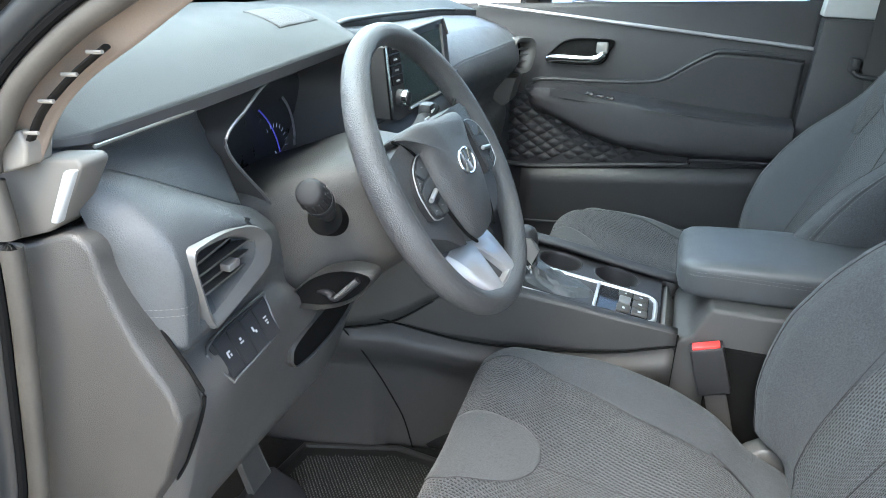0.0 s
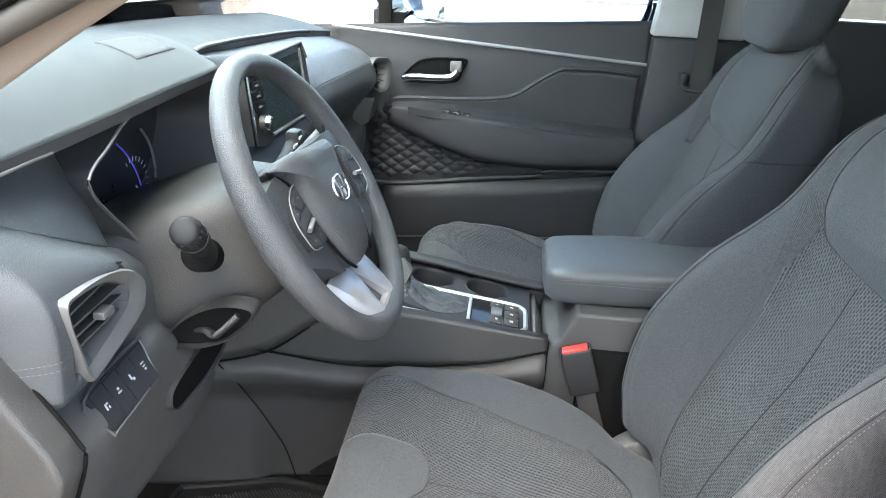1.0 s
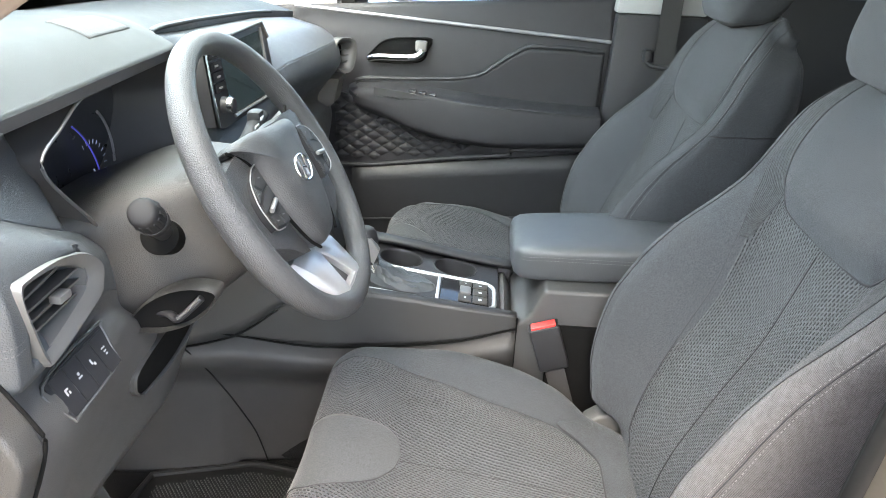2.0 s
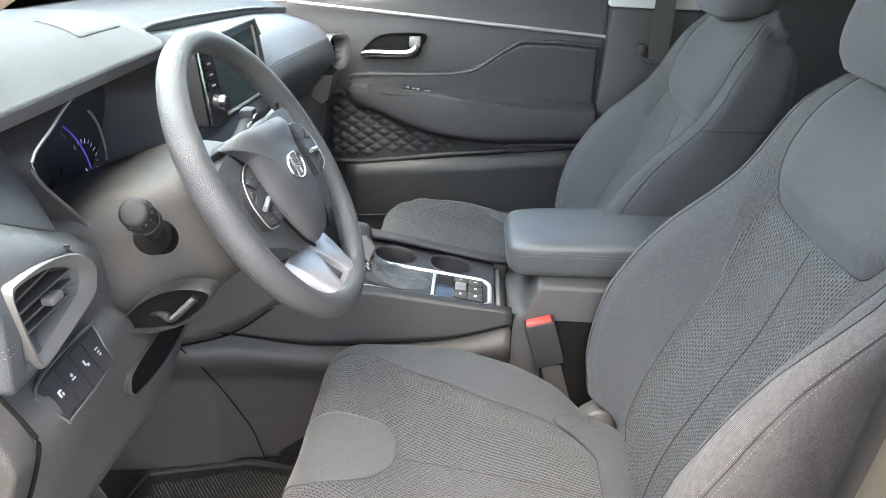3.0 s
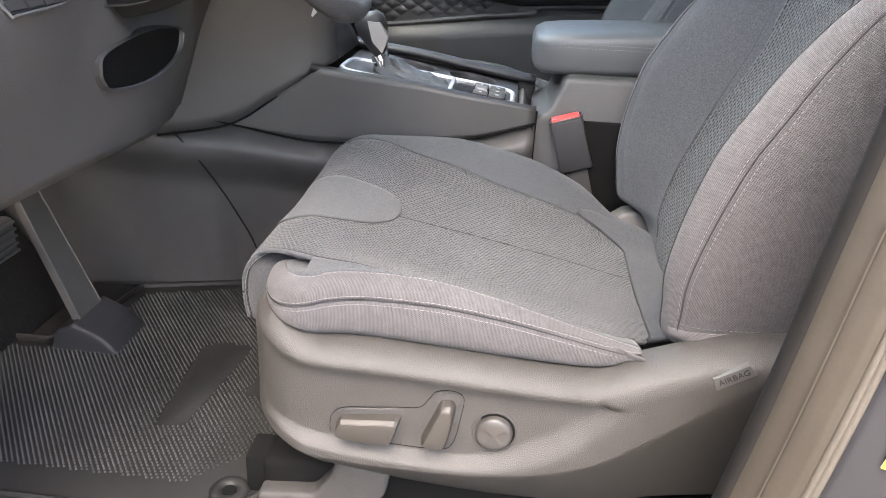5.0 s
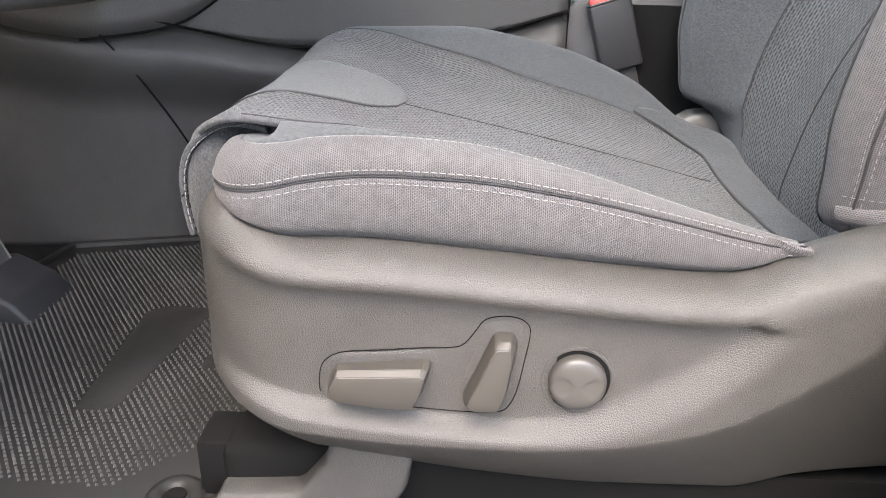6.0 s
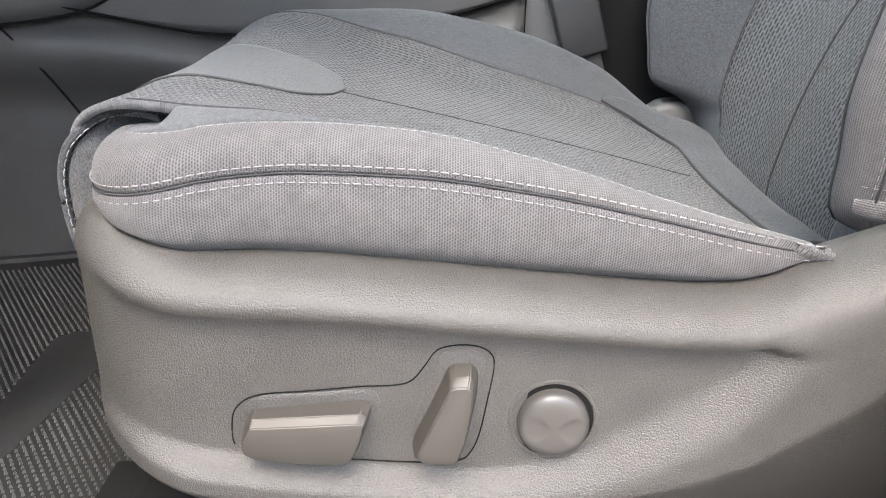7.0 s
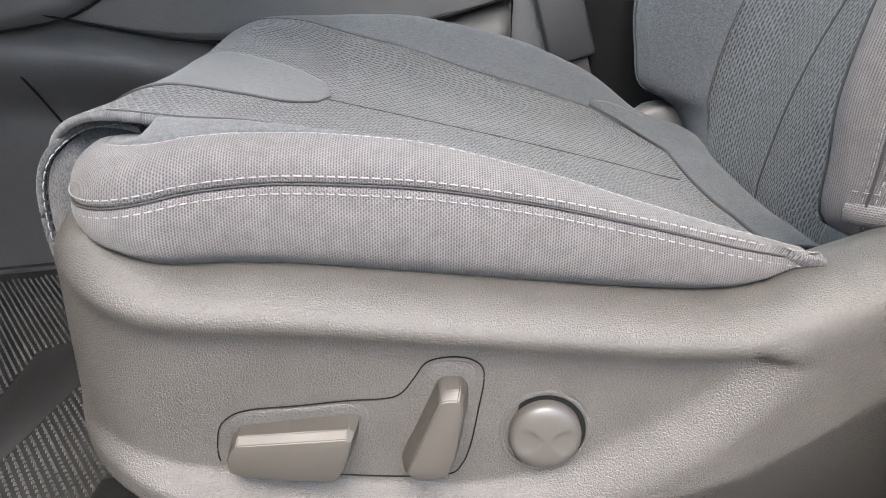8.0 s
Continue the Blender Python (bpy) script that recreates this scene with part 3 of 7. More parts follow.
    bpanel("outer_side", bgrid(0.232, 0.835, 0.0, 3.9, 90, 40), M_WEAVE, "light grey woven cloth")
    hem = np.linspace(0.6, 4.6, 40)
    part("lower_hem", tube(to(back_point(np.full(40, 0.256), hem) + [0.006, 0.004, 0]), 0.0095, 12), M_WEAVE, back, "rounded lower hem of the side cloth")
    part("hem_stitch", stitches(to(back_point(np.full(40, 0.268), hem) + [-0.0004, -0.0006, 0]), normal=np.array([-0.3, -0.95 * m, 0]), length=0.003, gap=0.0022, r=0.00024, lift=0.0001), M_THREAD, back, "pale stitching thread")
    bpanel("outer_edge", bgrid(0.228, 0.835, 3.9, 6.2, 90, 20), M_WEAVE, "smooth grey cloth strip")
    bpanel("outer_bolster", bgrid(0.165, 0.835, 6.2, lambda z: 22 - flare(z), 90, 24), M_FABRIC)
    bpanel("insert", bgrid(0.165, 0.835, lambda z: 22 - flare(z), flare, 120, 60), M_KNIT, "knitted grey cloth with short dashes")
    bpanel("inner_bolster", bgrid(0.165, 0.835, flare, 15.8, 90, 30), M_FABRIC, "plain charcoal cloth")
    bpanel("inner_edge", bgrid(0.228, 0.835, 15.8, 18.1, 90, 20), M_FABRIC, "plain charcoal cloth strip")
    bpanel("inner_side", bgrid(0.232, 0.835, 18.1, 22.0, 90, 40), M_FABRIC, "plain charcoal cloth")
    # upper pad with a U-shaped lower edge
    zz = 0.622 + 0.204 * np.linspace(0, 1, 60) ** 1.5
    hw = hermite(zz, [0.622, 0.6245, 0.631, 0.645, 0.67, 0.71, 0.826], [0.05, 0.8, 1.4, 2.05, 2.65, 3.1, 3.3])
    pad = np.stack([back_point(np.full(40, a), 11 + np.linspace(-1, 1, 40) * b) for a, b in zip(zz, hw)])
    pad[..., 0] -= 0.0005 + 0.024 * (1 - np.abs(np.linspace(-1, 1, 40)[None, :]) ** 3) * smooth01(0.61, 0.67, zz)[:, None]
    bpanel("shoulder_pad", pad, M_FABRIC, "smooth grey cloth pad with a U-shaped lower edge", 0.008)
    for s_ in (-1, 1):
        z = np.linspace(0.575, 0.826, 70)
        inner = np.minimum(hermite(z, [0.575, 0.62, 0.645, 0.67, 0.71, 0.826], [2.0, 2.0, 2.05, 2.65, 3.1, 3.3]), flare(z) - 11)
        C = 11 + s_ * (inner[:, None] + (flare(z) - 11 - inner)[:, None] * np.linspace(0, 1, 20))
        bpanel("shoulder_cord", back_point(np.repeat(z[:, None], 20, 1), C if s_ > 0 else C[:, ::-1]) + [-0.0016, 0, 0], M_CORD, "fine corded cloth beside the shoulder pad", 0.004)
    rim = np.concatenate([pad[::-1, 0], pad[:, -1]])
    part("pad_seam", tube(to(rim + [-0.0008, 0, 0]), 0.0015, 6), M_SEAM, back)
    for c0, c1, z0, z1 in ((6.2, 6.2, 0.235, 0.83), (3.9, 3.9, 0.235, 0.83), (18.1, 18.1, 0.235, 0.83), (-1, -1, 0.215, 0.83), (-2, -2, 0.215, 0.83), (11.0, 11.0, 0.168, 0.61), (15.8, 15.8, 0.235, 0.83)):
        zl = np.linspace(z0, z1, 90)
        cl = {-1: 22 - flare(zl), -2: flare(zl)}.get(c0, np.linspace(c0, c1, 90))
        part("seam", tube(to(back_point(zl, cl) + [-0.0006, 0, 0]), 0.0009, 6), M_SEAM, back)
    zl = np.linspace(0.26, 0.80, 160)
    for c, w_ in ((3.72, 1), (4.08, 1), (18.28, -1), (17.92, -1)):
        P = back_point(zl, np.full(160, c))
        part("stitch", stitches(to(P + [-0.0004, -0.0006 * w_, 0]), normal=np.array([-0.5, -0.85 * m * w_, 0]), length=0.003, gap=0.0022, r=0.00024, lift=0.0001), M_THREAD, back, "pale stitching thread")
    for z0, c0, c1 in ((0.25, 0.3, 3.9), (0.635, 0.3, 3.9), (0.25, 18.1, 21.7), (0.635, 18.1, 21.7)):
        cl = np.linspace(c0, c1, 30)
        part("seam", tube(to(back_point(np.full(30, z0), cl)), 0.0014, 6), M_SEAM, back)
    # rear shell
    Y, Zr = np.meshgrid(np.linspace(-1, 1, 14), np.linspace(0.14, 0.83, 20), indexing="ij")
    R = np.stack([hermite(Zr, [0.14, 0.3, 0.55, 0.75, 0.83], [0.56, 0.635, 0.735, 0.765, 0.77]) - 0.02 * Y**4, Y * hermite(Zr, BACK_Z, BACK_HALF) * 0.93, Zr], -1)
    part("rear_cover", shell(to(R), 0.006, flip=flip), M_DARK, back, "dark moulded rear cover")

    # headrest on two posts
    rings = []
    for u in np.linspace(-1, 1, 15):
        e = math.sqrt(max(1 - abs(u) ** 3.2, 0.0)) * 0.94 + 0.06
        a = np.linspace(0, 2 * np.pi, 40, endpoint=False)
        ca, sa = np.cos(a), np.sin(a)
        y = 0.137 * e**0.6 * np.sign(ca) * np.abs(ca) ** 0.4
        x = 0.058 * e * np.sign(sa) * np.abs(sa) ** 0.6 - 0.012 * (1 - (y / 0.137) ** 2) * (sa < 0)
        rings.append(np.stack([0.732 + x + u * 0.03, y + 0.018, 0.906 + u * 0.102 + 0 * x], -1))
    head = part("headrest", loft(to(rings)), M_FABRIC, seat, "padded charcoal cloth headrest")
    for y in (-0.075, 0.075):
        part("headrest_post", tube(to([(0.745, y, 0.77), (0.735, y, 0.86)]), 0.006, 10), M_STEEL, head, "steel post")
        part("post_sleeve", tube(to([(0.752, y, 0.80), (0.748, y, 0.832)]), [0.013, 0.011], 12), M_DARK, head)

    build_shield(seat, to, m, switches)
    # frame and rails under the cushion
    part("seat_frame", moved(box(0.06, 0.47, -0.2, 0.2, 0.06, 0.14, 0.012), Matrix.Translation((dx, axis_y, 0))), M_BLACK, seat)
    for y in (-0.2, 0.2):
        part("rail", moved(box(0.0, 0.62, y - 0.022, y + 0.022, 0.0, 0.055, 0.004), Matrix.Translation((dx, axis_y, 0))), M_BLACK, seat, "dark steel slide rail")
        part("rail_cover", moved(box(0.02, 0.11, y - 0.028, y + 0.028, 0.0, 0.058, 0.012, 3), Matrix.Translation((dx, axis_y, 0))), M_BLACK, seat, "dark plastic rail end cover")
    part("rail_bracket", moved(prism([(0.022, 0.0), (0.022, 0.028), (0.085, 0.034), (0.106, 0.062), (0.112, 0.09), (0.172, 0.085), (0.166, 0.045), (0.15, 0.018), (0.12, 0.0)], "y", -0.236 - 0.014 * m, -0.236 + 0.014 * m, 0.006, 3) if m > 0 else box(0.03, 0.15, 0.222, 0.25, 0.0, 0.07, 0.01), Matrix.Translation((dx, axis_y, 0))), M_LOW, seat, "grey plastic rail bracket")
    return seat


# the driver's side of the cushion: heights of its lines along x
SIDE_TOP = ([0.015, 0.036, 0.046, 0.056, 0.068, 0.089, 0.118, 0.15, 0.20, 0.283, 0.325, 0.348, 0.367, 0.384, 0.398, 0.412, 0.437, 0.46, 0.50, 0.56],
            [0.252, 0.257, 0.257, 0.253, 0.249, 0.244, 0.241, 0.240, 0.236, 0.229, 0.226, 0.225, 0.2255, 0.229, 0.236, 0.241, 0.250, 0.258, 0.270, 0.276])
CREASE = ([0.015, 0.08, 0.13, 0.18, 0.235, 0.29, 0.345, 0.37, 0.395, 0.56], [0.244, 0.240, 0.2345, 0.2285, 0.2215, 0.2155, 0.2095, 0.206, 0.203, 0.19])
ARC = ([0.015, 0.05, 0.10, 0.18, 0.24, 0.288, 0.331, 0.36, 0.385, 0.405, 0.56], [0.158, 0.150, 0.135, 0.125, 0.122, 0.129, 0.149, 0.169, 0.194, 0.205, 0.25])
RIDGE = ([0.015, 0.05, 0.10, 0.18, 0.24, 0.288, 0.324, 0.372, 0.416, 0.458, 0.515, 0.56], [0.146, 0.134, 0.119, 0.112, 0.111, 0.114, 0.120, 0.136, 0.166, 0.199, 0.242, 0.256])
SIDE_LOW = ([0.015, 0.04, 0.06, 0.08, 0.105, 0.165, 0.21, 0.306, 0.397, 0.445, 0.508, 0.56], [0.122, 0.108, 0.094, 0.083, 0.073, 0.062, 0.056, 0.049, 0.050, 0.064, 0.074, 0.08])
SEAM_Z = ([0.015, 0.041, 0.064, 0.095, 0.12, 0.15, 0.20, 0.263, 0.322, 0.383, 0.42], [0.262, 0.2675, 0.2715, 0.277, 0.2795, 0.2815, 0.280, 0.272, 0.260, 0.246, 0.240])
EDGE_Z = ([0.015, 0.034, 0.05, 0.07, 0.094, 0.116, 0.15, 0.20, 0.264, 0.33, 0.38, 0.42], [0.283, 0.291, 0.2955, 0.298, 0.2995, 0.3005, 0.301, 0.298, 0.284, 0.264, 0.249, 0.238])


def shield_face(x):
    return -0.313 + 0.03 * (np.asarray(x, float) - 0.10)


def side_plan(n_arc, x1, n_run):
    """Plan of the cushion's side: round the front corner, then straight back. Points, outward directions."""
    a = np.radians(np.linspace(8, 90, n_arc))
    p = np.stack([0.10 - 0.072 * np.cos(a), -0.22 - 0.093 * np.sin(a)], 1)
    d = np.stack([-np.cos(a) / 0.072, -np.sin(a) / 0.093], 1)
    d /= np.linalg.norm(d, axis=1, keepdims=True)
    x = np.linspace(0.10, x1, n_run + 1)[1:]
    return np.concatenate([p, np.stack([x, shield_face(x)], 1)]), np.concatenate([d, np.tile([0.0, -1.0], (n_run, 1))])


def side_rows(plan, rows):
    """Points from rows of (inward distance, height), one list per place on the plan."""
    p, d = plan
    out = []
    for q, e, r in zip(p, d, rows):
        r = np.asarray(r, float)
        out.append(np.stack([q[0] - e[0] * r[:, 0], q[1] - e[1] * r[:, 0] + 0.04, r[:, 1]], 1))
    return np.array(out)


def tuck(x):
    """How far the cloth sits inside the cover: little at the rounded front."""
    return float(smooth01(0.045, 0.13, x))


def build_shield(seat, to, m, switches):
    plan = side_plan(30, 0.56, 110)
    rows = []
    for x, y in plan[0]:
        T, C, A, R, B = (float(hermite(x, *k)) for k in (SIDE_TOP, CREASE, ARC, RIDGE, SIDE_LOW))
        g = tuck(x)
        i0 = 0.026 * g + 0.002 * (1 - g)
        r = [(i0 + 0.05, T - 0.03), (i0 + 0.022, T - 0.006), (i0, T), (i0 * 0.45 - 0.002, T - 0.0025), (-0.006, T - 0.007), (-0.0098, T - 0.013), (-0.0112, T - 0.019)]
        for z in np.linspace(T - 0.024, B, 100):
            rec = smooth01(C + 0.001, C - 0.0035, z) * smooth01(A - 0.008 - 0.012 * float(smooth01(0.24, 0.34, x)), A + 0.006 + 0.012 * float(smooth01(0.24, 0.34, x)), z) * smooth01(0.406, 0.37, x) * smooth01(0.025, 0.10, x)
            off = -0.012 * (1 - rec)
            if z < R:
                t = (R - z) / max(R - B, 1e-4)
                off = off + (0.047 * t**1.15) * (0.55 + 0.45 * float(smooth01(0.02, 0.12, x)))
            r.append((off, z))
        rows.append(r[::-1])
    P = side_rows(plan, rows)
    cover = part("side_cover", shell(to(P), 0.005, flip=m < 0), M_SHIELD, seat, "grey grained plastic side cover")
    if not switches:
        return
    on = lambda x, z, d=0.0: np.array([x, float(shield_face(x)) + 0.04 - d, z])
    # the outlined plate that the two seat switches sit in
    plate = [(0.113, 0.143), (0.113, 0.158), (0.117, 0.167), (0.128, 0.173), (0.154, 0.1755), (0.178, 0.178), (0.196, 0.179), (0.204, 0.182), (0.210, 0.190),
             (0.216, 0.199), (0.225, 0.202), (0.236, 0.2015), (0.243, 0.197), (0.2445, 0.189), (0.242, 0.170), (0.239, 0.151), (0.235, 0.139), (0.228, 0.1325), (0.206, 0.1315), (0.172, 0.1335), (0.147, 0.136), (0.122, 0.139)]
    ring = spline([(a, 0, b) for a, b in plate], 5, closed=True)
    part("switch_plate_gap", tube(to(np.array([on(a, b, 0.0003) for a, _, b in ring[:96]])), 0.00036, 6), M_BLACK, cover)

    def switch(nm, foot, top, bevel, face, lab):
        """A lever standing out of the cover: a flat upper side, a bright bevel and a slanted face."""
        rings = [[on(a, b, -0.004) for a, b in foot], [on(a, b, 0.001) for a, b in foot], [on(a, b, 0.0115) for a, b in top], [on(a, b, 0.0155) for a, b in bevel], [on(a, b, 0.0160) for a, b in face]]
        bm = bmesh.new()
        bm.from_mesh(loft(to(rings)))
        bmesh.ops.bevel(bm, geom=bm.edges[:], offset=0.0006, segments=2, affect="EDGES", clamp_overlap=True)
        return part(nm, done(bm, 28), M_SHIELD_SMOOTH, cover, lab)

    hollow = [[(0.121, 0.160), (0.126, 0.1715), (0.152, 0.174), (0.178, 0.1762), (0.186, 0.174), (0.184, 0.164), (0.15, 0.162)],
              [(0.203, 0.148), (0.214, 0.186), (0.220, 0.198), (0.236, 0.1985), (0.240, 0.190), (0.236, 0.180), (0.222, 0.184)]]
    # raised sheets stand in for the shaded hollows; the cover isn't cut
    for h in hollow:
        q = spline([(a, 0, b) for a, b in h], 5, closed=True)
        c = q.mean(0)
        part("switch_hollow", loft(to([[on(c[0] + (a - c[0]) * f, c[2] + (b - c[2]) * f, d) for a, _, b in q] for f, d in ((1.0, -0.002), (1.0, 0.0004), (0.93, 0.0007), (0.5, 0.0008))])), M_HOLLOW, cover, "thin raised sheet for the shaded hollow beside the switch")
    slide = [(0.118, 0.150), (0.1205, 0.158), (0.125, 0.1645), (0.15, 0.1675), (0.180, 0.1705), (0.184, 0.169), (0.182, 0.158), (0.178, 0.146), (0.173, 0.1375), (0.147, 0.1385), (0.124, 0.142), (0.119, 0.145)]
    st = [(0.120, 0.152), (0.122, 0.160), (0.126, 0.166), (0.15, 0.1675), (0.179, 0.1693), (0.182, 0.1675), (0.1805, 0.158), (0.177, 0.147), (0.172, 0.1393), (0.147, 0.1405), (0.125, 0.1435), (0.120, 0.147)]
    sb = [(0.121, 0.152), (0.1225, 0.158), (0.126, 0.1632), (0.15, 0.1645), (0.178, 0.1662), (0.1805, 0.1645), (0.1792, 0.157), (0.1757, 0.147), (0.171, 0.1412), (0.147, 0.1424), (0.126, 0.1455), (0.1215, 0.148)]
    sf = [(0.122, 0.152), (0.123, 0.1565), (0.1265, 0.1605), (0.15, 0.1618), (0.177, 0.1632), (0.1790, 0.1620), (0.1778, 0.156), (0.1747, 0.1475), (0.170, 0.1425), (0.147, 0.1436), (0.127, 0.1465), (0.1225, 0.1485)]
    switch("slide_switch", slide, st, sb, sf, "satin bronze-grey slide switch")
    rec_ = [(0.204, 0.1435), (0.206, 0.150), (0.214, 0.170), (0.222, 0.190), (0.225, 0.192), (0.233, 0.192), (0.2365, 0.188), (0.237, 0.178), (0.233, 0.153), (0.229, 0.140), (0.226, 0.1375), (0.209, 0.1375)]
    rt = [(0.2055, 0.1445), (0.2075, 0.151), (0.2155, 0.171), (0.2225, 0.1885), (0.2255, 0.1905), (0.2325, 0.191), (0.2352, 0.187), (0.2355, 0.178), (0.2318, 0.154), (0.228, 0.142), (0.2255, 0.140), (0.210, 0.140)]
    rb = [(0.2075, 0.1455), (0.2095, 0.152), (0.217, 0.171), (0.2232, 0.1860), (0.226, 0.1872), (0.2315, 0.1872), (0.2335, 0.1845), (0.2338, 0.177), (0.2305, 0.1545), (0.227, 0.1435), (0.2245, 0.142), (0.2115, 0.142)]
    rf = [(0.2090, 0.1465), (0.211, 0.1525), (0.218, 0.170), (0.2238, 0.1835), (0.2263, 0.1843), (0.2308, 0.1843), (0.2323, 0.182), (0.2327, 0.1765), (0.2295, 0.155), (0.226, 0.1447), (0.224, 0.1435), (0.2128, 0.1435)]
    switch("recline_switch", rec_, rt, rb, rf, "satin bronze-grey recline switch")
    c = on(0.276, 0.1585)
    a = np.linspace(0, 2 * np.pi, 64, endpoint=False)
    disc = lambda prof: [[c + np.array([math.cos(t) * rr, -dd, math.sin(t) * rr * 1.04]) for t in a] for rr, dd in prof]
    part("lumbar_ring", loft(to(disc(((0.0240, -0.003), (0.0232, 0.0010), (0.0220, 0.0014), (0.0210, 0.0010), (0.0205, -0.003)))), caps=False), M_SHIELD, cover, "raised rim round the lumbar switch")
    part("lumbar_gap", loft(to(disc(((0.0208, -0.003), (0.0208, 0.0004), (0.01, 0.0005))))), M_BLACK, cover)
    rg = []
    for rr, dd in ((0.0182, -0.002), (0.0182, 0.004), (0.0177, 0.0062), (0.0166, 0.0074), (0.0150, 0.0082), (0.0130, 0.0087), (0.0105, 0.0089), (0.0075, 0.009), (0.0045, 0.0091), (0.002, 0.0091), (0.0005, 0.0091)):
        row = []
        for t in a:
            px, pz = math.cos(t) * rr, math.sin(t) * rr * 1.04
            dip = 0.0008 * sum(float(smooth01(1.1, 0.65, math.hypot((px - s_ * 0.0096) / 0.0064, (pz + 0.001) / 0.0072))) for s_ in (-1, 1))
            row.append(c + np.array([px, -(dd - dip), pz]))
        rg.append(row)
    knob = part("lumbar_switch", loft(to(rg)), M_KNOB, cover, "round grey lumbar switch with two finger dimples")
    for s_ in (-1, 1):
        p = c + np.array([s_ * 0.0092, -0.0072, 0])
        part("dot", tube(to([p + [0, 0.002, 0], p + [0, -0.0006, 0]]), 0.0007, 8), M_THREAD, knob)
    # raised tag near the hinge, with its word
    q = [np.array([x, float(shield_face(x)) + 0.04 - 0.0136, z]) for x, z in ((0.470, 0.247), (0.499, 0.2645), (0.507, 0.2555), (0.475, 0.2355))]
    tag = part("airbag_tag", loft(to([[p + [0, 0.008, 0] for p in q], q])), M_TAG, cover, "grey tag with the word AIRBAG")
    cu = bpy.data.curves.new("word", "FONT")
    cu.body, cu.size, cu.extrude, cu.align_x, cu.align_y = "AIRBAG", 0.0085, 0.0003, "CENTER", "CENTER"
    tmp = bpy.data.objects.new("word", cu)
    me = bpy.data.meshes.new_from_object(tmp)
    bpy.data.objects.remove(tmp)
    mid = to([sum(q) / 4 + [0, -0.0004, 0]])[0]
    u = Vector(to([q[1]])[0] - to([q[0]])[0]).normalized()
    w = Vector(to([q[0] + q[1]])[0] - to([q[2] + q[3]])[0])
    w = (w - u * w.dot(u)).normalized()
    rot = Matrix((u, w, u.cross(w))).transposed().to_4x4()
    me.transform(Matrix.Translation(mid) @ rot)
    part("lettering", me, M_DARK, tag)


M_HOLLOW = material("shaded_cover_plastic", (0.05, 0.0475, 0.045), 0.5, pattern="grain", fine=420, bump=0.35, depth=0.0008, vary=0.1, spec=0.4)
M_KNOB = material("grey_knob_plastic", (0.046, 0.043, 0.040), 0.42, fine=1500, bump=0.05, vary=0.05)
M_SHIELD_SMOOTH = material("satin_switch_plastic", (0.041, 0.0375, 0.0325), 0.52, metal=0.1, bump=0.04, vary=0.05)
M_TAG = material("pale_tag_plastic", (0.085, 0.083, 0.08), 0.5, bump=0.05, vary=0.05)
M_TONGUE = material("smooth_tongue_cloth", (0.056, 0.059, 0.062), 0.95, fine=1000, scale=400, bump=0.6, depth=0.0007, vary=0.45, spec=0.2, sheen=0.12)
AXIS = -0.04
driver_seat = build_seat("driver_seat", AXIS, 0.0, 1, "charcoal cloth driver seat with ribbed insert and power switches", True)
passenger_seat = build_seat("passenger_seat", AXIS + 0.757, 0.012, -1, "charcoal cloth passenger seat with ribbed insert and headrest", False)


# ---- car shell ----
FLOOR = whole("floor", box(-1.0, 2.2, -0.46, 1.16, -0.03, 0.0, 0.004), M_CARPET, "black carpeted car floor", "floor", kind="structure")
ground = whole("ground", box(-60, 60, -60, 60, -0.5, -0.42, 0.0), M_ASPHALT, "pale sunlit concrete parking lot", "ground", kind="structure")
roof = whole("ceiling", shell(np.stack(np.meshgrid(np.linspace(-0.1, 2.2, 16), np.linspace(-0.45, 1.13, 12), indexing="ij"), 2)[..., [0, 1, 1]]
             * [1, 1, 0] + np.stack([np.zeros((16, 12)), np.zeros((16, 12)), 1.27 + 0.02 * np.sin(np.linspace(0, 3, 16))[:, None] + np.zeros((16, 12))], -1), 0.03, flip=False),
             M_BEIGE, "pale cloth headliner under the car roof", "ceiling", kind="structure")
whole("wall_front", box(-0.72, -0.66, -0.44, 1.14, 0.0, 0.78, 0.01), M_CARPET, "black carpeted bulkhead before the pedals", "bulkhead", kind="structure")
whole("wall_rear", box(2.15, 2.2, -0.45, 1.15, 0.0, 1.2, 0.01), M_DARK, "dark trim at the rear of the cabin", "wall", kind="structure")
tunnel = whole("floor_tunnel", prism([(0.27, 0.0), (0.29, 0.12), (0.44, 0.12), (0.46, 0.0)], "x", -0.66, 1.4, 0.01), M_CARPET, "black carpeted floor tunnel", "floor", kind="structure")
rear_bench = thing("rear_bench", (1.45, 0.35, 0), "dark cloth rear bench seat in shade", "car seat")
part("bench_cushion", box(1.2, 1.75, -0.35, 1.05, 0.1, 0.33, 0.06, 4), M_FABRIC, rear_bench)
part("bench_back", prism([(1.65, 0.3), (1.8, 0.3), (2.0, 0.85), (1.88, 0.87)], "y", -0.35, 1.05, 0.03, 3), M_FABRIC, rear_bench)


def strip(pts_low, pts_up, thick, n=8):
    """A curved band between two lines of points."""
    a, b = spline(pts_low, n), spline(pts_up, n)
    k = 8
    return shell(np.stack([a * (1 - s) + b * s for s in np.linspace(0, 1, k)], 1), thick)


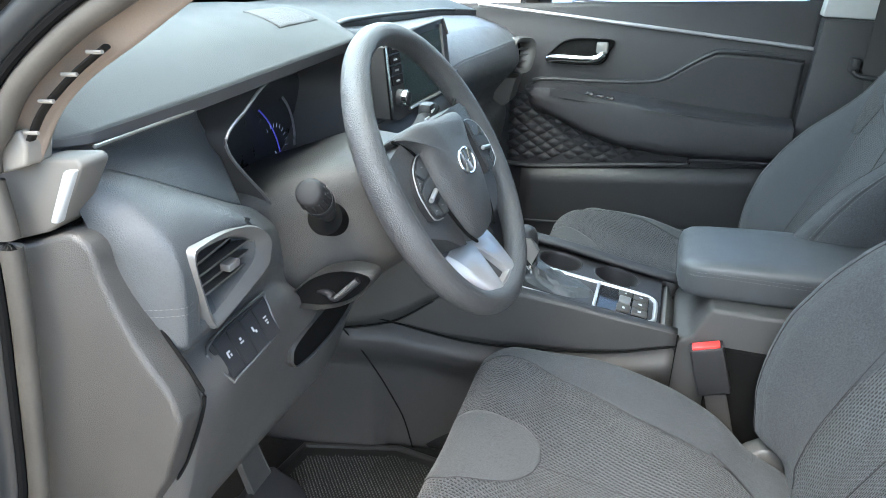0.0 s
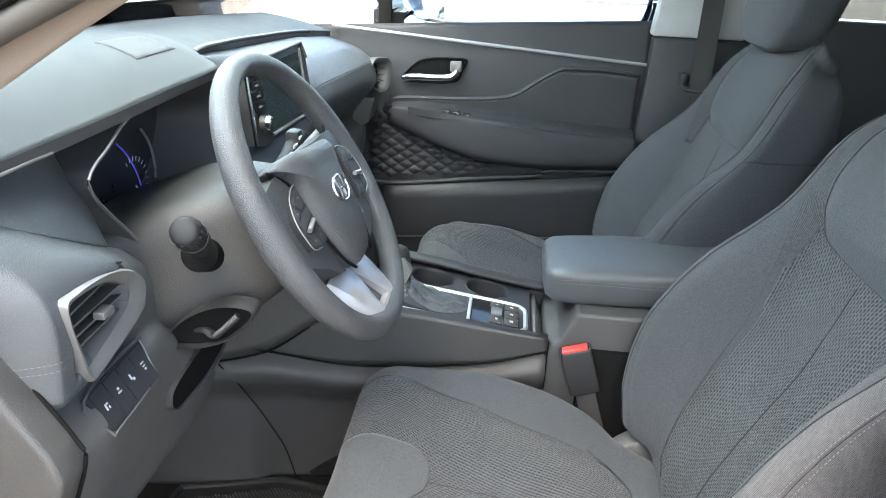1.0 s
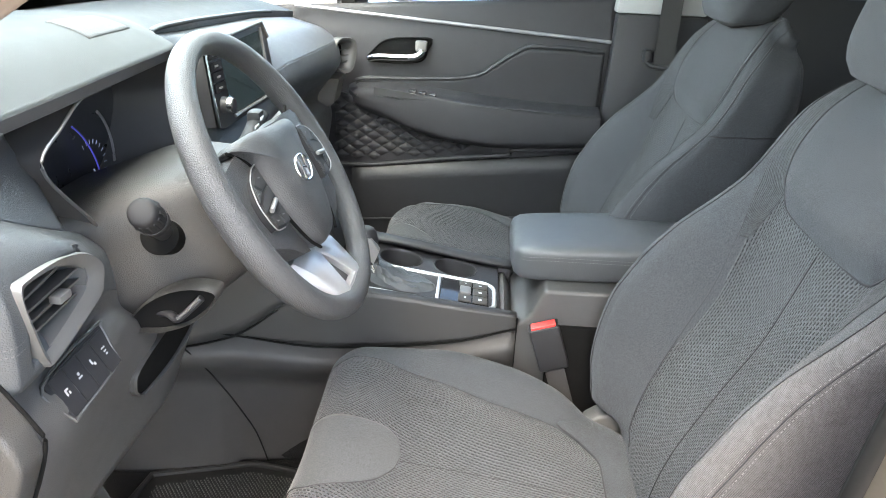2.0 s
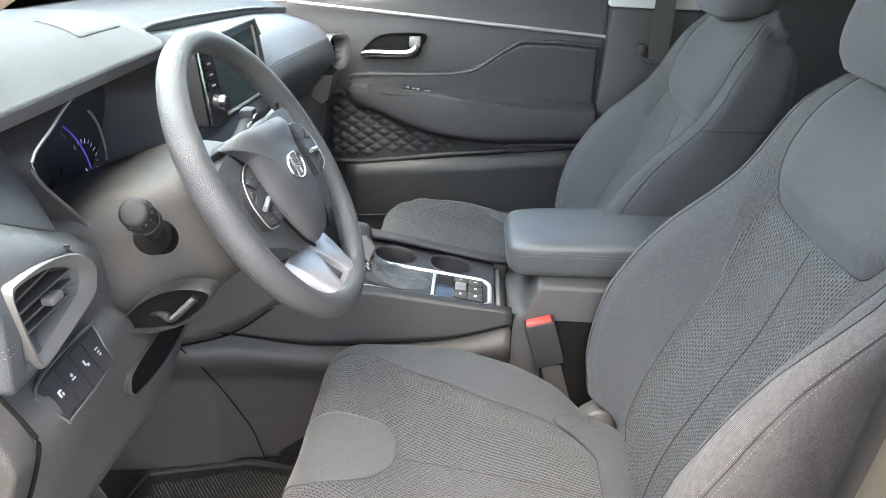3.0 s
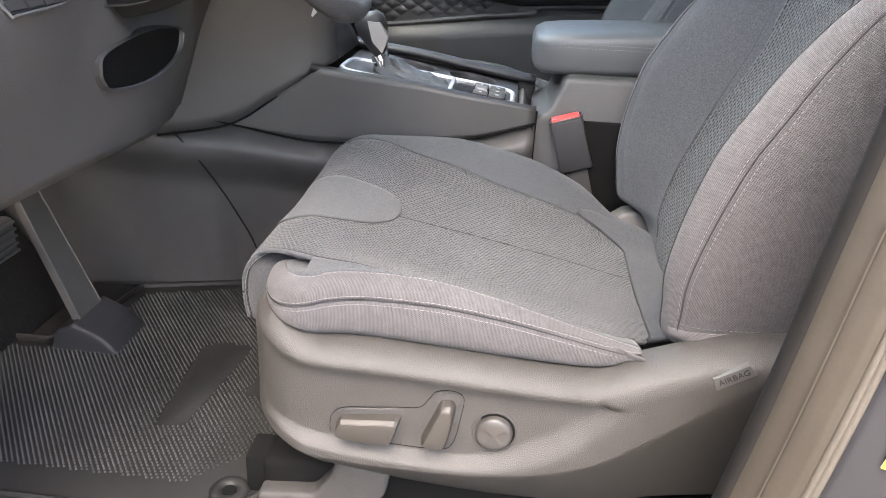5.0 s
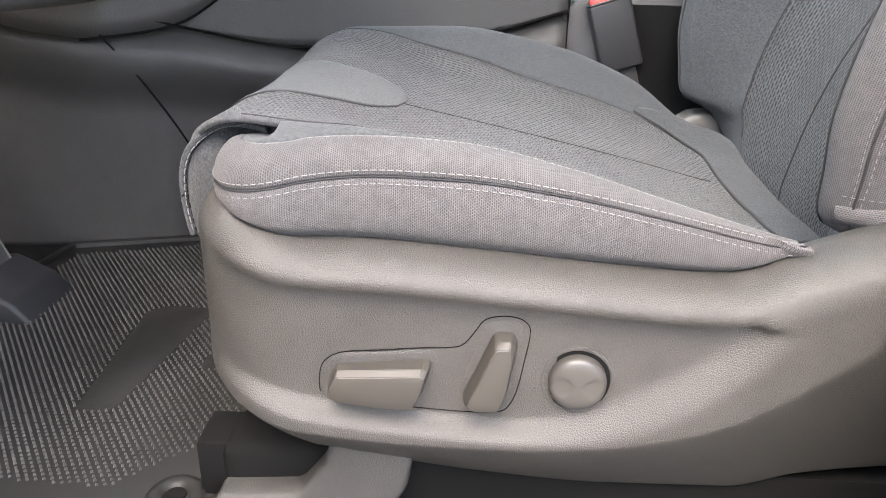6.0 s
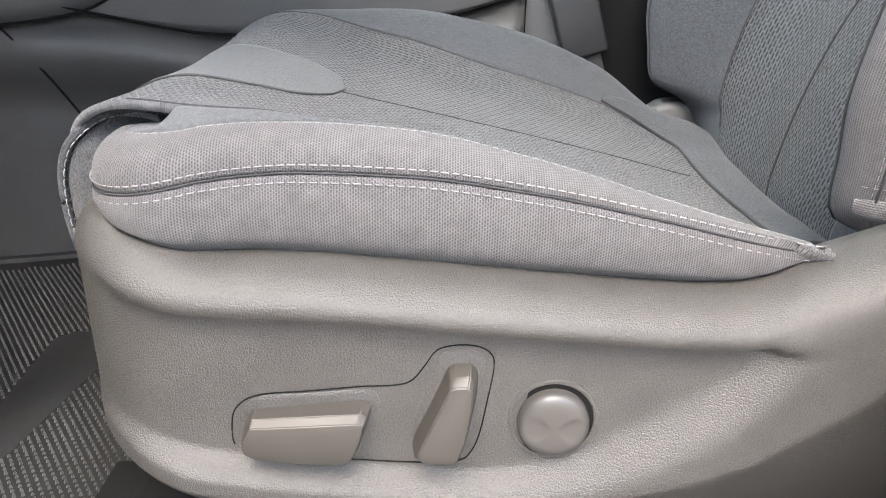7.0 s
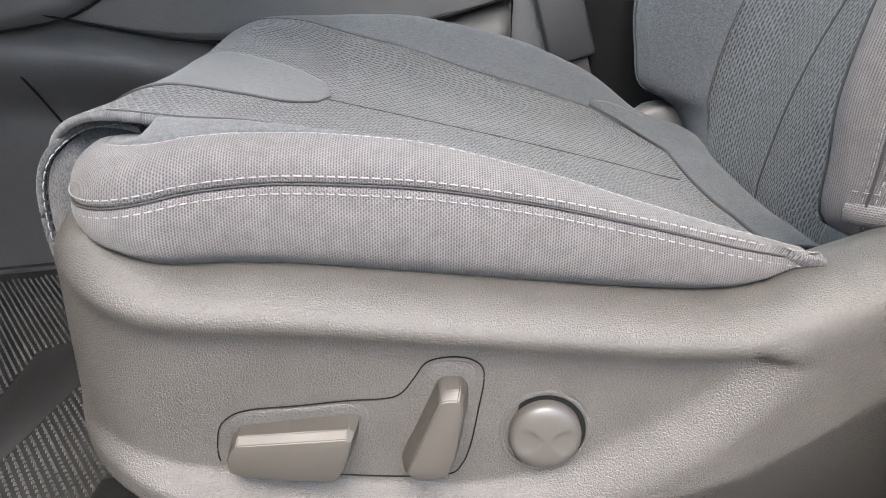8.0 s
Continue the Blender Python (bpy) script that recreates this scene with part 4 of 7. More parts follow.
# driver's door opening: sill, front pillar, rear pillar with its seal
sill = thing("door_sill", (0.1, -0.45, 0), "black painted door sill with scuff plate", "door sill", kind="structure")
part("sill_body", prism([(-0.40, -0.18), (-0.40, -0.035), (-0.43, -0.02), (-0.50, -0.03), (-0.53, -0.09), (-0.53, -0.22)], "x", -0.5, 1.3, 0.008), M_BODY, sill)
part("scuff_plate", prism([(-0.40, -0.04), (-0.405, 0.002), (-0.43, 0.006), (-0.46, -0.002), (-0.45, -0.04)], "x", -0.4, 0.42, 0.004), M_TRIM, sill)

M_PALE_TRIM = material("pale_clip_plastic", (0.2, 0.185, 0.165), 0.5, vary=0.05)
pillar = thing("b_pillar", (0.56, -0.46, 0.2), "bronze painted door pillar with black rubber seal", "car pillar", kind="structure")
def pillar_line(y, off):
    return spline([(0.414 + off, y, 0.02), (0.442 + off, y, 0.15), (0.468 + off, y, 0.30), (0.488 + off, y, 0.45), (0.515 + off, y, 0.65), (0.545 + off, y, 0.85), (0.585 + off, y, 1.25)], 8)


def sweep(profile, thick=0.004):
    """A moulding: a profile of (rearward, outward) steps drawn along the rear pillar."""
    return shell(np.stack([pillar_line(y, o) for o, y in profile], 1), thick)


part("pillar_trim", strip(pillar_line(-0.43, 0.006), pillar_line(-0.40, 0.22), 0.01), M_DOOR, pillar, "dark grained inner trim")
part("seal", sweep([(0.003, -0.424), (0.0, -0.431), (-0.0015, -0.436), (-0.0005, -0.441), (0.002, -0.444), (0.0035, -0.4435), (0.004, -0.4415), (0.005, -0.441)], 0.003), M_SEAL, pillar, "ridged dark rubber door seal")
part("inner_band", sweep([(0.004, -0.442), (0.0045, -0.446), (0.0065, -0.450), (0.009, -0.4535), (0.012, -0.457), (0.0142, -0.4605), (0.0147, -0.463)]), M_BRONZE, pillar, "dull bronze painted steel")
part("outer_band", sweep([(0.0145, -0.460), (0.0155, -0.4625), (0.020, -0.4655), (0.026, -0.470), (0.032, -0.4745)]), M_BRONZE, pillar, "dull bronze painted steel")
part("edge_flange", sweep([(0.032, -0.4735), (0.0328, -0.4775), (0.0336, -0.478), (0.0345, -0.477), (0.0352, -0.4755), (0.0362, -0.479), (0.0375, -0.480), (0.039, -0.479), (0.040, -0.476)], 0.002), M_WELD, pillar, "bright folded steel edge")
part("pillar_outer", sweep([(0.039, -0.475), (0.0465, -0.480), (0.10, -0.488), (0.25, -0.51)], 0.004), M_DARK, pillar, "black painted steel")
for k, z in enumerate((0.205, 0.248, 0.30, 0.352, 0.41, 0.475, 0.54)):
    q = pillar_line(-0.4685, 0.0235)
    c = np.array([np.interp(z, q[:, 2], q[:, a]) for a in range(3)])
    d = np.array([np.interp(z + 0.01, q[:, 2], q[:, a]) for a in range(3)]) - c
    d, e = d / np.linalg.norm(d), np.array([0.78, -0.62, 0.0])
    nrm = np.cross(e, d)
    nrm *= -np.sign(nrm[1]) / np.linalg.norm(nrm)
    rr = (0.0062, 0.0074, 0.0066)[k % 3]
    part("weld_mark", loft([[c + nrm * h + rr * f * (math.cos(t) * e * 0.85 + math.sin(t) * d * (1.5 + 0.2 * math.sin(3 * t + k))) for t in np.linspace(0, 2 * np.pi, 24, endpoint=False)] for f, h in ((1, -0.002), (1, 0.0012), (0.7, 0.0018))]), M_WELD, pillar, "round pale weld mark")

apillar = thing("a_pillar", (-0.22, -0.46, 0.5), "front door pillar with pale inner trim and grey rubber seals", "car pillar", kind="structure")
SEAL_LINE = [(-0.335, 0.05), (-0.275, 0.40), (-0.261, 0.467), (-0.246, 0.58), (-0.238, 0.647), (-0.234, 0.716), (-0.238, 0.774), (-0.223, 0.797), (-0.197, 0.832), (-0.149, 0.870), (-0.096, 0.901), (0.02, 0.966), (0.25, 1.13), (0.40, 1.25)]


def front_line(y, out, n=8):
    """The door opening's front edge, moved outwards across its run."""
    p = spline([(a, 0, b) for a, b in SEAL_LINE], n)
    d = np.gradient(p, axis=0)
    d /= np.linalg.norm(d, axis=1, keepdims=True)
    q = p + out * np.stack([-d[:, 2], 0 * d[:, 0], d[:, 0]], 1)
    lean = 0.06 * smooth01(0.0, 0.4, p[:, 0])
    return q + np.stack([0 * lean, y + lean, 0 * lean], 1)


def band(lines, thick=0.004):
    return shell(np.stack([front_line(y, o) for o, y in lines], 1), thick, flip=False)


part("seal", tube(front_line(-0.455, 0.009), 0.009, 14), M_JAMB, apillar, "pale grey rubber door seal")
part("seal_groove", tube(front_line(-0.463, 0.0195), 0.0042, 8), M_BLACK, apillar)
part("frame_rubber", tube(front_line(-0.462, 0.033), 0.0125, 14), M_STEELBLUE, apillar, "blue-grey rubber frame strip")
part("frame_groove", tube(front_line(-0.475, 0.046), 0.0045, 8), M_BLACK, apillar)
part("frame_lip", tube(front_line(-0.478, 0.055), 0.0065, 10), M_STEELBLUE, apillar)
part("painted_edge", tube(front_line(-0.487, 0.066), 0.005, 10), M_BRONZE, apillar, "bronze painted edge")
part("outer_paint", strip(front_line(-0.485, 0.066), front_line(-0.53, 0.17), 0.01), M_BODY, apillar, "black painted steel")
part("jamb", strip(front_line(-0.452, 0.012), front_line(-0.492, 0.068), 0.004), M_SEAL, apillar)
TRIM_IN = [(-0.222, 0.772), (-0.196, 0.811), (-0.162, 0.842), (-0.115, 0.872), (-0.060, 0.908), (0.03, 0.965), (0.26, 1.125), (0.40, 1.235)]
TRIM_OUT = [(-0.252, 0.785), (-0.214, 0.828), (-0.178, 0.86), (-0.125, 0.897), (-0.07, 0.932), (0.01, 0.98), (0.24, 1.14), (0.38, 1.25)]
lean_ = lambda p: [(a, -0.432 + 0.07 * float(smooth01(0.0, 0.4, a)), b) for a, b in p]
part("inner_trim", strip(lean_(TRIM_IN), [(a, y - 0.012, b) for a, y, b in lean_(TRIM_OUT)], 0.008), M_PILTRIM, apillar, "pale beige pillar trim")
part("trim_slot", tube(spline([(-0.214, -0.444, 0.795), (-0.197, -0.444, 0.819), (-0.165, -0.444, 0.847), (-0.135, -0.444, 0.868)], 6), 0.0045, 8, flat=0.5), M_SEAL, apillar, "dark slot in the trim")
for a, b in ((-0.209, 0.800), (-0.190, 0.825), (-0.166, 0.846), (-0.142, 0.863)):
    part("trim_clip", tube([(a - 0.006, -0.448, b + 0.001), (a + 0.007, -0.448, b + 0.002)], 0.0016, 6), M_PALE_TRIM, apillar, "small pale clip")
part("trim_foot", prism([(-0.248, 0.764), (-0.238, 0.795), (-0.220, 0.802), (-0.216, 0.790), (-0.220, 0.774)], "y", -0.448, -0.42, 0.003, 3), M_PALE_TRIM, apillar, "pale end piece of the trim")

windscreen = thing("windscreen", (-0.4, 0.35, 0.8), "clear curved windscreen with black border", "windscreen", kind="structure")
G = np.array([[(-0.70 + 0.75 * u + 0.16 * (v - 0.5) ** 2 * 4 * (1 - 0.3 * u), -0.42 + 1.54 * v, 0.775 + 0.49 * u) for v in np.linspace(0, 1, 14)] for u in np.linspace(0, 1, 10)])
ws = part("pane", shell(G, 0.005), M_GLASS, windscreen)
ws.visible_shadow = False
part("lower_border", shell(G[:2] * [1, 1, 1] + [0.004, 0, 0.002], 0.003), M_BLACK, windscreen, "black printed border")


# ---- dashboard ----
DASH_Y = [-0.415, -0.385, -0.30, -0.20, -0.05, 0.09, 0.22, 0.40, 0.60, 0.85, 1.00, 1.085]
DASH = [
    [(-0.46, 0.80), (-0.38, 0.81), (-0.30, 0.805), (-0.235, 0.782), (-0.235, 0.778), (-0.235, 0.775), (-0.232, 0.770), (-0.228, 0.766), (-0.195, 0.69), (-0.19, 0.60), (-0.19, 0.58), (-0.165, 0.525), (-0.21, 0.362)],
    [(-0.50, 0.80), (-0.38, 0.825), (-0.28, 0.815), (-0.208, 0.787), (-0.2085, 0.778), (-0.225, 0.772), (-0.222, 0.764), (-0.212, 0.757), (-0.144, 0.692), (-0.142, 0.597), (-0.166, 0.58), (-0.138, 0.525), (-0.18, 0.360)],
    [(-0.55, 0.80), (-0.40, 0.835), (-0.28, 0.828), (-0.20, 0.790), (-0.2005, 0.778), (-0.232, 0.768), (-0.206, 0.738), (-0.190, 0.712), (-0.141, 0.684), (-0.146, 0.598), (-0.168, 0.572), (-0.141, 0.525), (-0.19, 0.355)],
    [(-0.60, 0.80), (-0.42, 0.84), (-0.28, 0.836), (-0.195, 0.793), (-0.196, 0.780), (-0.240, 0.765), (-0.214, 0.71), (-0.195, 0.662), (-0.168, 0.637), (-0.168, 0.59), (-0.172, 0.568), (-0.152, 0.53), (-0.19, 0.352)],
    [(-0.65, 0.80), (-0.45, 0.84), (-0.28, 0.842), (-0.19, 0.798), (-0.191, 0.785), (-0.30, 0.77), (-0.30, 0.66), (-0.24, 0.605), (-0.21, 0.59), (-0.195, 0.53), (-0.19, 0.51), (-0.166, 0.45), (-0.19, 0.346)],
    [(-0.66, 0.80), (-0.45, 0.835), (-0.28, 0.838), (-0.185, 0.802), (-0.187, 0.790), (-0.31, 0.77), (-0.31, 0.66), (-0.24, 0.605), (-0.21, 0.59), (-0.195, 0.53), (-0.19, 0.51), (-0.182, 0.44), (-0.215, 0.338)],
    [(-0.66, 0.79), (-0.45, 0.825), (-0.32, 0.825), (-0.262, 0.806), (-0.27, 0.796), (-0.265, 0.78), (-0.25, 0.70), (-0.235, 0.63), (-0.21, 0.60), (-0.185, 0.52), (-0.19, 0.50), (-0.215, 0.44), (-0.25, 0.330)],
    [(-0.66, 0.785), (-0.46, 0.815), (-0.34, 0.812), (-0.285, 0.798), (-0.292, 0.782), (-0.27, 0.772), (-0.235, 0.74), (-0.205, 0.65), (-0.18, 0.62), (-0.17, 0.54), (-0.19, 0.50), (-0.22, 0.44), (-0.25, 0.30)],
    [(-0.65, 0.785), (-0.47, 0.805), (-0.36, 0.80), (-0.30, 0.785), (-0.306, 0.768), (-0.28, 0.765), (-0.215, 0.745), (-0.165, 0.70), (-0.16, 0.655), (-0.20, 0.60), (-0.21, 0.56), (-0.15, 0.50), (-0.20, 0.30)],
    [(-0.58, 0.785), (-0.45, 0.795), (-0.36, 0.787), (-0.295, 0.77), (-0.30, 0.755), (-0.275, 0.752), (-0.205, 0.735), (-0.15, 0.695), (-0.145, 0.645), (-0.19, 0.59), (-0.21, 0.55), (-0.16, 0.50), (-0.20, 0.30)],
    [(-0.50, 0.785), (-0.42, 0.785), (-0.34, 0.775), (-0.275, 0.757), (-0.278, 0.743), (-0.262, 0.74), (-0.195, 0.722), (-0.145, 0.692), (-0.135, 0.64), (-0.16, 0.60), (-0.19, 0.55), (-0.16, 0.50), (-0.20, 0.30)],
    [(-0.45, 0.785), (-0.39, 0.777), (-0.33, 0.765), (-0.27, 0.748), (-0.272, 0.734), (-0.262, 0.73), (-0.20, 0.712), (-0.165, 0.688), (-0.16, 0.64), (-0.18, 0.60), (-0.20, 0.55), (-0.18, 0.50), (-0.21, 0.30)],
]
dash = thing("dashboard", (-0.35, 0.35, 0.3), "charcoal soft plastic dashboard with overhanging instrument hood", "dashboard")
DY = np.unique(np.r_[np.linspace(-0.415, 1.085, 110), DASH_Y, np.linspace(-0.40, -0.20, 70)])


def dash_grid(k0, k1, n, ys=DY):
    """The dashboard's skin between two of its lengthwise creases."""
    keys = np.array([spline(row[k0:k1 + 1], n) for row in DASH])
    out = np.zeros((len(ys), keys.shape[1], 3))
    for j in range(keys.shape[1]):
        for a, i in ((0, 0), (1, 2)):
            out[:, j, i] = hermite(ys, DASH_Y, keys[:, j, a])
    out[:, :, 1] = np.asarray(ys)[:, None]
    return out


def dpart(name, k0, k1, mat, label="", y0=-1, y1=2):
    P = dash_grid(k0, k1, 9, DY[(DY >= y0) & (DY <= y1)])
    if k0 == 7:  # the air outlet's opening
        ins = (P[..., 1] > -0.366) & (P[..., 1] < -0.258) & (P[..., 2] > 0.618) & (P[..., 2] < 0.676 - 0.25 * np.clip(P[..., 1] + 0.30, 0, 1))
        P[..., 0] -= 0.06 * ins
    return part(name, shell(P, 0.006, flip=True), mat, dash, label)


top_pad = dpart("top_pad", 0, 3, M_TOP, "grey soft top pad")
dpart("lip", 3, 4, M_VISOR, "dark front edge of the hood", -1, 0.2)
dpart("lip", 3, 4, M_DASH, "", 0.2, 2)
dpart("upper_fascia", 4, 7, M_DASH, "smooth grey fascia under the hood", -1, -0.2)
dpart("upper_fascia", 4, 7, M_DASH, "", 0.2, 2)
dpart("mid_fascia", 7, 9, M_DASH, "padded grey band round the air vents")
dpart("lower_panel", 9, 12, M_TRIM, "grained charcoal lower panel")
# instrument hood and gauges
BEZEL = [(-0.215, 0.732), (-0.17, 0.762), (-0.12, 0.783), (-0.04, 0.795), (0.06, 0.795), (0.13, 0.778), (0.175, 0.735), (0.16, 0.68), (0.11, 0.62), (0.0, 0.60), (-0.09, 0.605), (-0.15, 0.66)]
# face colour is lifted for the haze of a lens cover that isn't built
M_FACE = material("hazed_dial_face", (0.028, 0.029, 0.033), 0.3, bump=0.02, vary=0.08)
cluster = thing("instrument_cluster", (-0.28, 0.0, 0.62), "dark instrument cluster with a blue arc and pale dial ticks", "gauges")
rim = spline([(-0.2, a, b) for a, b in BEZEL], 6, closed=True)
face = np.array([(-0.305 + 0.06 * (p[2] - 0.7), 0.02 + (p[1] - 0.02) * 0.86, 0.69 + (p[2] - 0.69) * 0.86) for p in rim])
part("visor", loft([rim, 0.5 * rim + 0.5 * face, face], caps=False), M_VISOR, cluster, "dark tapered visor")
part("bezel", tube(rim + [0.002, 0, 0], 0.0018, 8, closed=True), M_STEEL, cluster, "thin silver bezel")
part("face", loft([face + [-0.006, 0, 0], face]), M_FACE, cluster, "dark dial face")
fx = -0.294
arc = lambda cy, cz, r, a0, a1, n=30: np.array([(fx, cy + r * math.cos(t), cz + r * math.sin(t)) for t in np.radians(np.linspace(a0, a1, n))])
part("blue_arc", tube(arc(-0.06, 0.60, 0.135, 55, -10), 0.0012, 6), M_BLUE, cluster, "glowing blue arc")
part("dial_ring", tube(arc(0.03, 0.65, 0.085, 50, -45), 0.002, 6), M_SILVER, cluster)
for t in np.linspace(115, -70, 14):
    a = math.radians(t)
    p0, p1 = [np.array((fx + 0.001, 0.05 + r * math.cos(a), 0.645 + r * math.sin(a))) for r in (0.034, 0.040)]
    part("tick", tube([p0, p1], 0.0005, 5), M_TICK, cluster)
part("needle", tube([(fx + 0.003, 0.05, 0.645), (fx + 0.003, 0.072, 0.615)], 0.001, 5), M_TICK, cluster)

# ---- steering wheel and column ----
M_KEY = material("grey_switch_key", (0.03, 0.03, 0.031), 0.5, bump=0.05, vary=0.05)
M_VENT_DARK = material("dark_satin_infill", (0.045, 0.045, 0.047), 0.4, metal=0.2, bump=0.03, vary=0.05)
M_SATIN_EDGE = material("satin_edge_paint", (0.3, 0.3, 0.3), 0.35, metal=0.6, bump=0.02, vary=0.05)
WC = Vector((-0.023, 0.0, 0.669))
WN, WU = Vector((0.857, 0, 0.515)), Vector((-0.515, 0, 0.857))
wp = lambda a, b, d=0.0: np.array(WC + Vector((0, 1, 0)) * a + WU * b + WN * d)
wheel = thing("steering_wheel", tuple(WC), "dark grey urethane steering wheel with silver lower spokes", "steering wheel")
t_ = np.linspace(0, 2 * np.pi, 96, endpoint=False)
rimr = 0.0155 + 0.0012 * np.cos(2 * t_)
rings = []
for t, r in zip(t_, rimr):
    c, rad = wp(0.181 * math.cos(t), 0.181 * math.sin(t)), np.array(Vector((0, 1, 0)) * math.cos(t) + WU * math.sin(t))
    rings.append([c + r * (math.cos(q) * rad + 1.1 * math.sin(q) * np.array(WN)) for q in np.linspace(0, 2 * np.pi, 24, endpoint=False)])
rings.append(rings[0])
part("rim", loft(rings, caps=False), M_WHEEL, wheel, "grained dark urethane rim")
HUB = [(-0.108, 0.066), (-0.06, 0.068), (0, 0.060), (0.06, 0.055), (0.104, 0.050), (0.086, 0.044), (0.074, 0.032), (0.069, 0.010), (0.067, -0.018), (0.057, -0.052), (0.044, -0.079), (0.026, -0.096), (0, -0.099),
       (-0.026, -0.096), (-0.044, -0.079), (-0.057, -0.052), (-0.067, -0.018), (-0.069, 0.010), (-0.072, 0.036), (-0.086, 0.052)]
hub2 = spline([(a, b, 0) for a, b in HUB], 6, closed=True)
core_ = np.array([(0.04 * math.cos(t), 0.042 * math.sin(t) - 0.008) for t in [math.atan2(p[1] + 0.008, p[0]) for p in hub2]])
rings = [[wp(p[0] * 0.92, p[1] * 0.92, -0.022) for p in hub2], [wp(p[0] * 0.985, p[1] * 0.985, -0.010) for p in hub2]]
for k_, f_, d in ((1.0, 1.0, 0.001), (0.97, 1.0, 0.0075), (0.9, 1.0, 0.0125), (0.76, 1.0, 0.0178), (0.55, 1.0, 0.0222), (0.3, 1.0, 0.0256), (0.0, 1.0, 0.0282), (0.0, 0.7, 0.0292), (0.0, 0.35, 0.0298), (0.0, 0.05, 0.030)):
    crown = lambda p: 0.014 * k_ * float(smooth01(0.0, 0.05, p[1]) * smooth01(0.112, 0.05, abs(p[0])))
    rings.append([wp(*(c_ * f_ + (np.array([0, -0.008]) * (1 - f_)) + (np.array(p[:2]) - c_) * k_), d + crown(p)) for p, c_ in zip(hub2, core_)])
part("hub", loft(rings), M_WHEEL, wheel, "padded horn cover")
for s in (-1, 1):
    gap = spline([(s * 0.112, 0.064, 0), (s * 0.090, 0.050, 0), (s * 0.0755, 0.035, 0), (s * 0.0725, 0.010, 0), (s * 0.0705, -0.018, 0), (s * 0.060, -0.054, 0), (s * 0.047, -0.081, 0), (s * 0.030, -0.098, 0)], 6)
    part("hub_gap", tube([wp(p[0], p[1], 0.004 + (0.008 if s > 0 else 0.0)) for p in gap], 0.0021, 8), M_BLACK, wheel, "dark gap round the horn cover")
a = np.linspace(0, 2 * np.pi, 40, endpoint=False)
EM = lambda x, y, d: wp(x, y - 0.004, d)
part("emblem_plate", loft([[EM(math.cos(t) * 0.0265 * s, math.sin(t) * 0.0165 * s, d) for t in a] for s, d in ((1, 0.020), (1, 0.0297), (0.93, 0.0303))]), M_VENT_DARK, wheel)
part("emblem_ring", tube([EM(math.cos(t) * 0.026, math.sin(t) * 0.016, 0.0302) for t in a], 0.0018, 8, closed=True, up=tuple(WN)), M_CHROME, wheel, "chrome oval ring")
for s in (-1, 1):
    part("emblem_bar", tube(spline([EM(s * 0.0105 - 0.005, -0.0125, 0.0308), EM(s * 0.0085, 0.0, 0.0308), EM(s * 0.0105 + 0.005, 0.0125, 0.0308)], 5), 0.0017, 8), M_CHROME, wheel)
part("emblem_bar", tube([EM(-0.008, 0.002, 0.0308), EM(0.008, -0.002, 0.0308)], 0.0015, 8), M_CHROME, wheel)
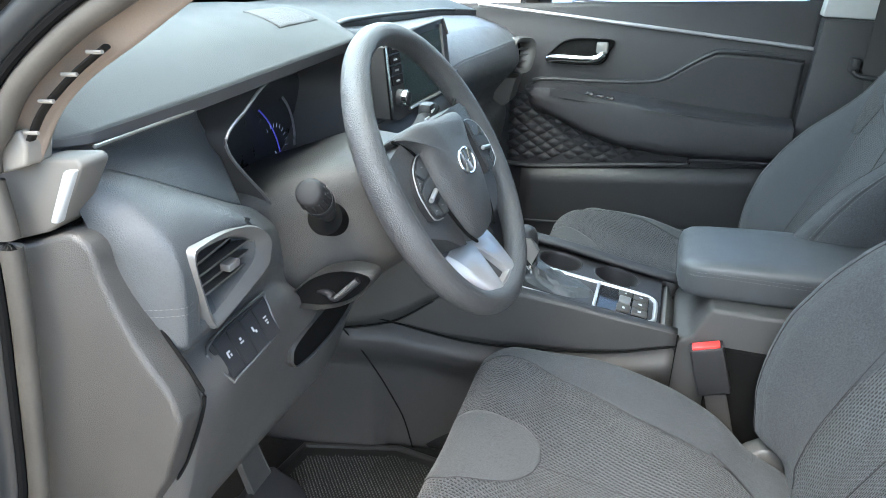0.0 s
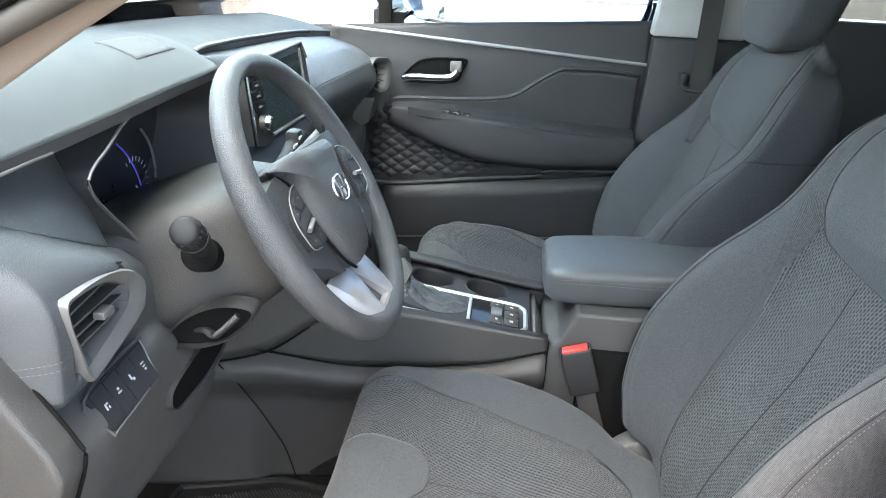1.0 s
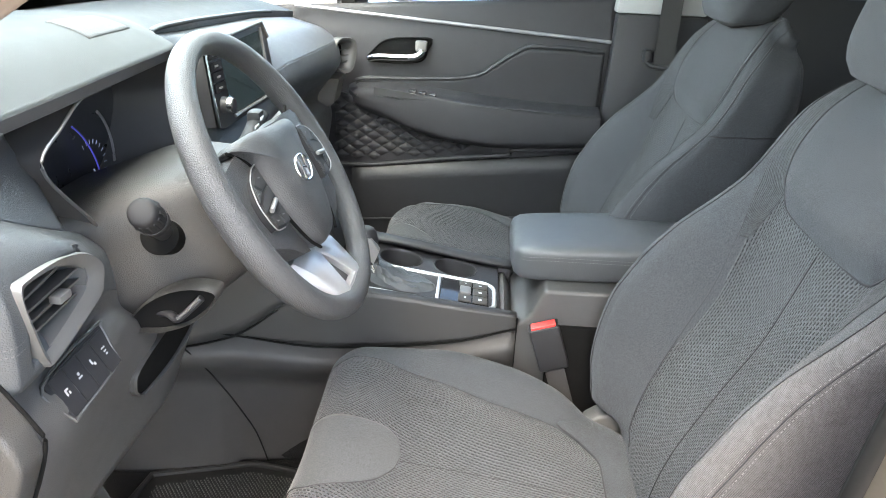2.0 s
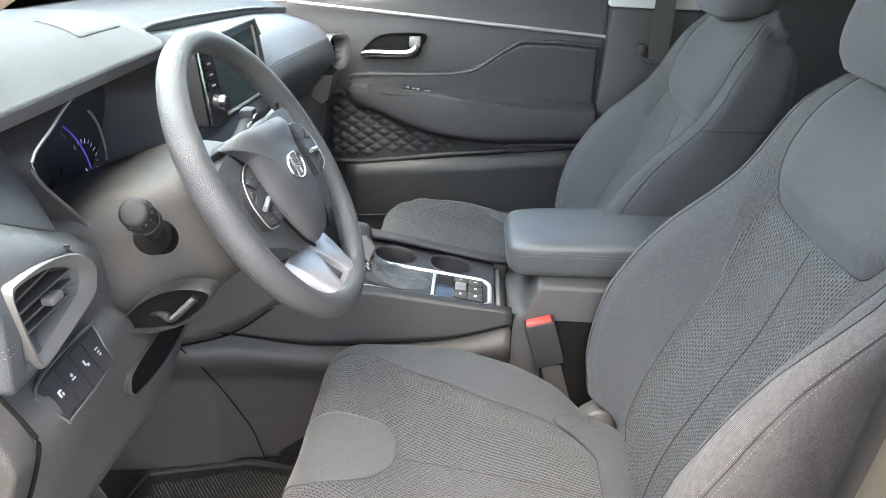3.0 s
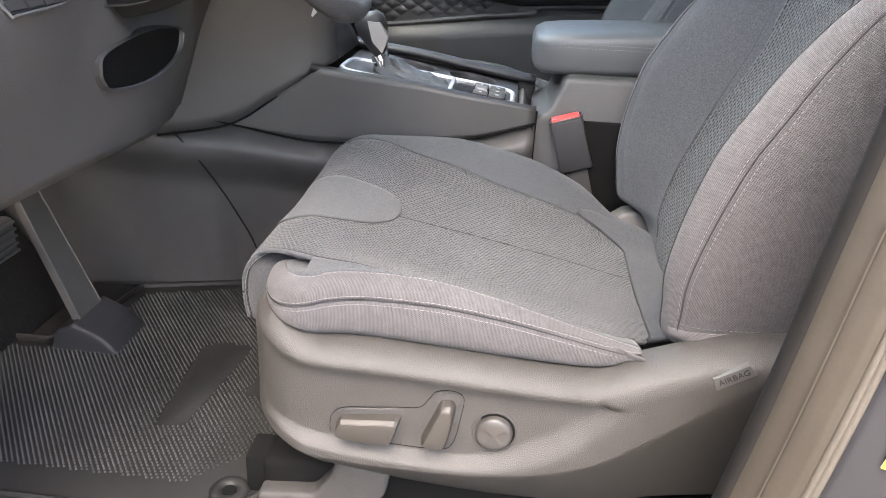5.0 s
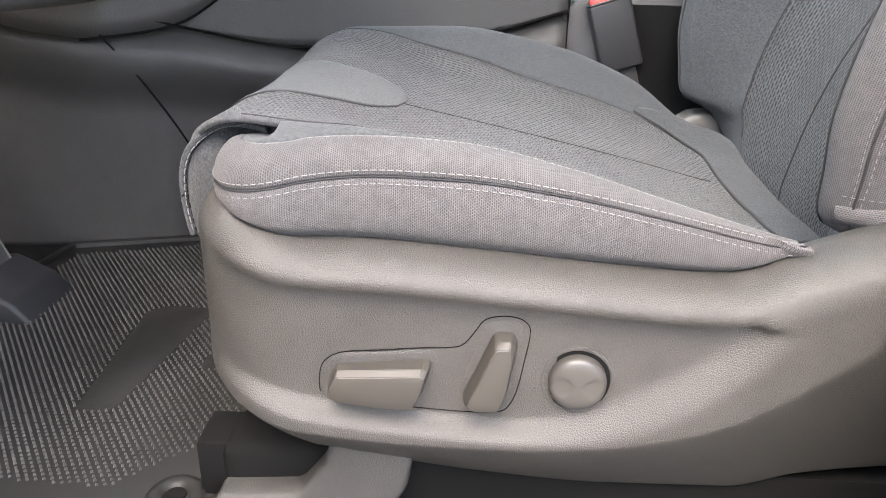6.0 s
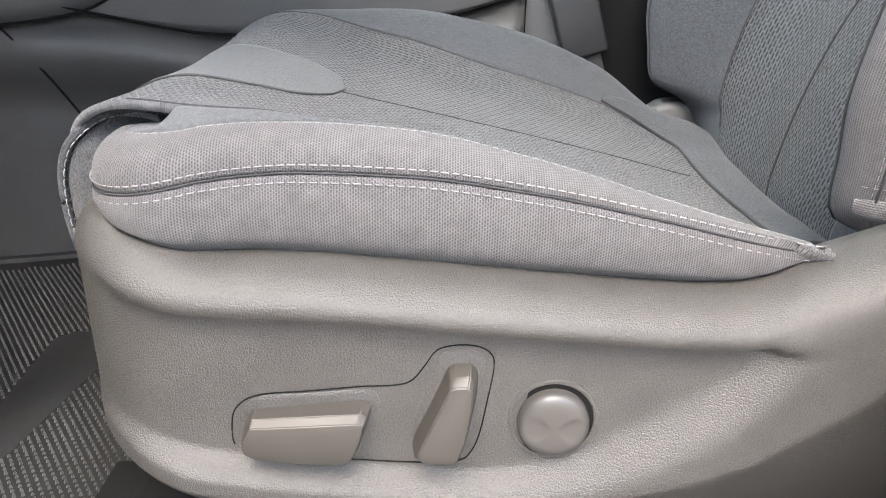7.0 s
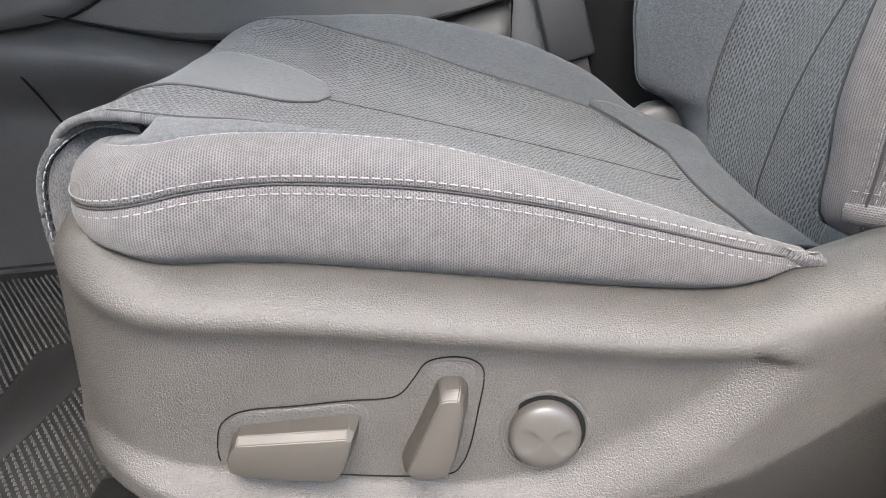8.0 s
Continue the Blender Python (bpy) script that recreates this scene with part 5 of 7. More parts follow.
for s in (-1, 1):
    h_ = 0.022 if s > 0 else 0.008
    sp = [[wp(s * x, b, d) for b, d in ((zt, e + 0.001), (zt, e - h), (zb, e - h - 0.004), (zb, e - 0.004))]
          for x, zt, zb, h, e in ((0.040, 0.058, -0.094, 0.03, h_ - 0.010), (0.070, 0.060, -0.086, 0.03, h_ - 0.005), (0.10, 0.058, -0.066, 0.026, h_ - 0.003), (0.135, 0.050, -0.048, 0.018, 0.5 * h_ - 0.002), (0.172, 0.044, -0.038, 0.006, 0.0))]
    part("side_spoke", fixed(loft(sp), 50), M_WHEEL, wheel, "grey spoke shell round the switches")
    pod = [(0.076, 0.036), (0.092, 0.034), (0.113, 0.024), (0.126, 0.004), (0.127, -0.014), (0.121, -0.034), (0.098, -0.040), (0.073, -0.040)]
    part("switch_pod", loft([[wp(s * x, b, d + h_) for x, b in pod] for d in (-0.022, 0.0008)]), M_DARK, wheel)
    part("switch_pod_rim", tube(spline([wp(s * x, b, 0.0012 + h_) for x, b in pod[:7]], 5), 0.0008, 6, up=tuple(WN)), M_SATIN_EDGE, wheel, "thin satin edge")
    for key in ([(0.079, 0.012), (0.100, 0.009), (0.112, 0.020), (0.094, 0.031), (0.079, 0.032)], [(0.102, 0.008), (0.122, 0.001), (0.115, 0.019)],
                [(0.078, -0.004), (0.122, -0.012), (0.123, -0.002), (0.104, 0.006), (0.078, 0.009)],
                [(0.076, -0.036), (0.095, -0.037), (0.098, -0.022), (0.077, -0.017)], [(0.097, -0.037), (0.117, -0.031), (0.121, -0.017), (0.100, -0.021)]):
        bm = bmesh.new()
        bm.from_mesh(loft([[wp(s * x, b, d + h_) for x, b in key] for d in (-0.004, 0.0030)]))
        bmesh.ops.bevel(bm, geom=bm.edges[:], offset=0.001, segments=2, affect="EDGES", clamp_overlap=True)
        part("button", done(bm), M_KEY, wheel)
    kx = [wp(s * x, b, 0.0040 + h_) for x, b in ((0.086, -0.009), (0.112, -0.014))]
    part("toggle", tube(kx, 0.0030, 10), M_SATIN_EDGE, wheel, "silver toggle")
    for x, b in ((0.088, 0.022), (0.112, 0.009), (0.085, -0.028), (0.107, -0.028)):
        part("symbol", tube([wp(s * x, b, 0.0030 + h_), wp(s * (x + 0.005), b + 0.001, 0.0030 + h_)], 0.0008, 5), M_THREAD, wheel)
    # a lower spoke: a crowned plate with a turned-down outer flank
    leg = []
    for b, i_, o_, d in ((-0.086, 0.024, 0.078, -0.024), (-0.10, 0.002, 0.070, -0.019), (-0.112, 0.001, 0.0665, -0.014), (-0.122, 0.006, 0.063, -0.0095), (-0.140, 0.0135, 0.057, -0.003), (-0.158, 0.0205, 0.051, 0.003), (-0.174, 0.026, 0.047, 0.007)):
        m_ = 0.5 * (i_ + o_)
        leg.append([wp(s * x, b - q, d + e) for x, q, e in ((i_, 0, -0.012), (i_, 0, -0.001), (i_ + 0.003, 0, 0.0015), (m_, 0.002, 0.0032), (o_ - 0.006, 0.004, 0.0022), (o_, 0.006, -0.003), (o_ + 0.004, 0.008, -0.016))])
    part("lower_spoke", fixed(loft(leg), 40), M_SILVER, wheel, "satin silver lower spoke")
part("spoke_joint", fixed(loft([[wp(x, b, d) for x, b in ((-0.032, -0.163), (0.032, -0.163), (0.046, -0.178), (-0.046, -0.178))] for d in (-0.006, 0.0055)]), 30), M_SILVER, wheel)
part("spoke_recess", loft([[wp(x, b, d - 0.25 * (b + 0.12)) for x, b in ((-0.008, -0.118), (0.008, -0.118), (0.03, -0.17), (-0.03, -0.17))] for d in (-0.022, -0.018)]), M_VENT_DARK, wheel)

M_STALK = material("matt_stalk_plastic", (0.016, 0.016, 0.017), 0.62, fine=900, bump=0.1, vary=0.1, spec=0.3)
M_SHROUD = material("column_shroud_plastic", (0.028, 0.027, 0.026), 0.5, pattern="grain", fine=480, bump=0.28, depth=0.0006, vary=0.1)
column = thing("steering_column", (-0.15, 0.0, 0.55), "dark grained steering column shroud with lever and stalks", "steering column")
def shroud(x, zc, hw, hu, hd, e=0.45):
    a = np.linspace(0, 2 * np.pi, 48, endpoint=False)
    return [(x - 0.30 * ((zc + (hu if math.sin(t) > 0 else hd) * np.sign(math.sin(t)) * abs(math.sin(t)) ** e) - zc),
             hw * (1.0 if math.cos(t) < 0 else 0.72) * np.sign(math.cos(t)) * abs(math.cos(t)) ** e, zc + (hu if math.sin(t) > 0 else hd) * np.sign(math.sin(t)) * abs(math.sin(t)) ** e) for t in a]
body = part("shroud", loft([shroud(*r) for r in ((-0.30, 0.56, 0.155, 0.07, 0.09), (-0.22, 0.575, 0.15, 0.085, 0.085), (-0.16, 0.60, 0.13, 0.085, 0.085), (-0.11, 0.62, 0.11, 0.075, 0.085), (-0.075, 0.635, 0.09, 0.06, 0.075), (-0.06, 0.645, 0.07, 0.05, 0.06))]), M_SHROUD, column, "grained charcoal shroud")
part("hub_boot", tube([np.array(WC) - q * np.array(WN) for q in (0.21, 0.19, 0.05, 0.03)], [0.05, 0.06, 0.062, 0.055], 56), M_DARK, column)
stalk = part("light_stalk", tube(spline([(-0.126, -0.10, 0.622), (-0.122, -0.14, 0.643), (-0.114, -0.17, 0.664)], 6), 0.0105, 14), M_DARK, column, "black light stalk")
part("stalk_knob", tube(spline([(-0.116, -0.162, 0.659), (-0.113, -0.175, 0.668), (-0.108, -0.197, 0.682), (-0.104, -0.215, 0.693), (-0.103, -0.222, 0.697)], 5), [0.0105, 0.0125, 0.0145, 0.0155, 0.016, 0.0165, 0.0165, 0.0165, 0.0165, 0.0165, 0.0165, 0.0165, 0.0165, 0.0165, 0.016, 0.0155, 0.0148, 0.014, 0.013, 0.011, 0.006], 20), M_STALK, stalk, "matt black ribbed knob")
kd = np.array([0.010, -0.040, 0.025]) / 0.0482
k1 = np.cross(kd, [0, 0, 1.0])
k1 /= np.linalg.norm(k1)
k2 = np.cross(kd, k1)
for t in np.linspace(0, 2 * np.pi, 14, endpoint=False):
    e = math.cos(t) * k1 + math.sin(t) * k2
    part("knob_rib", tube([np.array([-0.108, -0.197, 0.682]) + e * 0.0163, np.array([-0.1035, -0.215, 0.693]) + e * 0.0150], 0.0014, 6), M_STALK, stalk)
part("knob_band", tube([(-0.1115, -0.182, 0.6725), (-0.110, -0.188, 0.6762)], 0.0172, 20), M_DARK, stalk)
part("wiper_stalk", tube([(-0.11, 0.07, 0.66), (-0.10, 0.12, 0.68), (-0.10, 0.18, 0.70)], [0.009, 0.012, 0.013], 14, flat=0.7), M_STALK, column, "black wiper stalk")

# ---- centre console ----
M_BOX = material("console_box_plastic", (0.04, 0.0395, 0.039), 0.5, pattern="grain", fine=520, bump=0.25, depth=0.0006, vary=0.1)
console = thing("centre_console", (0.15, 0.37, 0.0), "charcoal centre console with gear lever, cup holders and armrest", "console")
CX = [-0.30, -0.18, -0.03, 0.10, 0.20, 0.30, 0.33]
Cyl = [0.20, 0.23, 0.25, 0.255, 0.262, 0.268, 0.268]
Czt = [0.50, 0.42, 0.392, 0.378, 0.362, 0.348, 0.345]
xs = np.linspace(-0.30, 0.305, 40)
yl, zt = hermite(xs, CX, Cyl), hermite(xs, CX, Czt)
ms = hermite(xs, CX, [0.33, 0.30, 0.276, 0.285, 0.297, 0.325, 0.335])
lo_x = hermite(xs, [-0.42, -0.33, -0.26, -0.18, -0.11, -0.05, 0.0, 0.06, 0.31], [0.33, 0.297, 0.287, 0.302, 0.345, 0.385, 0.42, 0.6, 0.6])
sec = lambda f: np.array([f(i) for i in range(len(xs))])
part("side_panel", shell(sec(lambda i: [(xs[i], yl[i] - 0.004, ms[i] + s * (max(min(zt[i], lo_x[i]) - ms[i], 0.0)) ) for s in np.linspace(0, 1, 12)]), 0.006), M_BOX, console, "smooth dark side panel")
xl = np.linspace(-0.62, 0.305, 60)
ll, lm = hermite(xl, [-0.62, -0.30, -0.18, -0.03, 0.10, 0.20, 0.31], [0.17, 0.20, 0.225, 0.25, 0.255, 0.262, 0.268]), hermite(xl, [-0.62, -0.30, -0.18, -0.03, 0.10, 0.20, 0.31], [0.42, 0.31, 0.298, 0.276, 0.285, 0.297, 0.33])
part("lower_side", shell(np.array([[(xl[i], ll[i] + 0.016 - 0.030 * float(smooth01(0.62, 0.86, s)) * float(smooth01(1.02, 0.88, s)) + 0.02 * (1 - s) * (xl[i] > -0.2), s * (lm[i] - 0.002)) for s in np.linspace(0, 1, 40)] for i in range(len(xl))]), 0.006), M_LOW, console, "grained charcoal lower side with a rounded ledge")
part("near_rail", shell(sec(lambda i: [(xs[i], yl[i] - 0.004 + 0.03 * s, zt[i] + 0.006 * math.sin(s * 3.1) - 0.006 * s) for s in np.linspace(0, 1, 8)])[16:], 0.01), M_DARK, console)
yr = hermite(xs, CX, [0.53, 0.51, 0.495, 0.485, 0.48, 0.478, 0.478])
part("far_rail", shell(sec(lambda i: [(xs[i], yr[i] - 0.03 + 0.034 * s, zt[i] + 0.012 + 0.006 * math.sin(s * 3.1)) for s in np.linspace(0, 1, 8)]), 0.01), M_DARK, console)
part("far_side", shell(sec(lambda i: [(xs[i], yr[i] + 0.004, s * (zt[i] + 0.01)) for s in np.linspace(0, 1, 10)]), 0.006, flip=True), M_LOW, console)


def armrest_ring(x, y0, y1, z0, z1):
    a = np.linspace(0, 2 * np.pi, 48, endpoint=False)
    e = 0.35
    return [(x, (y0 + y1) / 2 + (y1 - y0) / 2 * np.sign(math.cos(t)) * abs(math.cos(t)) ** e, (z0 + z1) / 2 + (z1 - z0) / 2 * np.sign(math.sin(t)) * abs(math.sin(t)) ** e) for t in a]
part("armrest", loft([armrest_ring(*r) for r in ((0.292, 0.345, 0.48, 0.41, 0.44), (0.297, 0.325, 0.49, 0.40, 0.452), (0.31, 0.312, 0.497, 0.393, 0.459), (0.34, 0.306, 0.50, 0.392, 0.463), (0.42, 0.303, 0.503, 0.395, 0.468), (0.52, 0.303, 0.503, 0.40, 0.472), (0.62, 0.303, 0.503, 0.402, 0.474), (0.64, 0.31, 0.497, 0.408, 0.468))]), M_PAD, console, "padded vinyl armrest lid")
part("armrest_box", prism([(0.30, 0.0), (0.30, 0.33), (0.325, 0.345), (0.35, 0.40), (0.66, 0.40), (0.66, 0.0)], "y", 0.27, 0.48, 0.008, 3), M_BOX, console, "grained charcoal box")

# ---- passenger door ----
pdoor = thing("passenger_door", (0.1, 1.12, 0.1), "closed charcoal passenger door panel with armrest and silver handle", "car door")
DZ = [0.02, 0.18, 0.34, 0.45, 0.56, 0.62, 0.69, 0.74, 0.81]
DYY = [1.10, 1.10, 1.095, 1.10, 1.105, 1.105, 1.11, 1.12, 1.135]
X, Zd = np.meshgrid(np.linspace(-0.5, 0.555, 60), np.linspace(0.02, 0.762, 60), indexing="ij")
Zd = Zd + 0.065 * (X + 0.27) * smooth01(0.3, 0.79, Zd)
part("panel", shell(np.stack([X, hermite(Zd, DZ, DYY), Zd], -1), 0.02), M_DOOR, pdoor, "charcoal soft plastic panel")
arm = []
for x, y0, z0, z1 in ((-0.13, 1.09, 0.535, 0.56), (-0.10, 1.05, 0.52, 0.572), (-0.03, 1.03, 0.50, 0.575), (0.05, 1.02, 0.468, 0.572), (0.14, 1.018, 0.446, 0.562), (0.25, 1.018, 0.436, 0.55), (0.38, 1.02, 0.440, 0.542), (0.53, 1.025, 0.450, 0.536)):
    arm.append([(x, 1.11, z0 - 0.02), (x, (1.11 + y0) / 2, z0 - 0.01), (x, y0 + 0.01, z0 + 0.005), (x, y0, z0 + 0.025), (x, y0, z1 - 0.02), (x, y0 + 0.008, z1 - 0.005), (x, (1.11 + y0) / 2, z1 + 0.002), (x, 1.11, z1 + 0.01)])
part("door_armrest", loft([spline(r, 4) for r in arm]), M_DOOR, pdoor, "padded charcoal armrest")
part("silver_strip", tube([(x, 1.103, 0.762 - 0.053 * (x + 0.27) / 0.8) for x in np.linspace(-0.27, 0.545, 20)], 0.0045, 8), M_STRIP, pdoor, "thin silver trim strip")
win = thing("passenger_window", (0.1, 1.15, 0.8), "clear closed side window with dark frame", "car window", kind="structure")
pane = part("pane", shell(np.stack(np.meshgrid(np.linspace(-0.12, 0.56, 6), np.linspace(0.76, 1.25, 6), indexing="ij"), 2)[..., [0, 0, 1]] * [1, 0, 1] + np.array([0, 1.15, 0]), 0.004, flip=True), M_GLASS, win)
pane.visible_shadow = False
part("divider", box(-0.155, -0.12, 1.135, 1.16, 0.74, 1.25, 0.004), M_SEAL, win)
bp = thing("passenger_b_pillar", (0.66, 1.12, 0.1), "dark pillar trim with pale grey upper part", "car pillar", kind="structure")
part("lower_trim", prism([(0.50, 0.0), (0.50, 0.2), (0.535, 0.5), (0.55, 0.78), (0.77, 0.78), (0.80, 0.4), (0.80, 0.0)], "y", 1.075, 1.16, 0.006), M_DOOR, bp)
part("upper_trim", prism([(0.545, 0.782), (0.60, 1.25), (0.78, 1.25), (0.77, 0.782)], "y", 1.085, 1.14, 0.006), M_GREYTRIM, bp, "pale grey plastic")
rdoor = thing("rear_door", (1.2, 1.14, 0.1), "dark closed rear door panel", "car door")
part("panel", box(0.76, 2.1, 1.10, 1.15, 0.02, 0.84, 0.01), M_DARK, rdoor)
# dark tint is added to keep daylight out of the rear cabin
M_TINT = glass("light_blocking_rear_glass", (0.16, 0.18, 0.18))
for y, x0, z0 in ((1.135, 0.785, 0.845), (-0.455, 0.82, 0.80)):
    rear_window = thing("rear_side_window", (1.4, y, 1.0), "rear side window with dark tint added to block light", "car window", kind="structure")
    part("pane", box(x0, 2.1, y - 0.003, y + 0.003, z0, 1.27, 0.0), M_TINT, rear_window)
lear = thing("rear_door_panel", (1.2, -0.45, 0.1), "dark closed rear door panel", "car door")
part("panel", box(0.8, 2.1, -0.47, -0.43, 0.02, 0.80, 0.01), M_DARK, lear)



# ---- dashboard details ----
def side_vent(parent, outer, inner, x, tilt, slats):
    """An air outlet: a satin frame, a dark duct behind it and slats across."""
    o = spline([(0, a, b) for a, b in outer], 5, closed=True)
    i = spline([(0, a, b) for a, b in inner], 5, closed=True)
    n = len(o)
    i = i[np.linspace(0, len(i), n, endpoint=False).astype(int)]
    xt = lambda p, d: np.array([(x + d + tilt * (q[1] - outer[0][0]), q[1], q[2]) for q in p])
    vent = part("air_vent", loft([xt(o, -0.012), xt(o, 0.003), xt(0.88 * o + 0.12 * i, 0.007), xt(0.45 * o + 0.55 * i, 0.006), xt(i, 0.0), xt(i, -0.03)], caps=False), M_SATIN, parent, "satin grey framed air outlet")
    part("duct", loft([xt(i, -0.028), xt(i, -0.026)]), M_BLACK, vent)
    for (ya, za), (yb, zb) in slats:
        q = lambda y, z, d, e: (x + d + tilt * (y - outer[0][0]), y, z + e)
        part("slat", loft([[q(ya, za, -0.006, 0.0012), q(ya, za, -0.006, -0.0012), q(ya, za, -0.024, -0.005), q(ya, za, -0.024, -0.003)],
                           [q(yb, zb, -0.006, 0.0012), q(yb, zb, -0.006, -0.0012), q(yb, zb, -0.024, -0.005), q(yb, zb, -0.024, -0.003)]]), M_SLAT, vent)
    return vent


M_SATIN = material("satin_grey_vent_paint", (0.16, 0.157, 0.153), 0.36, metal=0.35, bump=0.03, vary=0.05)
M_SLAT = material("dusty_vent_slat", (0.07, 0.067, 0.063), 0.6, fine=900, bump=0.15, vary=0.2)
M_VENT2 = material("dark_satin_vent", (0.07, 0.07, 0.07), 0.4, metal=0.2, bump=0.03, vary=0.05)
M_PALE = material("pale_bare_trim", (0.10, 0.095, 0.087), 0.6, fine=700, bump=0.1, vary=0.06)

vent = side_vent(dash, [(-0.376, 0.682), (-0.358, 0.689), (-0.304, 0.683), (-0.258, 0.667), (-0.231, 0.645), (-0.232, 0.627), (-0.248, 0.613), (-0.340, 0.600), (-0.354, 0.604), (-0.364, 0.625)],
                 [(-0.368, 0.674), (-0.350, 0.680), (-0.303, 0.672), (-0.270, 0.658), (-0.254, 0.644), (-0.259, 0.631), (-0.279, 0.624), (-0.343, 0.612), (-0.351, 0.616), (-0.358, 0.638)],
                 -0.1405, -0.06, [((-0.366, 0.664), (-0.285, 0.667)), ((-0.363, 0.652), (-0.259, 0.650)), ((-0.359, 0.641), (-0.257, 0.639)), ((-0.356, 0.630), (-0.268, 0.628))])
part("vent_tab", box(-0.150, -0.138, -0.318, -0.299, 0.642, 0.650, 0.002), M_SATIN, vent, "satin slider tab")

M_MARK = material("grey_white_marking", (0.5, 0.5, 0.5), 0.6, vary=0.05)
# switch panel below the outer vent
swp = lambda y, s, d=0.0: np.array([-0.1620 + 0.0235 * s + 0.86 * d, y, 0.571 - 0.0405 * s + 0.5 * d])
outline = [(-0.338, 0.08), (-0.232, -0.02), (-0.228, 0.1), (-0.234, 0.6), (-0.244, 0.92), (-0.322, 1.03), (-0.334, 0.96)]
bank = part("switch_bank", loft([[swp(a, s, d) for a, s in outline] for d in (-0.006, 0.003)]), M_DARK, dash, "dark switch bank with four switches")
rim = spline([swp(a, s, 0.003) for a, s in outline], 5, closed=True)
part("switch_bank_rim", tube(rim, 0.0016, 8, closed=True), M_VENT2, bank, "satin grey rim")
for k in range(4):
    y0, y1 = -0.332 + 0.0245 * k, -0.332 + 0.0245 * (k + 1) - 0.002
    q = [swp(y0, 0.10), swp(y1, 0.08), swp(y1, 0.93), swp(y0, 0.95)]
    sw = part("switch", loft([[p + np.array([0.86, 0, 0.5]) * d for p in q] for d in (0.002, 0.0048)]), M_DARK, bank)
    ym = (y0 + y1) / 2
    for dy, ds, w, h in (((0, 0.46, 0.0055, 0.02), (-0.002, 0.53, 0.002, 0.05), (0.0022, 0.55, 0.0018, 0.03)), ((0, 0.5, 0.006, 0.018), (0, 0.42, 0.003, 0.03)), ((-0.001, 0.45, 0.0022, 0.06), (0.0022, 0.53, 0.0028, 0.03)), ((0, 0.42, 0.006, 0.015), (0, 0.5, 0.0045, 0.015), (0, 0.57, 0.003, 0.02)))[k]:
        q = [swp(ym + dy - w / 2, ds - h), swp(ym + dy + w / 2, ds - h), swp(ym + dy + w / 2, ds + h), swp(ym + dy - w / 2, ds + h)]
        part("symbol", loft([[p + np.array([0.86, 0, 0.5]) * d for p in q] for d in (0.0045, 0.0053)]), M_MARK, sw, "white printed symbol")

# outer end, uncovered by the open door
part("end_plate", prism([(-0.30, 0.745), (-0.256, 0.766), (-0.222, 0.775), (-0.188, 0.779), (-0.183, 0.774), (-0.212, 0.724), (-0.226, 0.714), (-0.252, 0.705), (-0.30, 0.69)], "y", -0.432, -0.40, 0.003, 3), M_PALE, dash, "pale grey end plate")
part("end_rib", prism([(-0.186, 0.772), (-0.198, 0.770), (-0.220, 0.724), (-0.212, 0.724)], "y", -0.437, -0.40, 0.003, 3), M_GREYTRIM, dash, "white ribbed end strip")
cover = [(-0.30, 0.40), (-0.295, 0.69), (-0.25, 0.70), (-0.222, 0.712), (-0.208, 0.716), (-0.196, 0.712), (-0.188, 0.702), (-0.185, 0.685), (-0.180, 0.668), (-0.172, 0.648), (-0.158, 0.618), (-0.13, 0.575), (-0.124, 0.55), (-0.15, 0.48), (-0.18, 0.43), (-0.20, 0.37), (-0.28, 0.36)]
part("fuse_cover", prism(cover, "y", -0.432, -0.395, 0.012, 4), M_COVER, dash, "grained charcoal fuse cover")
part("cover_gap", tube(spline([(a, -0.398, b) for a, b in cover[2:15]], 4), 0.002, 8), M_BLACK, dash)
yv = np.linspace(-0.395, -0.262, 30)
part("silver_blade", tube(np.stack([-0.200 + 0.02 * (yv + 0.3), yv, 0.779 + 0.012 * (yv + 0.3)], 1), np.r_[0.002, np.full(28, 0.0017), 0.0008], 8), M_SATIN, dash, "pale ribbed trim blade under the hood")
ys_ = np.linspace(-0.413, -0.374, 24)
P = dash_grid(7, 9, 12, ys_)
for z0 in (0.640, 0.633):
    row = np.array([[np.interp(-z0, -P[k, :, 2], P[k, :, 0]) + 0.0006, ys_[k], z0] for k in range(24)])
    part("stitch", stitches(row, length=0.003, gap=0.0014, normal=(1, 0, 0), lift=0.0006), M_THREAD, dash, "pale stitching thread")
# speaker grille on the top pad
gy, gu = np.meshgrid(np.linspace(-0.02, 0.085, 16), np.linspace(-0.285, -0.235, 10), indexing="ij")
keys = dash_grid(0, 3, 12, np.linspace(-0.02, 0.085, 16))
gz = np.array([[np.interp(gu[i, j], keys[i, :, 0], keys[i, :, 2]) for j in range(10)] for i in range(16)])
part("speaker_grille", shell(np.stack([gu, gy, gz + 0.0012], -1), 0.003, flip=True), material("perforated_grille", (0.075, 0.08, 0.083), 0.7, pattern="grain", fine=600, bump=0.8, depth=0.002), dash, "fine perforated speaker grille")
gy, gu = np.meshgrid(np.linspace(-0.35, -0.10, 16), np.linspace(-0.46, -0.42, 6), indexing="ij")
keys = dash_grid(0, 3, 12, np.linspace(-0.35, -0.10, 16))
gz = np.array([[np.interp(gu[i, j], keys[i, :, 0], keys[i, :, 2]) for j in range(6)] for i in range(16)])
part("demister_slot", shell(np.stack([gu, gy, gz + 0.002], -1), 0.003, flip=True), M_DARK, dash, "dark demister slot")

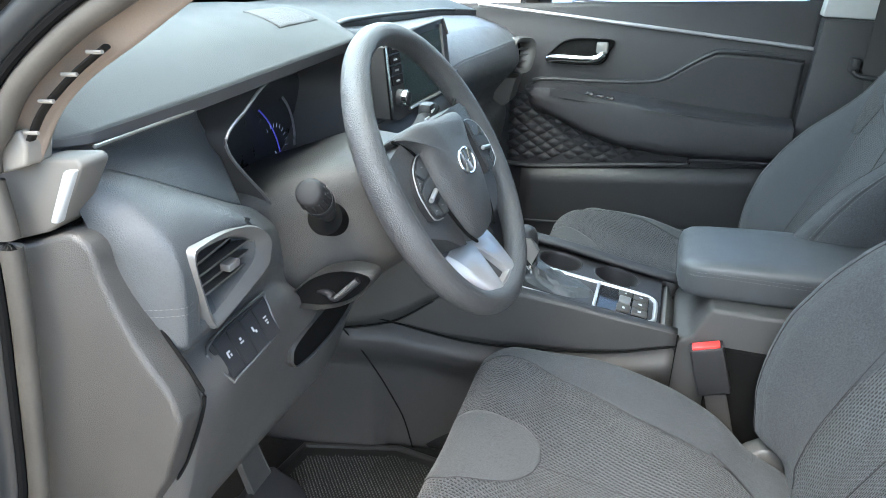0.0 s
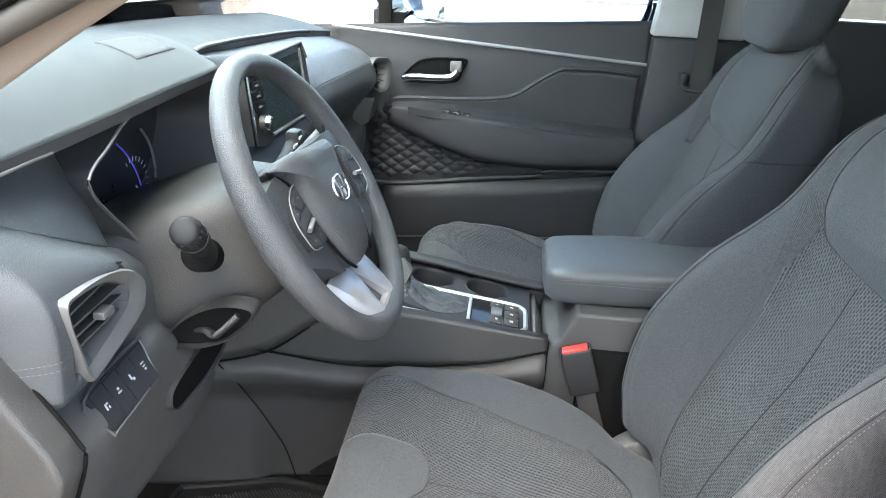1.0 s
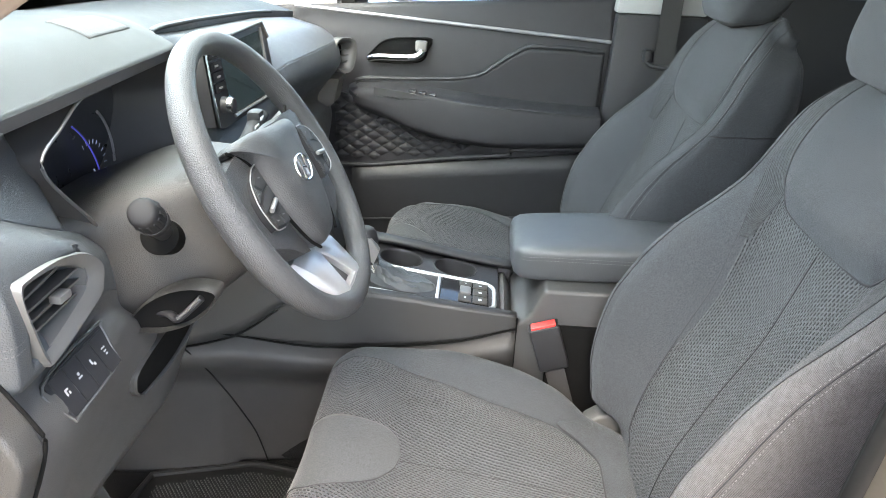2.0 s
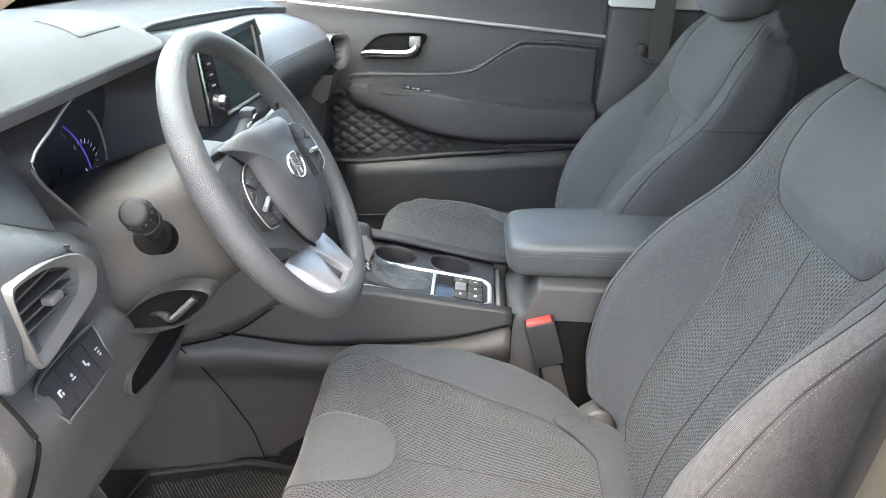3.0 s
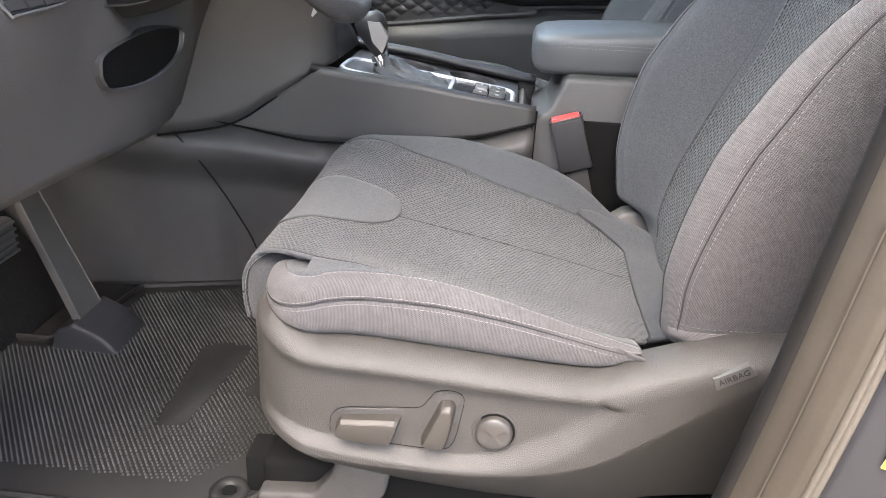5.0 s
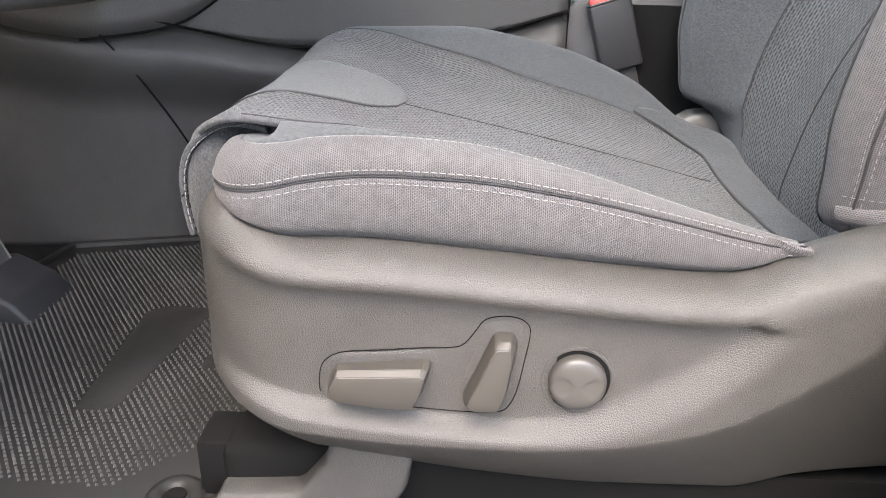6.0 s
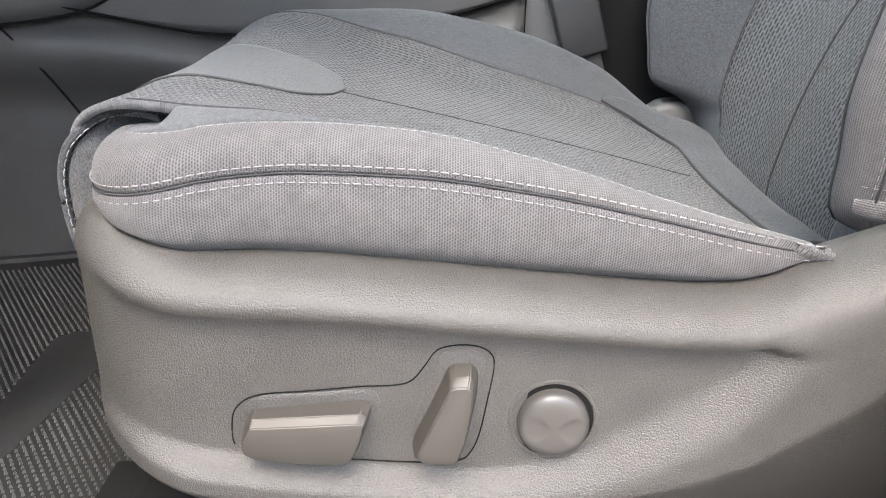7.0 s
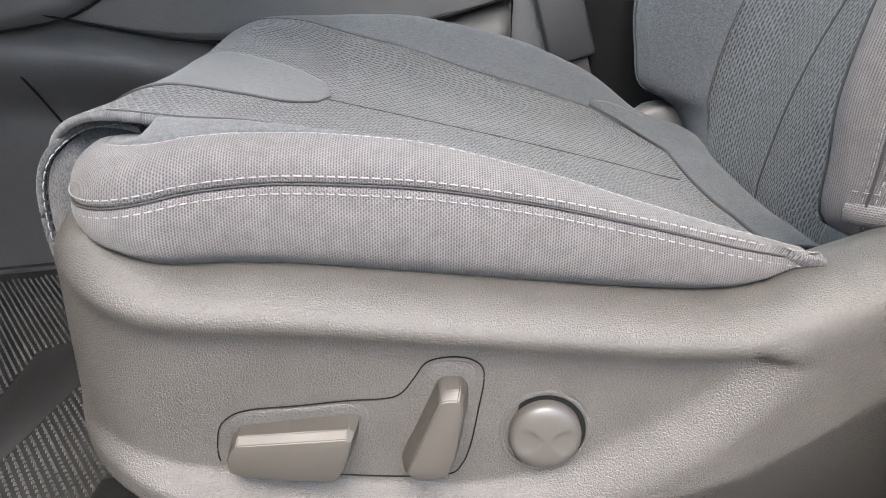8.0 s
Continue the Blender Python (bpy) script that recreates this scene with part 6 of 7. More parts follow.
# centre display standing on the dashboard
screen = thing("centre_display", (-0.20, 0.40, 0.66), "dark touch display with silver edge and round knob", "display")
SP = lambda u, z, d=0.0: np.array([-0.207 + 0.11 * u + 0.15 * (0.72 - z) + d, 0.268 + u, z])
q = [(0.0, 0.652), (0.03, 0.645), (0.235, 0.655), (0.262, 0.67), (0.262, 0.755), (0.25, 0.782), (0.24, 0.788), (0.03, 0.776), (0.008, 0.765)]
part("case", loft([[SP(a, b, d) for a, b in q] for d in (-0.028, 0.0)]), M_DARK, screen, "dark plastic case")
part("edge", tube([SP(a, b, 0.002) for a, b in (q[8], q[0])], 0.004, 8), M_CHROME, screen, "silver edge strip")
part("top_edge", tube([SP(a, b, 0.001) for a, b in ((0.008, 0.768), (0.03, 0.779), (0.245, 0.790), (0.262, 0.76))], 0.0035, 8), M_SATIN, screen)
part("glass", loft([[SP(a, b, d) for a, b in ((0.062, 0.662), (0.222, 0.668), (0.226, 0.775), (0.062, 0.768))] for d in (0.0, 0.002)]), M_SCREEN, screen, "dark glossy screen")
part("glass_rim", tube([SP(a, b, 0.002) for a, b in ((0.066, 0.657), (0.23, 0.663), (0.232, 0.78))], 0.003, 6), M_SATIN, screen)
for s, nm in ((0.034, "knob"), (0.245, "knob")):
    k0, k1 = SP(s, 0.682, 0.0), SP(s, 0.682, 0.02)
    kb = part(nm, tube([k0, k0 * 0.2 + k1 * 0.8, k1], [0.0135, 0.0125, 0.0115], 24), M_DARK, screen, "dark knob with bright rim")
    part("knob_rim", tube([k0 * 0.45 + k1 * 0.55, k0 * 0.1 + k1 * 0.9], [0.0145, 0.0138], 24), M_CHROME, kb)
for k in range(4):
    z0 = 0.703 + 0.017 * k
    part("key", loft([[SP(a, b, d) for a, b in ((0.018, z0), (0.055, z0), (0.055, z0 + 0.014), (0.018, z0 + 0.014))] for d in (0.0, 0.003)]), M_GLOSS, screen)
    part("symbol", loft([[SP(a, b, d) for a, b in ((0.03, z0 + 0.005), (0.042, z0 + 0.005), (0.042, z0 + 0.008), (0.03, z0 + 0.008))] for d in (0.003, 0.0036)]), M_THREAD, screen)
part("silver_bar", tube(spline([(-0.19, 0.25, 0.612), (-0.178, 0.33, 0.607), (-0.165, 0.42, 0.612), (-0.16, 0.55, 0.625)], 6), 0.005, 8), M_SILVER, dash, "silver bar below the display")
part("centre_vent", box(-0.20, -0.163, 0.30, 0.45, 0.565, 0.598, 0.004), M_BLACK, dash)
for k in range(4):
    part("centre_slat", box(-0.19, -0.158, 0.30, 0.45, 0.569 + 0.008 * k, 0.5715 + 0.008 * k, 0.0008), M_SATIN, dash)

# passenger's outer vent and the pale return under it
pv = side_vent(dash, [(0.985, 0.672), (1.0, 0.698), (1.045, 0.692), (1.055, 0.66), (1.04, 0.615), (1.005, 0.612), (0.985, 0.64)],
               [(0.994, 0.67), (1.006, 0.687), (1.038, 0.682), (1.045, 0.658), (1.034, 0.625), (1.01, 0.622), (0.994, 0.642)], -0.150, 0.6,
               [((0.995, 0.67), (1.044, 0.668)), ((0.994, 0.655), (1.045, 0.653)), ((0.997, 0.64), (1.04, 0.638))])
pv.data.materials[0] = M_VENT2
part("pale_return", loft([[(-0.18, y, 0.60), (-0.135, y, 0.602), (-0.15, y, 0.54), (-0.20, y, 0.50)] for y in (0.985, 1.075)]), M_PALE, dash, "pale grey end trim below the vent")

# knee tray with a bright lip, side of the centre stack, lower left hatch
tray = [(-0.172, 0.456), (-0.165, 0.442), (-0.15, 0.433), (-0.10, 0.427), (-0.05, 0.427), (0.0, 0.436), (0.022, 0.447), (0.03, 0.462), (0.02, 0.478), (-0.07, 0.484), (-0.16, 0.474)]
tr = spline([(0, a, b) for a, b in tray], 5, closed=True)
xt = lambda p, d, s=1.0: np.array([(-0.165 + d - 0.10 * (0.45 - q[2]), -0.09 + (q[1] + 0.09) * s, 0.45 + (q[2] - 0.45) * s) for q in p])
part("tray_rim", loft([xt(tr, -0.03), xt(tr, 0.004), xt(tr, 0.006, 0.97), xt(tr, 0.0, 0.93), xt(tr, -0.02, 0.9)], caps=False), M_LOW, dash)
# flat black sheet before the uncut panel, painted as the tray's inner shade
part("tray", loft([xt(tr, 0.001, 0.94), xt(tr, 0.003, 0.94)]), M_BLACK, dash, "flat black sheet for the shade inside the storage tray")
part("tray_lip", tube(xt(tr, 0.006)[10:38], 0.0012, 6), M_VENT2, dash, "thin bright lip")
sx = [-0.42, -0.33, -0.26, -0.18, -0.11, -0.05, -0.02]
lo, hi = [0.33, 0.295, 0.285, 0.30, 0.343, 0.383, 0.40], [0.60, 0.60, 0.60, 0.60, 0.58, 0.53, 0.47]
yy = [0.13, 0.165, 0.195, 0.222, 0.242, 0.262, 0.285]
part("stack_flank", shell(np.array([[(a + 0.02 * s * 0, c + 0.03 * s * (1 - s) - 0.01 * s, l * (1 - s) + h * s) for s in np.linspace(0, 1, 14)]
     for a, l, h, c in zip(np.linspace(-0.42, -0.02, 30), hermite(np.linspace(-0.42, -0.02, 30), sx, lo), hermite(np.linspace(-0.42, -0.02, 30), sx, hi), hermite(np.linspace(-0.42, -0.02, 30), sx, yy))]), 0.01), M_BOX, dash, "charcoal side of the centre stack")
part("stack_fascia", shell(np.array([[(-0.02 - 0.09 * s - 0.08 * s * s, y, 0.40 + 0.2 * s) for y in np.linspace(0.285, 0.47, 8)] for s in np.linspace(0, 1, 10)]), 0.01, flip=True), M_DARK, dash, "dark front of the centre stack")
part("climate_bar", loft([[(-0.052 + 0.0, y, 0.468), (-0.045, y, 0.475), (-0.065, y, 0.505), (-0.075, y, 0.5)] for y in (0.262, 0.47)]), M_SILVER, dash, "silver climate key bar")
for k in range(6):
    y0 = 0.268 + 0.033 * k
    part("climate_key", loft([[(-0.044 - 0.022 * s, y, 0.4755 + 0.033 * s) for y, s in ((y0, 0.0), (y0 + 0.03, 0.0), (y0 + 0.03, 0.8), (y0, 0.8))], [(-0.040 - 0.022 * s, y, 0.478 + 0.033 * s) for y, s in ((y0, 0.0), (y0 + 0.03, 0.0), (y0 + 0.03, 0.8), (y0, 0.8))]]), M_SATIN, dash)
part("stack_seam", tube(spline([(-0.285, 0.186, 0.284), (-0.18, 0.219, 0.300), (-0.11, 0.238, 0.343), (-0.05, 0.258, 0.383)], 6), 0.0018, 6), M_BLACK, dash)

# column: eye-shaped recess with the tilt lever
eye = [(-0.187, 0.506), (-0.161, 0.541), (-0.132, 0.565), (-0.105, 0.575), (-0.08, 0.575), (-0.067, 0.568), (-0.076, 0.55), (-0.10, 0.531), (-0.13, 0.522), (-0.163, 0.518)]
ey = lambda x: -0.134 + 0.16 * np.clip(np.asarray(x) + 0.13, 0, 1) - 0.02
e3 = spline([(a, 0, b) for a, b in eye], 5, closed=True)
on = lambda p, d, s=1.0: np.array([(-0.127 + (q[0] + 0.127) * s, ey(q[0]) + d, 0.545 + (q[2] - 0.545) * s) for q in p])
part("lever_recess_rim", loft([on(e3, 0.03, 1.04), on(e3, 0.003, 1.04), on(e3, 0.0, 1.0), on(e3, 0.012, 0.94)], caps=False), M_SHROUD, column)
# black floor carries the shade of a deeper hollow
part("lever_recess_shade", loft([on(e3, 0.013, 0.95), on(e3, 0.011, 0.95)]), M_BLACK, column, "eye-shaped recess with its shade painted black")
part("tilt_lever", tube(spline([(-0.155, -0.128, 0.533), (-0.125, -0.14, 0.540), (-0.112, -0.146, 0.537), (-0.098, -0.146, 0.549), (-0.083, -0.142, 0.564)], 6), 0.006, 10, flat=0.7), M_DARK, column, "black tilt lever")
part("tilt_lever_edge", tube([(-0.110, -0.151, 0.540), (-0.098, -0.151, 0.552), (-0.084, -0.147, 0.566)], 0.002, 6), M_SATIN, column)
part("stalk_socket", tube([(-0.129, -0.10, 0.617), (-0.125, -0.139, 0.636)], [0.019, 0.021], 24), M_BLACK, column)
part("wiper_end", box(-0.112, -0.092, 0.15, 0.176, 0.682, 0.71, 0.005), M_DARK, column)
for k in range(3):
    part("stalk_mark", box(-0.092, -0.0905, 0.152 - 0.028 * k, 0.17 - 0.028 * k, 0.698 - 0.006 * k, 0.702 - 0.006 * k, 0.0), M_WHITE, column)

# ---- centre console top ----
def plate_z(poly, z, depth, bevel=0.003):
    return prism(poly, "z", z - depth, z, bevel, 3)
tz = lambda x: float(hermite(x, CX, Czt))
slope = Matrix.Rotation(0.135, 4, "Y")
def on_top(me, x, y, z):
    return moved(me, Matrix.Translation((x, y, z)) @ slope)
CUPS = [(-0.035, 0.062), (0.072, 0.062)]
bm = bmesh.new()
loops = [[(-0.14, -0.094), (0.155, -0.094), (0.155, 0.115), (-0.14, 0.115)]] + [[(cx + 0.0405 * math.cos(t), cy + 0.0375 * math.sin(t)) for t in np.linspace(0, 2 * np.pi, 36, endpoint=False)] for cx, cy in CUPS]
for lp in loops:
    vs = [bm.verts.new((a, b, 0.0)) for a, b in lp]
    for a, b in zip(vs, vs[1:] + vs[:1]):
        bm.edges.new((a, b))
bmesh.ops.triangle_fill(bm, use_beauty=True, edges=bm.edges[:])
bmesh.ops.solidify(bm, geom=bm.faces[:], thickness=0.004)
bmesh.ops.recalc_face_normals(bm, faces=bm.faces)
part("top_plate", on_top(done(bm), 0.12, 0.365, 0.366), M_DARK, console, "dark console top with two round openings")
def hoop(x0, x1, y0, y1, r, n=8):
    out = []
    for cx, cy, a0 in ((x1 - r, y1 - r, 0), (x0 + r, y1 - r, 90), (x0 + r, y0 + r, 180), (x1 - r, y0 + r, 270)):
        out += [(cx + r * math.cos(math.radians(a0 + 90 * k / n)), cy + r * math.sin(math.radians(a0 + 90 * k / n))) for k in range(n + 1)]
    return out
rimp = hoop(-0.14, 0.142, -0.092, 0.012, 0.026)
part("shift_plate", on_top(plate_z(hoop(-0.138, 0.14, -0.09, 0.01, 0.025), 0.004, 0.01, 0.001), 0.125, 0.365, 0.366), M_DARK, console)
part("shift_rim", on_top(tube([(a, b, 0.004) for a, b in rimp], 0.0042, 8, closed=True), 0.125, 0.365, 0.366), M_SILVER, console, "bright silver rim round the gear lever plate")
boot = []
for k_, (a, b, h_) in enumerate(((0.064, 0.039, 0.004), (0.060, 0.036, 0.009), (0.050, 0.031, 0.013), (0.040, 0.027, 0.012), (0.030, 0.022, 0.017), (0.021, 0.018, 0.021), (0.015, 0.014, 0.030))):
    boot.append([((a + (0.0035 if k_ else 0.0) * math.sin(5 * t + 1.3 * k_)) * math.cos(t) - 0.03 - 0.006 * k_, (b + (0.003 if k_ else 0.0) * math.sin(4 * t + k_)) * math.sin(t) - 0.04, h_ + (0.0025 * math.sin(7 * t + 2 * k_) if 0 < k_ < 6 else 0.0)) for t in np.linspace(0, 2 * np.pi, 72, endpoint=False)])
lever = thing("gear_lever", (0.05, 0.33, 0.37), "gear lever with silver-faced knob and creased leather boot", "gear lever")
part("boot", on_top(loft(boot), 0.125, 0.365, 0.366), M_PAD, lever, "creased black leather boot")
part("stem", tube([(0.05, 0.325, 0.385), (0.045, 0.325, 0.415)], [0.013, 0.011], 16), M_CHROME, lever)
kn = [[(0.028 + dx + a * math.cos(t) * 0.9, 0.325 + b * math.sin(t), z + 0.25 * a * math.cos(t)) for t in np.linspace(0, 2 * np.pi, 28, endpoint=False)] for dx, a, b, z in
      ((0.018, 0.010, 0.010, 0.403), (0.016, 0.013, 0.013, 0.410), (0.010, 0.019, 0.017, 0.425), (0.004, 0.026, 0.020, 0.443), (-0.001, 0.028, 0.021, 0.457), (-0.003, 0.025, 0.019, 0.466), (-0.004, 0.017, 0.013, 0.472), (-0.004, 0.005, 0.004, 0.474))]
knob = part("knob", loft(kn), M_DARK, lever, "dark knob")
part("knob_face", loft([[(x, y, z) for x, z in ((0.050, 0.413), (0.060, 0.438), (0.046, 0.460), (0.026, 0.462), (0.034, 0.43))] for y in (0.318, 0.3035)]), M_SATIN_EDGE, knob, "satin silver face")
part("knob_collar", tube([(0.045, 0.325, 0.399), (0.042, 0.325, 0.407)], 0.0145, 20), M_CHROME, knob)
part("key_panel", on_top(plate_z([(0.044, -0.084), (0.13, -0.084), (0.13, 0.004), (0.044, 0.004)], 0.0065, 0.004, 0.001), 0.125, 0.365, 0.366), M_GLOSS, console, "gloss black key panel")
part("panel_bar", on_top(box(0.036, 0.042, -0.086, 0.006, 0.003, 0.009, 0.001), 0.125, 0.365, 0.366), M_SILVER, console)
part("brake_switch", on_top(box(0.078, 0.098, -0.052, -0.026, 0.006, 0.012, 0.002), 0.125, 0.365, 0.366), M_SATIN, console, "parking brake switch")
for x0, y0, w, h in ((0.102, -0.052, 0.026, 0.024), (0.102, -0.024, 0.026, 0.022), (0.076, -0.08, 0.024, 0.025), (0.102, -0.08, 0.026, 0.025), (0.076, -0.022, 0.024, 0.02)):
    kb = part("key", on_top(box(x0, x0 + w, y0, y0 + h, 0.0062, 0.0095, 0.0012), 0.125, 0.365, 0.366), M_SHIELD_SMOOTH, console)
    part("symbol", on_top(box(x0 + 0.010, x0 + w - 0.010, y0 + 0.009, y0 + h - 0.0095, 0.0095, 0.0099, 0.0), 0.125, 0.365, 0.366), M_MARK, kb)
for cx, cy in CUPS:
    a = np.linspace(0, 2 * np.pi, 40, endpoint=False)
    cup = part("cup_holder", on_top(loft([[(cx + r * math.cos(t), cy + r * 0.92 * math.sin(t), z) for t in a] for r, z in ((0.0445, 0.0005), (0.0445, 0.003), (0.0425, 0.0048), (0.0405, 0.003), (0.0395, -0.002), (0.037, -0.055))], caps=False), 0.12, 0.365, 0.366), M_DARK, console, "round cup holder")
    part("cup_floor", on_top(loft([[(cx + r * math.cos(t), cy + r * 0.92 * math.sin(t), z) for t in a] for r, z in ((0.0385, -0.055), (0.037, -0.052))]), 0.12, 0.365, 0.366), M_BLACK, cup)
    part("grip_tab", on_top(box(cx + 0.026, cx + 0.038, cy - 0.03, cy - 0.018, -0.012, 0.001, 0.002), 0.12, 0.365, 0.366), M_TRIM, cup)
part("rear_tray", prism([(0.275, 0.29), (0.275, 0.338), (0.285, 0.343), (0.30, 0.312), (0.318, 0.312), (0.33, 0.345), (0.34, 0.345), (0.34, 0.29)], "y", 0.29, 0.46, 0.003), M_TRIM, console, "small open tray")
part("console_seam", tube([(0.306, 0.264, 0.346), (0.306, 0.262, 0.20), (0.306, 0.268, 0.08)], 0.0016, 6), M_BLACK, console)
part("panel_seam", tube(np.stack([xs, yl - 0.008, ms], 1), 0.0018, 6), M_BLACK, console)
part("sweep_seam", tube(spline([(-0.262, 0.192, 0.290), (-0.232, 0.205, 0.245), (-0.198, 0.213, 0.19), (-0.172, 0.219, 0.14), (-0.152, 0.224, 0.095), (-0.135, 0.228, 0.03)], 6), 0.0014, 6), M_BLACK, console)
st = np.concatenate([[(x, 0.3015, 0.443 + 0.006 * (x - 0.34)) for x in np.linspace(0.62, 0.35, 40)], spline([(0.35, 0.3015, 0.443), (0.318, 0.306, 0.44), (0.302, 0.325, 0.437), (0.297, 0.35, 0.437), (0.294, 0.40, 0.437), (0.295, 0.46, 0.437)], 8)])
for dz in (-0.002, 0.004):
    part("stitch", stitches(st + [0, 0, dz], length=0.004, gap=0.002, normal=(-0.5, -0.8, 0.2), lift=0.0006), M_THREAD, console, "pale stitching thread")

# black sheet added to darken the box side that the seat back shadows
part("box_side_shade", box(0.362, 0.66, 0.262, 0.275, 0.02, 0.335, 0.004), M_BLACK, console, "black sheet over the box side for shade beside the seat")

# ---- seat belt buckle ----
buckle = thing("belt_buckle", (0.375, 0.235, 0.2), "black seat belt buckle with red release button beside the seat", "belt buckle")
ax = Vector((0.30, 0.02, -0.94)).normalized()
u = (Vector((1, 0, 0.36)) - ax * ax.dot(Vector((1, 0, 0.36)))).normalized()
w = ax.cross(u)
bm_ = Matrix((u, w, ax)).transposed().to_4x4()
bm_.translation = Vector((0.351, 0.252, 0.341))
part("body", moved(box(-0.026, 0.026, -0.013, 0.013, 0.0, 0.085, 0.004, 3), bm_), M_DARK, buckle, "black plastic body")
part("release_button", moved(box(-0.0215, 0.0215, -0.0095, 0.0095, -0.0045, 0.016, 0.002), bm_), M_RED, buckle, "red release button")
part("slot_rim", moved(tube([(a, b, 0.0) for a, b in hoop(-0.025, 0.025, -0.0125, 0.0125, 0.004)], 0.0016, 6, closed=True), bm_), M_DARK, buckle)
part("strap", moved(box(-0.017, 0.017, -0.004, 0.004, 0.083, 0.20, 0.001), bm_), M_BELT, buckle, "grey webbing strap")
clip = whole("seat_bracket_cover", prism([(0.422, 0.10), (0.420, 0.188), (0.430, 0.207), (0.450, 0.222), (0.470, 0.225), (0.490, 0.216), (0.495, 0.10)], "y", 0.168, 0.208, 0.006, 3), M_TRIM, "grey plastic bracket cover between cushion and backrest", "bracket")

# ---- passenger door details ----
zc = lambda x: hermite(x, [-0.14, -0.079, 0.03, 0.129, 0.181, 0.217, 0.26, 0.301, 0.343, 0.43, 0.53], [0.57, 0.588, 0.592, 0.597, 0.603, 0.613, 0.642, 0.670, 0.690, 0.690, 0.684])
xd = np.linspace(-0.11, 0.53, 70)
part("lower_insert", shell(np.array([[(x, 1.088 + 0.012 * (s > 0.985) + 0.006 * (1 - s), 0.50 + s * (float(zc(x)) - 0.50)) for s in np.linspace(0, 1, 24)] for x in xd]), 0.02), M_DOOR, pdoor, "soft charcoal panel with a swept upper edge")
part("insert_edge", tube([(x, 1.091, float(zc(x))) for x in xd], 0.006, 8), M_DOOR, pdoor)
cupo = spline([(-0.082, 0, 0.633), (-0.06, 0, 0.668), (-0.03, 0, 0.688), (0.02, 0, 0.695), (0.085, 0, 0.694), (0.078, 0, 0.665), (0.062, 0, 0.636), (0.0, 0, 0.628)], 5, closed=True)
cu_ = lambda d, s: np.array([(0.0 + q[0] * s, 1.10 + d, 0.663 + (q[2] - 0.663) * s) for q in cupo])
part("handle_cup", loft([cu_(0.012, 1.0), cu_(0.0, 1.0), cu_(-0.001, 0.95), cu_(0.003, 0.9)]), M_BLACK, pdoor, "dark handle recess")
part("door_handle", tube(spline([(-0.078, 1.088, 0.638), (-0.05, 1.08, 0.646), (0.0, 1.076, 0.647), (0.045, 1.076, 0.651), (0.066, 1.082, 0.665)], 6), [0.006] + [0.0095] * 23 + [0.008], 14), M_CHROME, pdoor, "chrome pull handle")
part("lock_tab", box(0.045, 0.075, 1.079, 1.092, 0.664, 0.691, 0.004), M_SATIN, pdoor, "satin lock tab")
part("switch_plate", loft([[(x, y, z + d) for x, y, z in ((-0.055, 1.034, 0.566), (0.0, 1.022, 0.563), (0.14, 1.02, 0.543), (0.165, 1.028, 0.54), (0.16, 1.05, 0.546), (0.0, 1.063, 0.57))] for d in (-0.01, 0.010)]), M_DARK, pdoor, "dark switch plate")
for k in range(3):
    part("window_switch", box(0.035 + 0.026 * k, 0.055 + 0.026 * k, 1.027, 1.043, 0.560 - 0.0035 * k, 0.5745 - 0.0035 * k, 0.002), M_GLOSS, pdoor)
part("pull_pocket", loft([[(x, y, z + d) for x, y, z in ((0.185, 1.018, 0.535), (0.30, 1.018, 0.526), (0.30, 1.043, 0.529), (0.185, 1.043, 0.538))] for d in (-0.01, 0.012)]), M_DARK, pdoor, "dark pull pocket")
st = np.array([(x, 1.0205, 0.558 - 0.05 * (x + 0.05)) for x in np.linspace(-0.03, 0.5, 80)])
part("armrest_seam", tube(st, 0.0012, 6), M_SEAM, pdoor)
part("pocket_lip", tube(spline([(-0.16, 1.075, 0.356), (-0.079, 1.073, 0.357), (0.03, 1.072, 0.371), (0.15, 1.07, 0.389), (0.295, 1.07, 0.406), (0.325, 1.07, 0.421), (0.50, 1.07, 0.432)], 8), 0.006, 8), M_DOOR, pdoor, "map pocket lip")
part("pocket_front", shell(np.array([[(x, 1.07 + 0.01 * s, (0.345 + 0.118 * (x + 0.12)) * (1 - s) + s * 0.06) for s in np.linspace(0, 1, 8)] for x in np.linspace(-0.12, 0.50, 20)]), 0.01, flip=True), M_DARK, pdoor, "dark map pocket front")
part("lower_line", tube([(-0.10, 1.066, 0.20), (0.2, 1.064, 0.222), (0.49, 1.064, 0.243)], 0.003, 6), M_DOOR, pdoor)
# quilted corner: raised diamonds
ring_ = [(-0.0215, 0.0), (-0.0107, -0.007), (0.0, -0.014), (0.0107, -0.007), (0.0215, 0.0), (0.0107, 0.007), (0.0, 0.014), (-0.0107, 0.007)]
dm = mesh_of([(a, 0, b) for a, b in ring_] + [(a * 0.62, -0.0058, b * 0.62 + 0.0016) for a, b in ring_] + [(-0.002, -0.0075, 0.003)],
             [(i, (i + 1) % 8, 8 + (i + 1) % 8, 8 + i) for i in range(8)] + [(8 + i, 8 + (i + 1) % 8, 16) for i in range(8)])
dm.materials.append(M_DOOR)
quilt = part("quilted_panel", prism([(-0.17, 0.555), (-0.16, 0.345), (0.26, 0.395), (0.26, 0.45), (0.0, 0.50)], "y", 1.088, 1.10, 0.002), M_DOOR, pdoor, "quilted charcoal panel with raised diamonds")
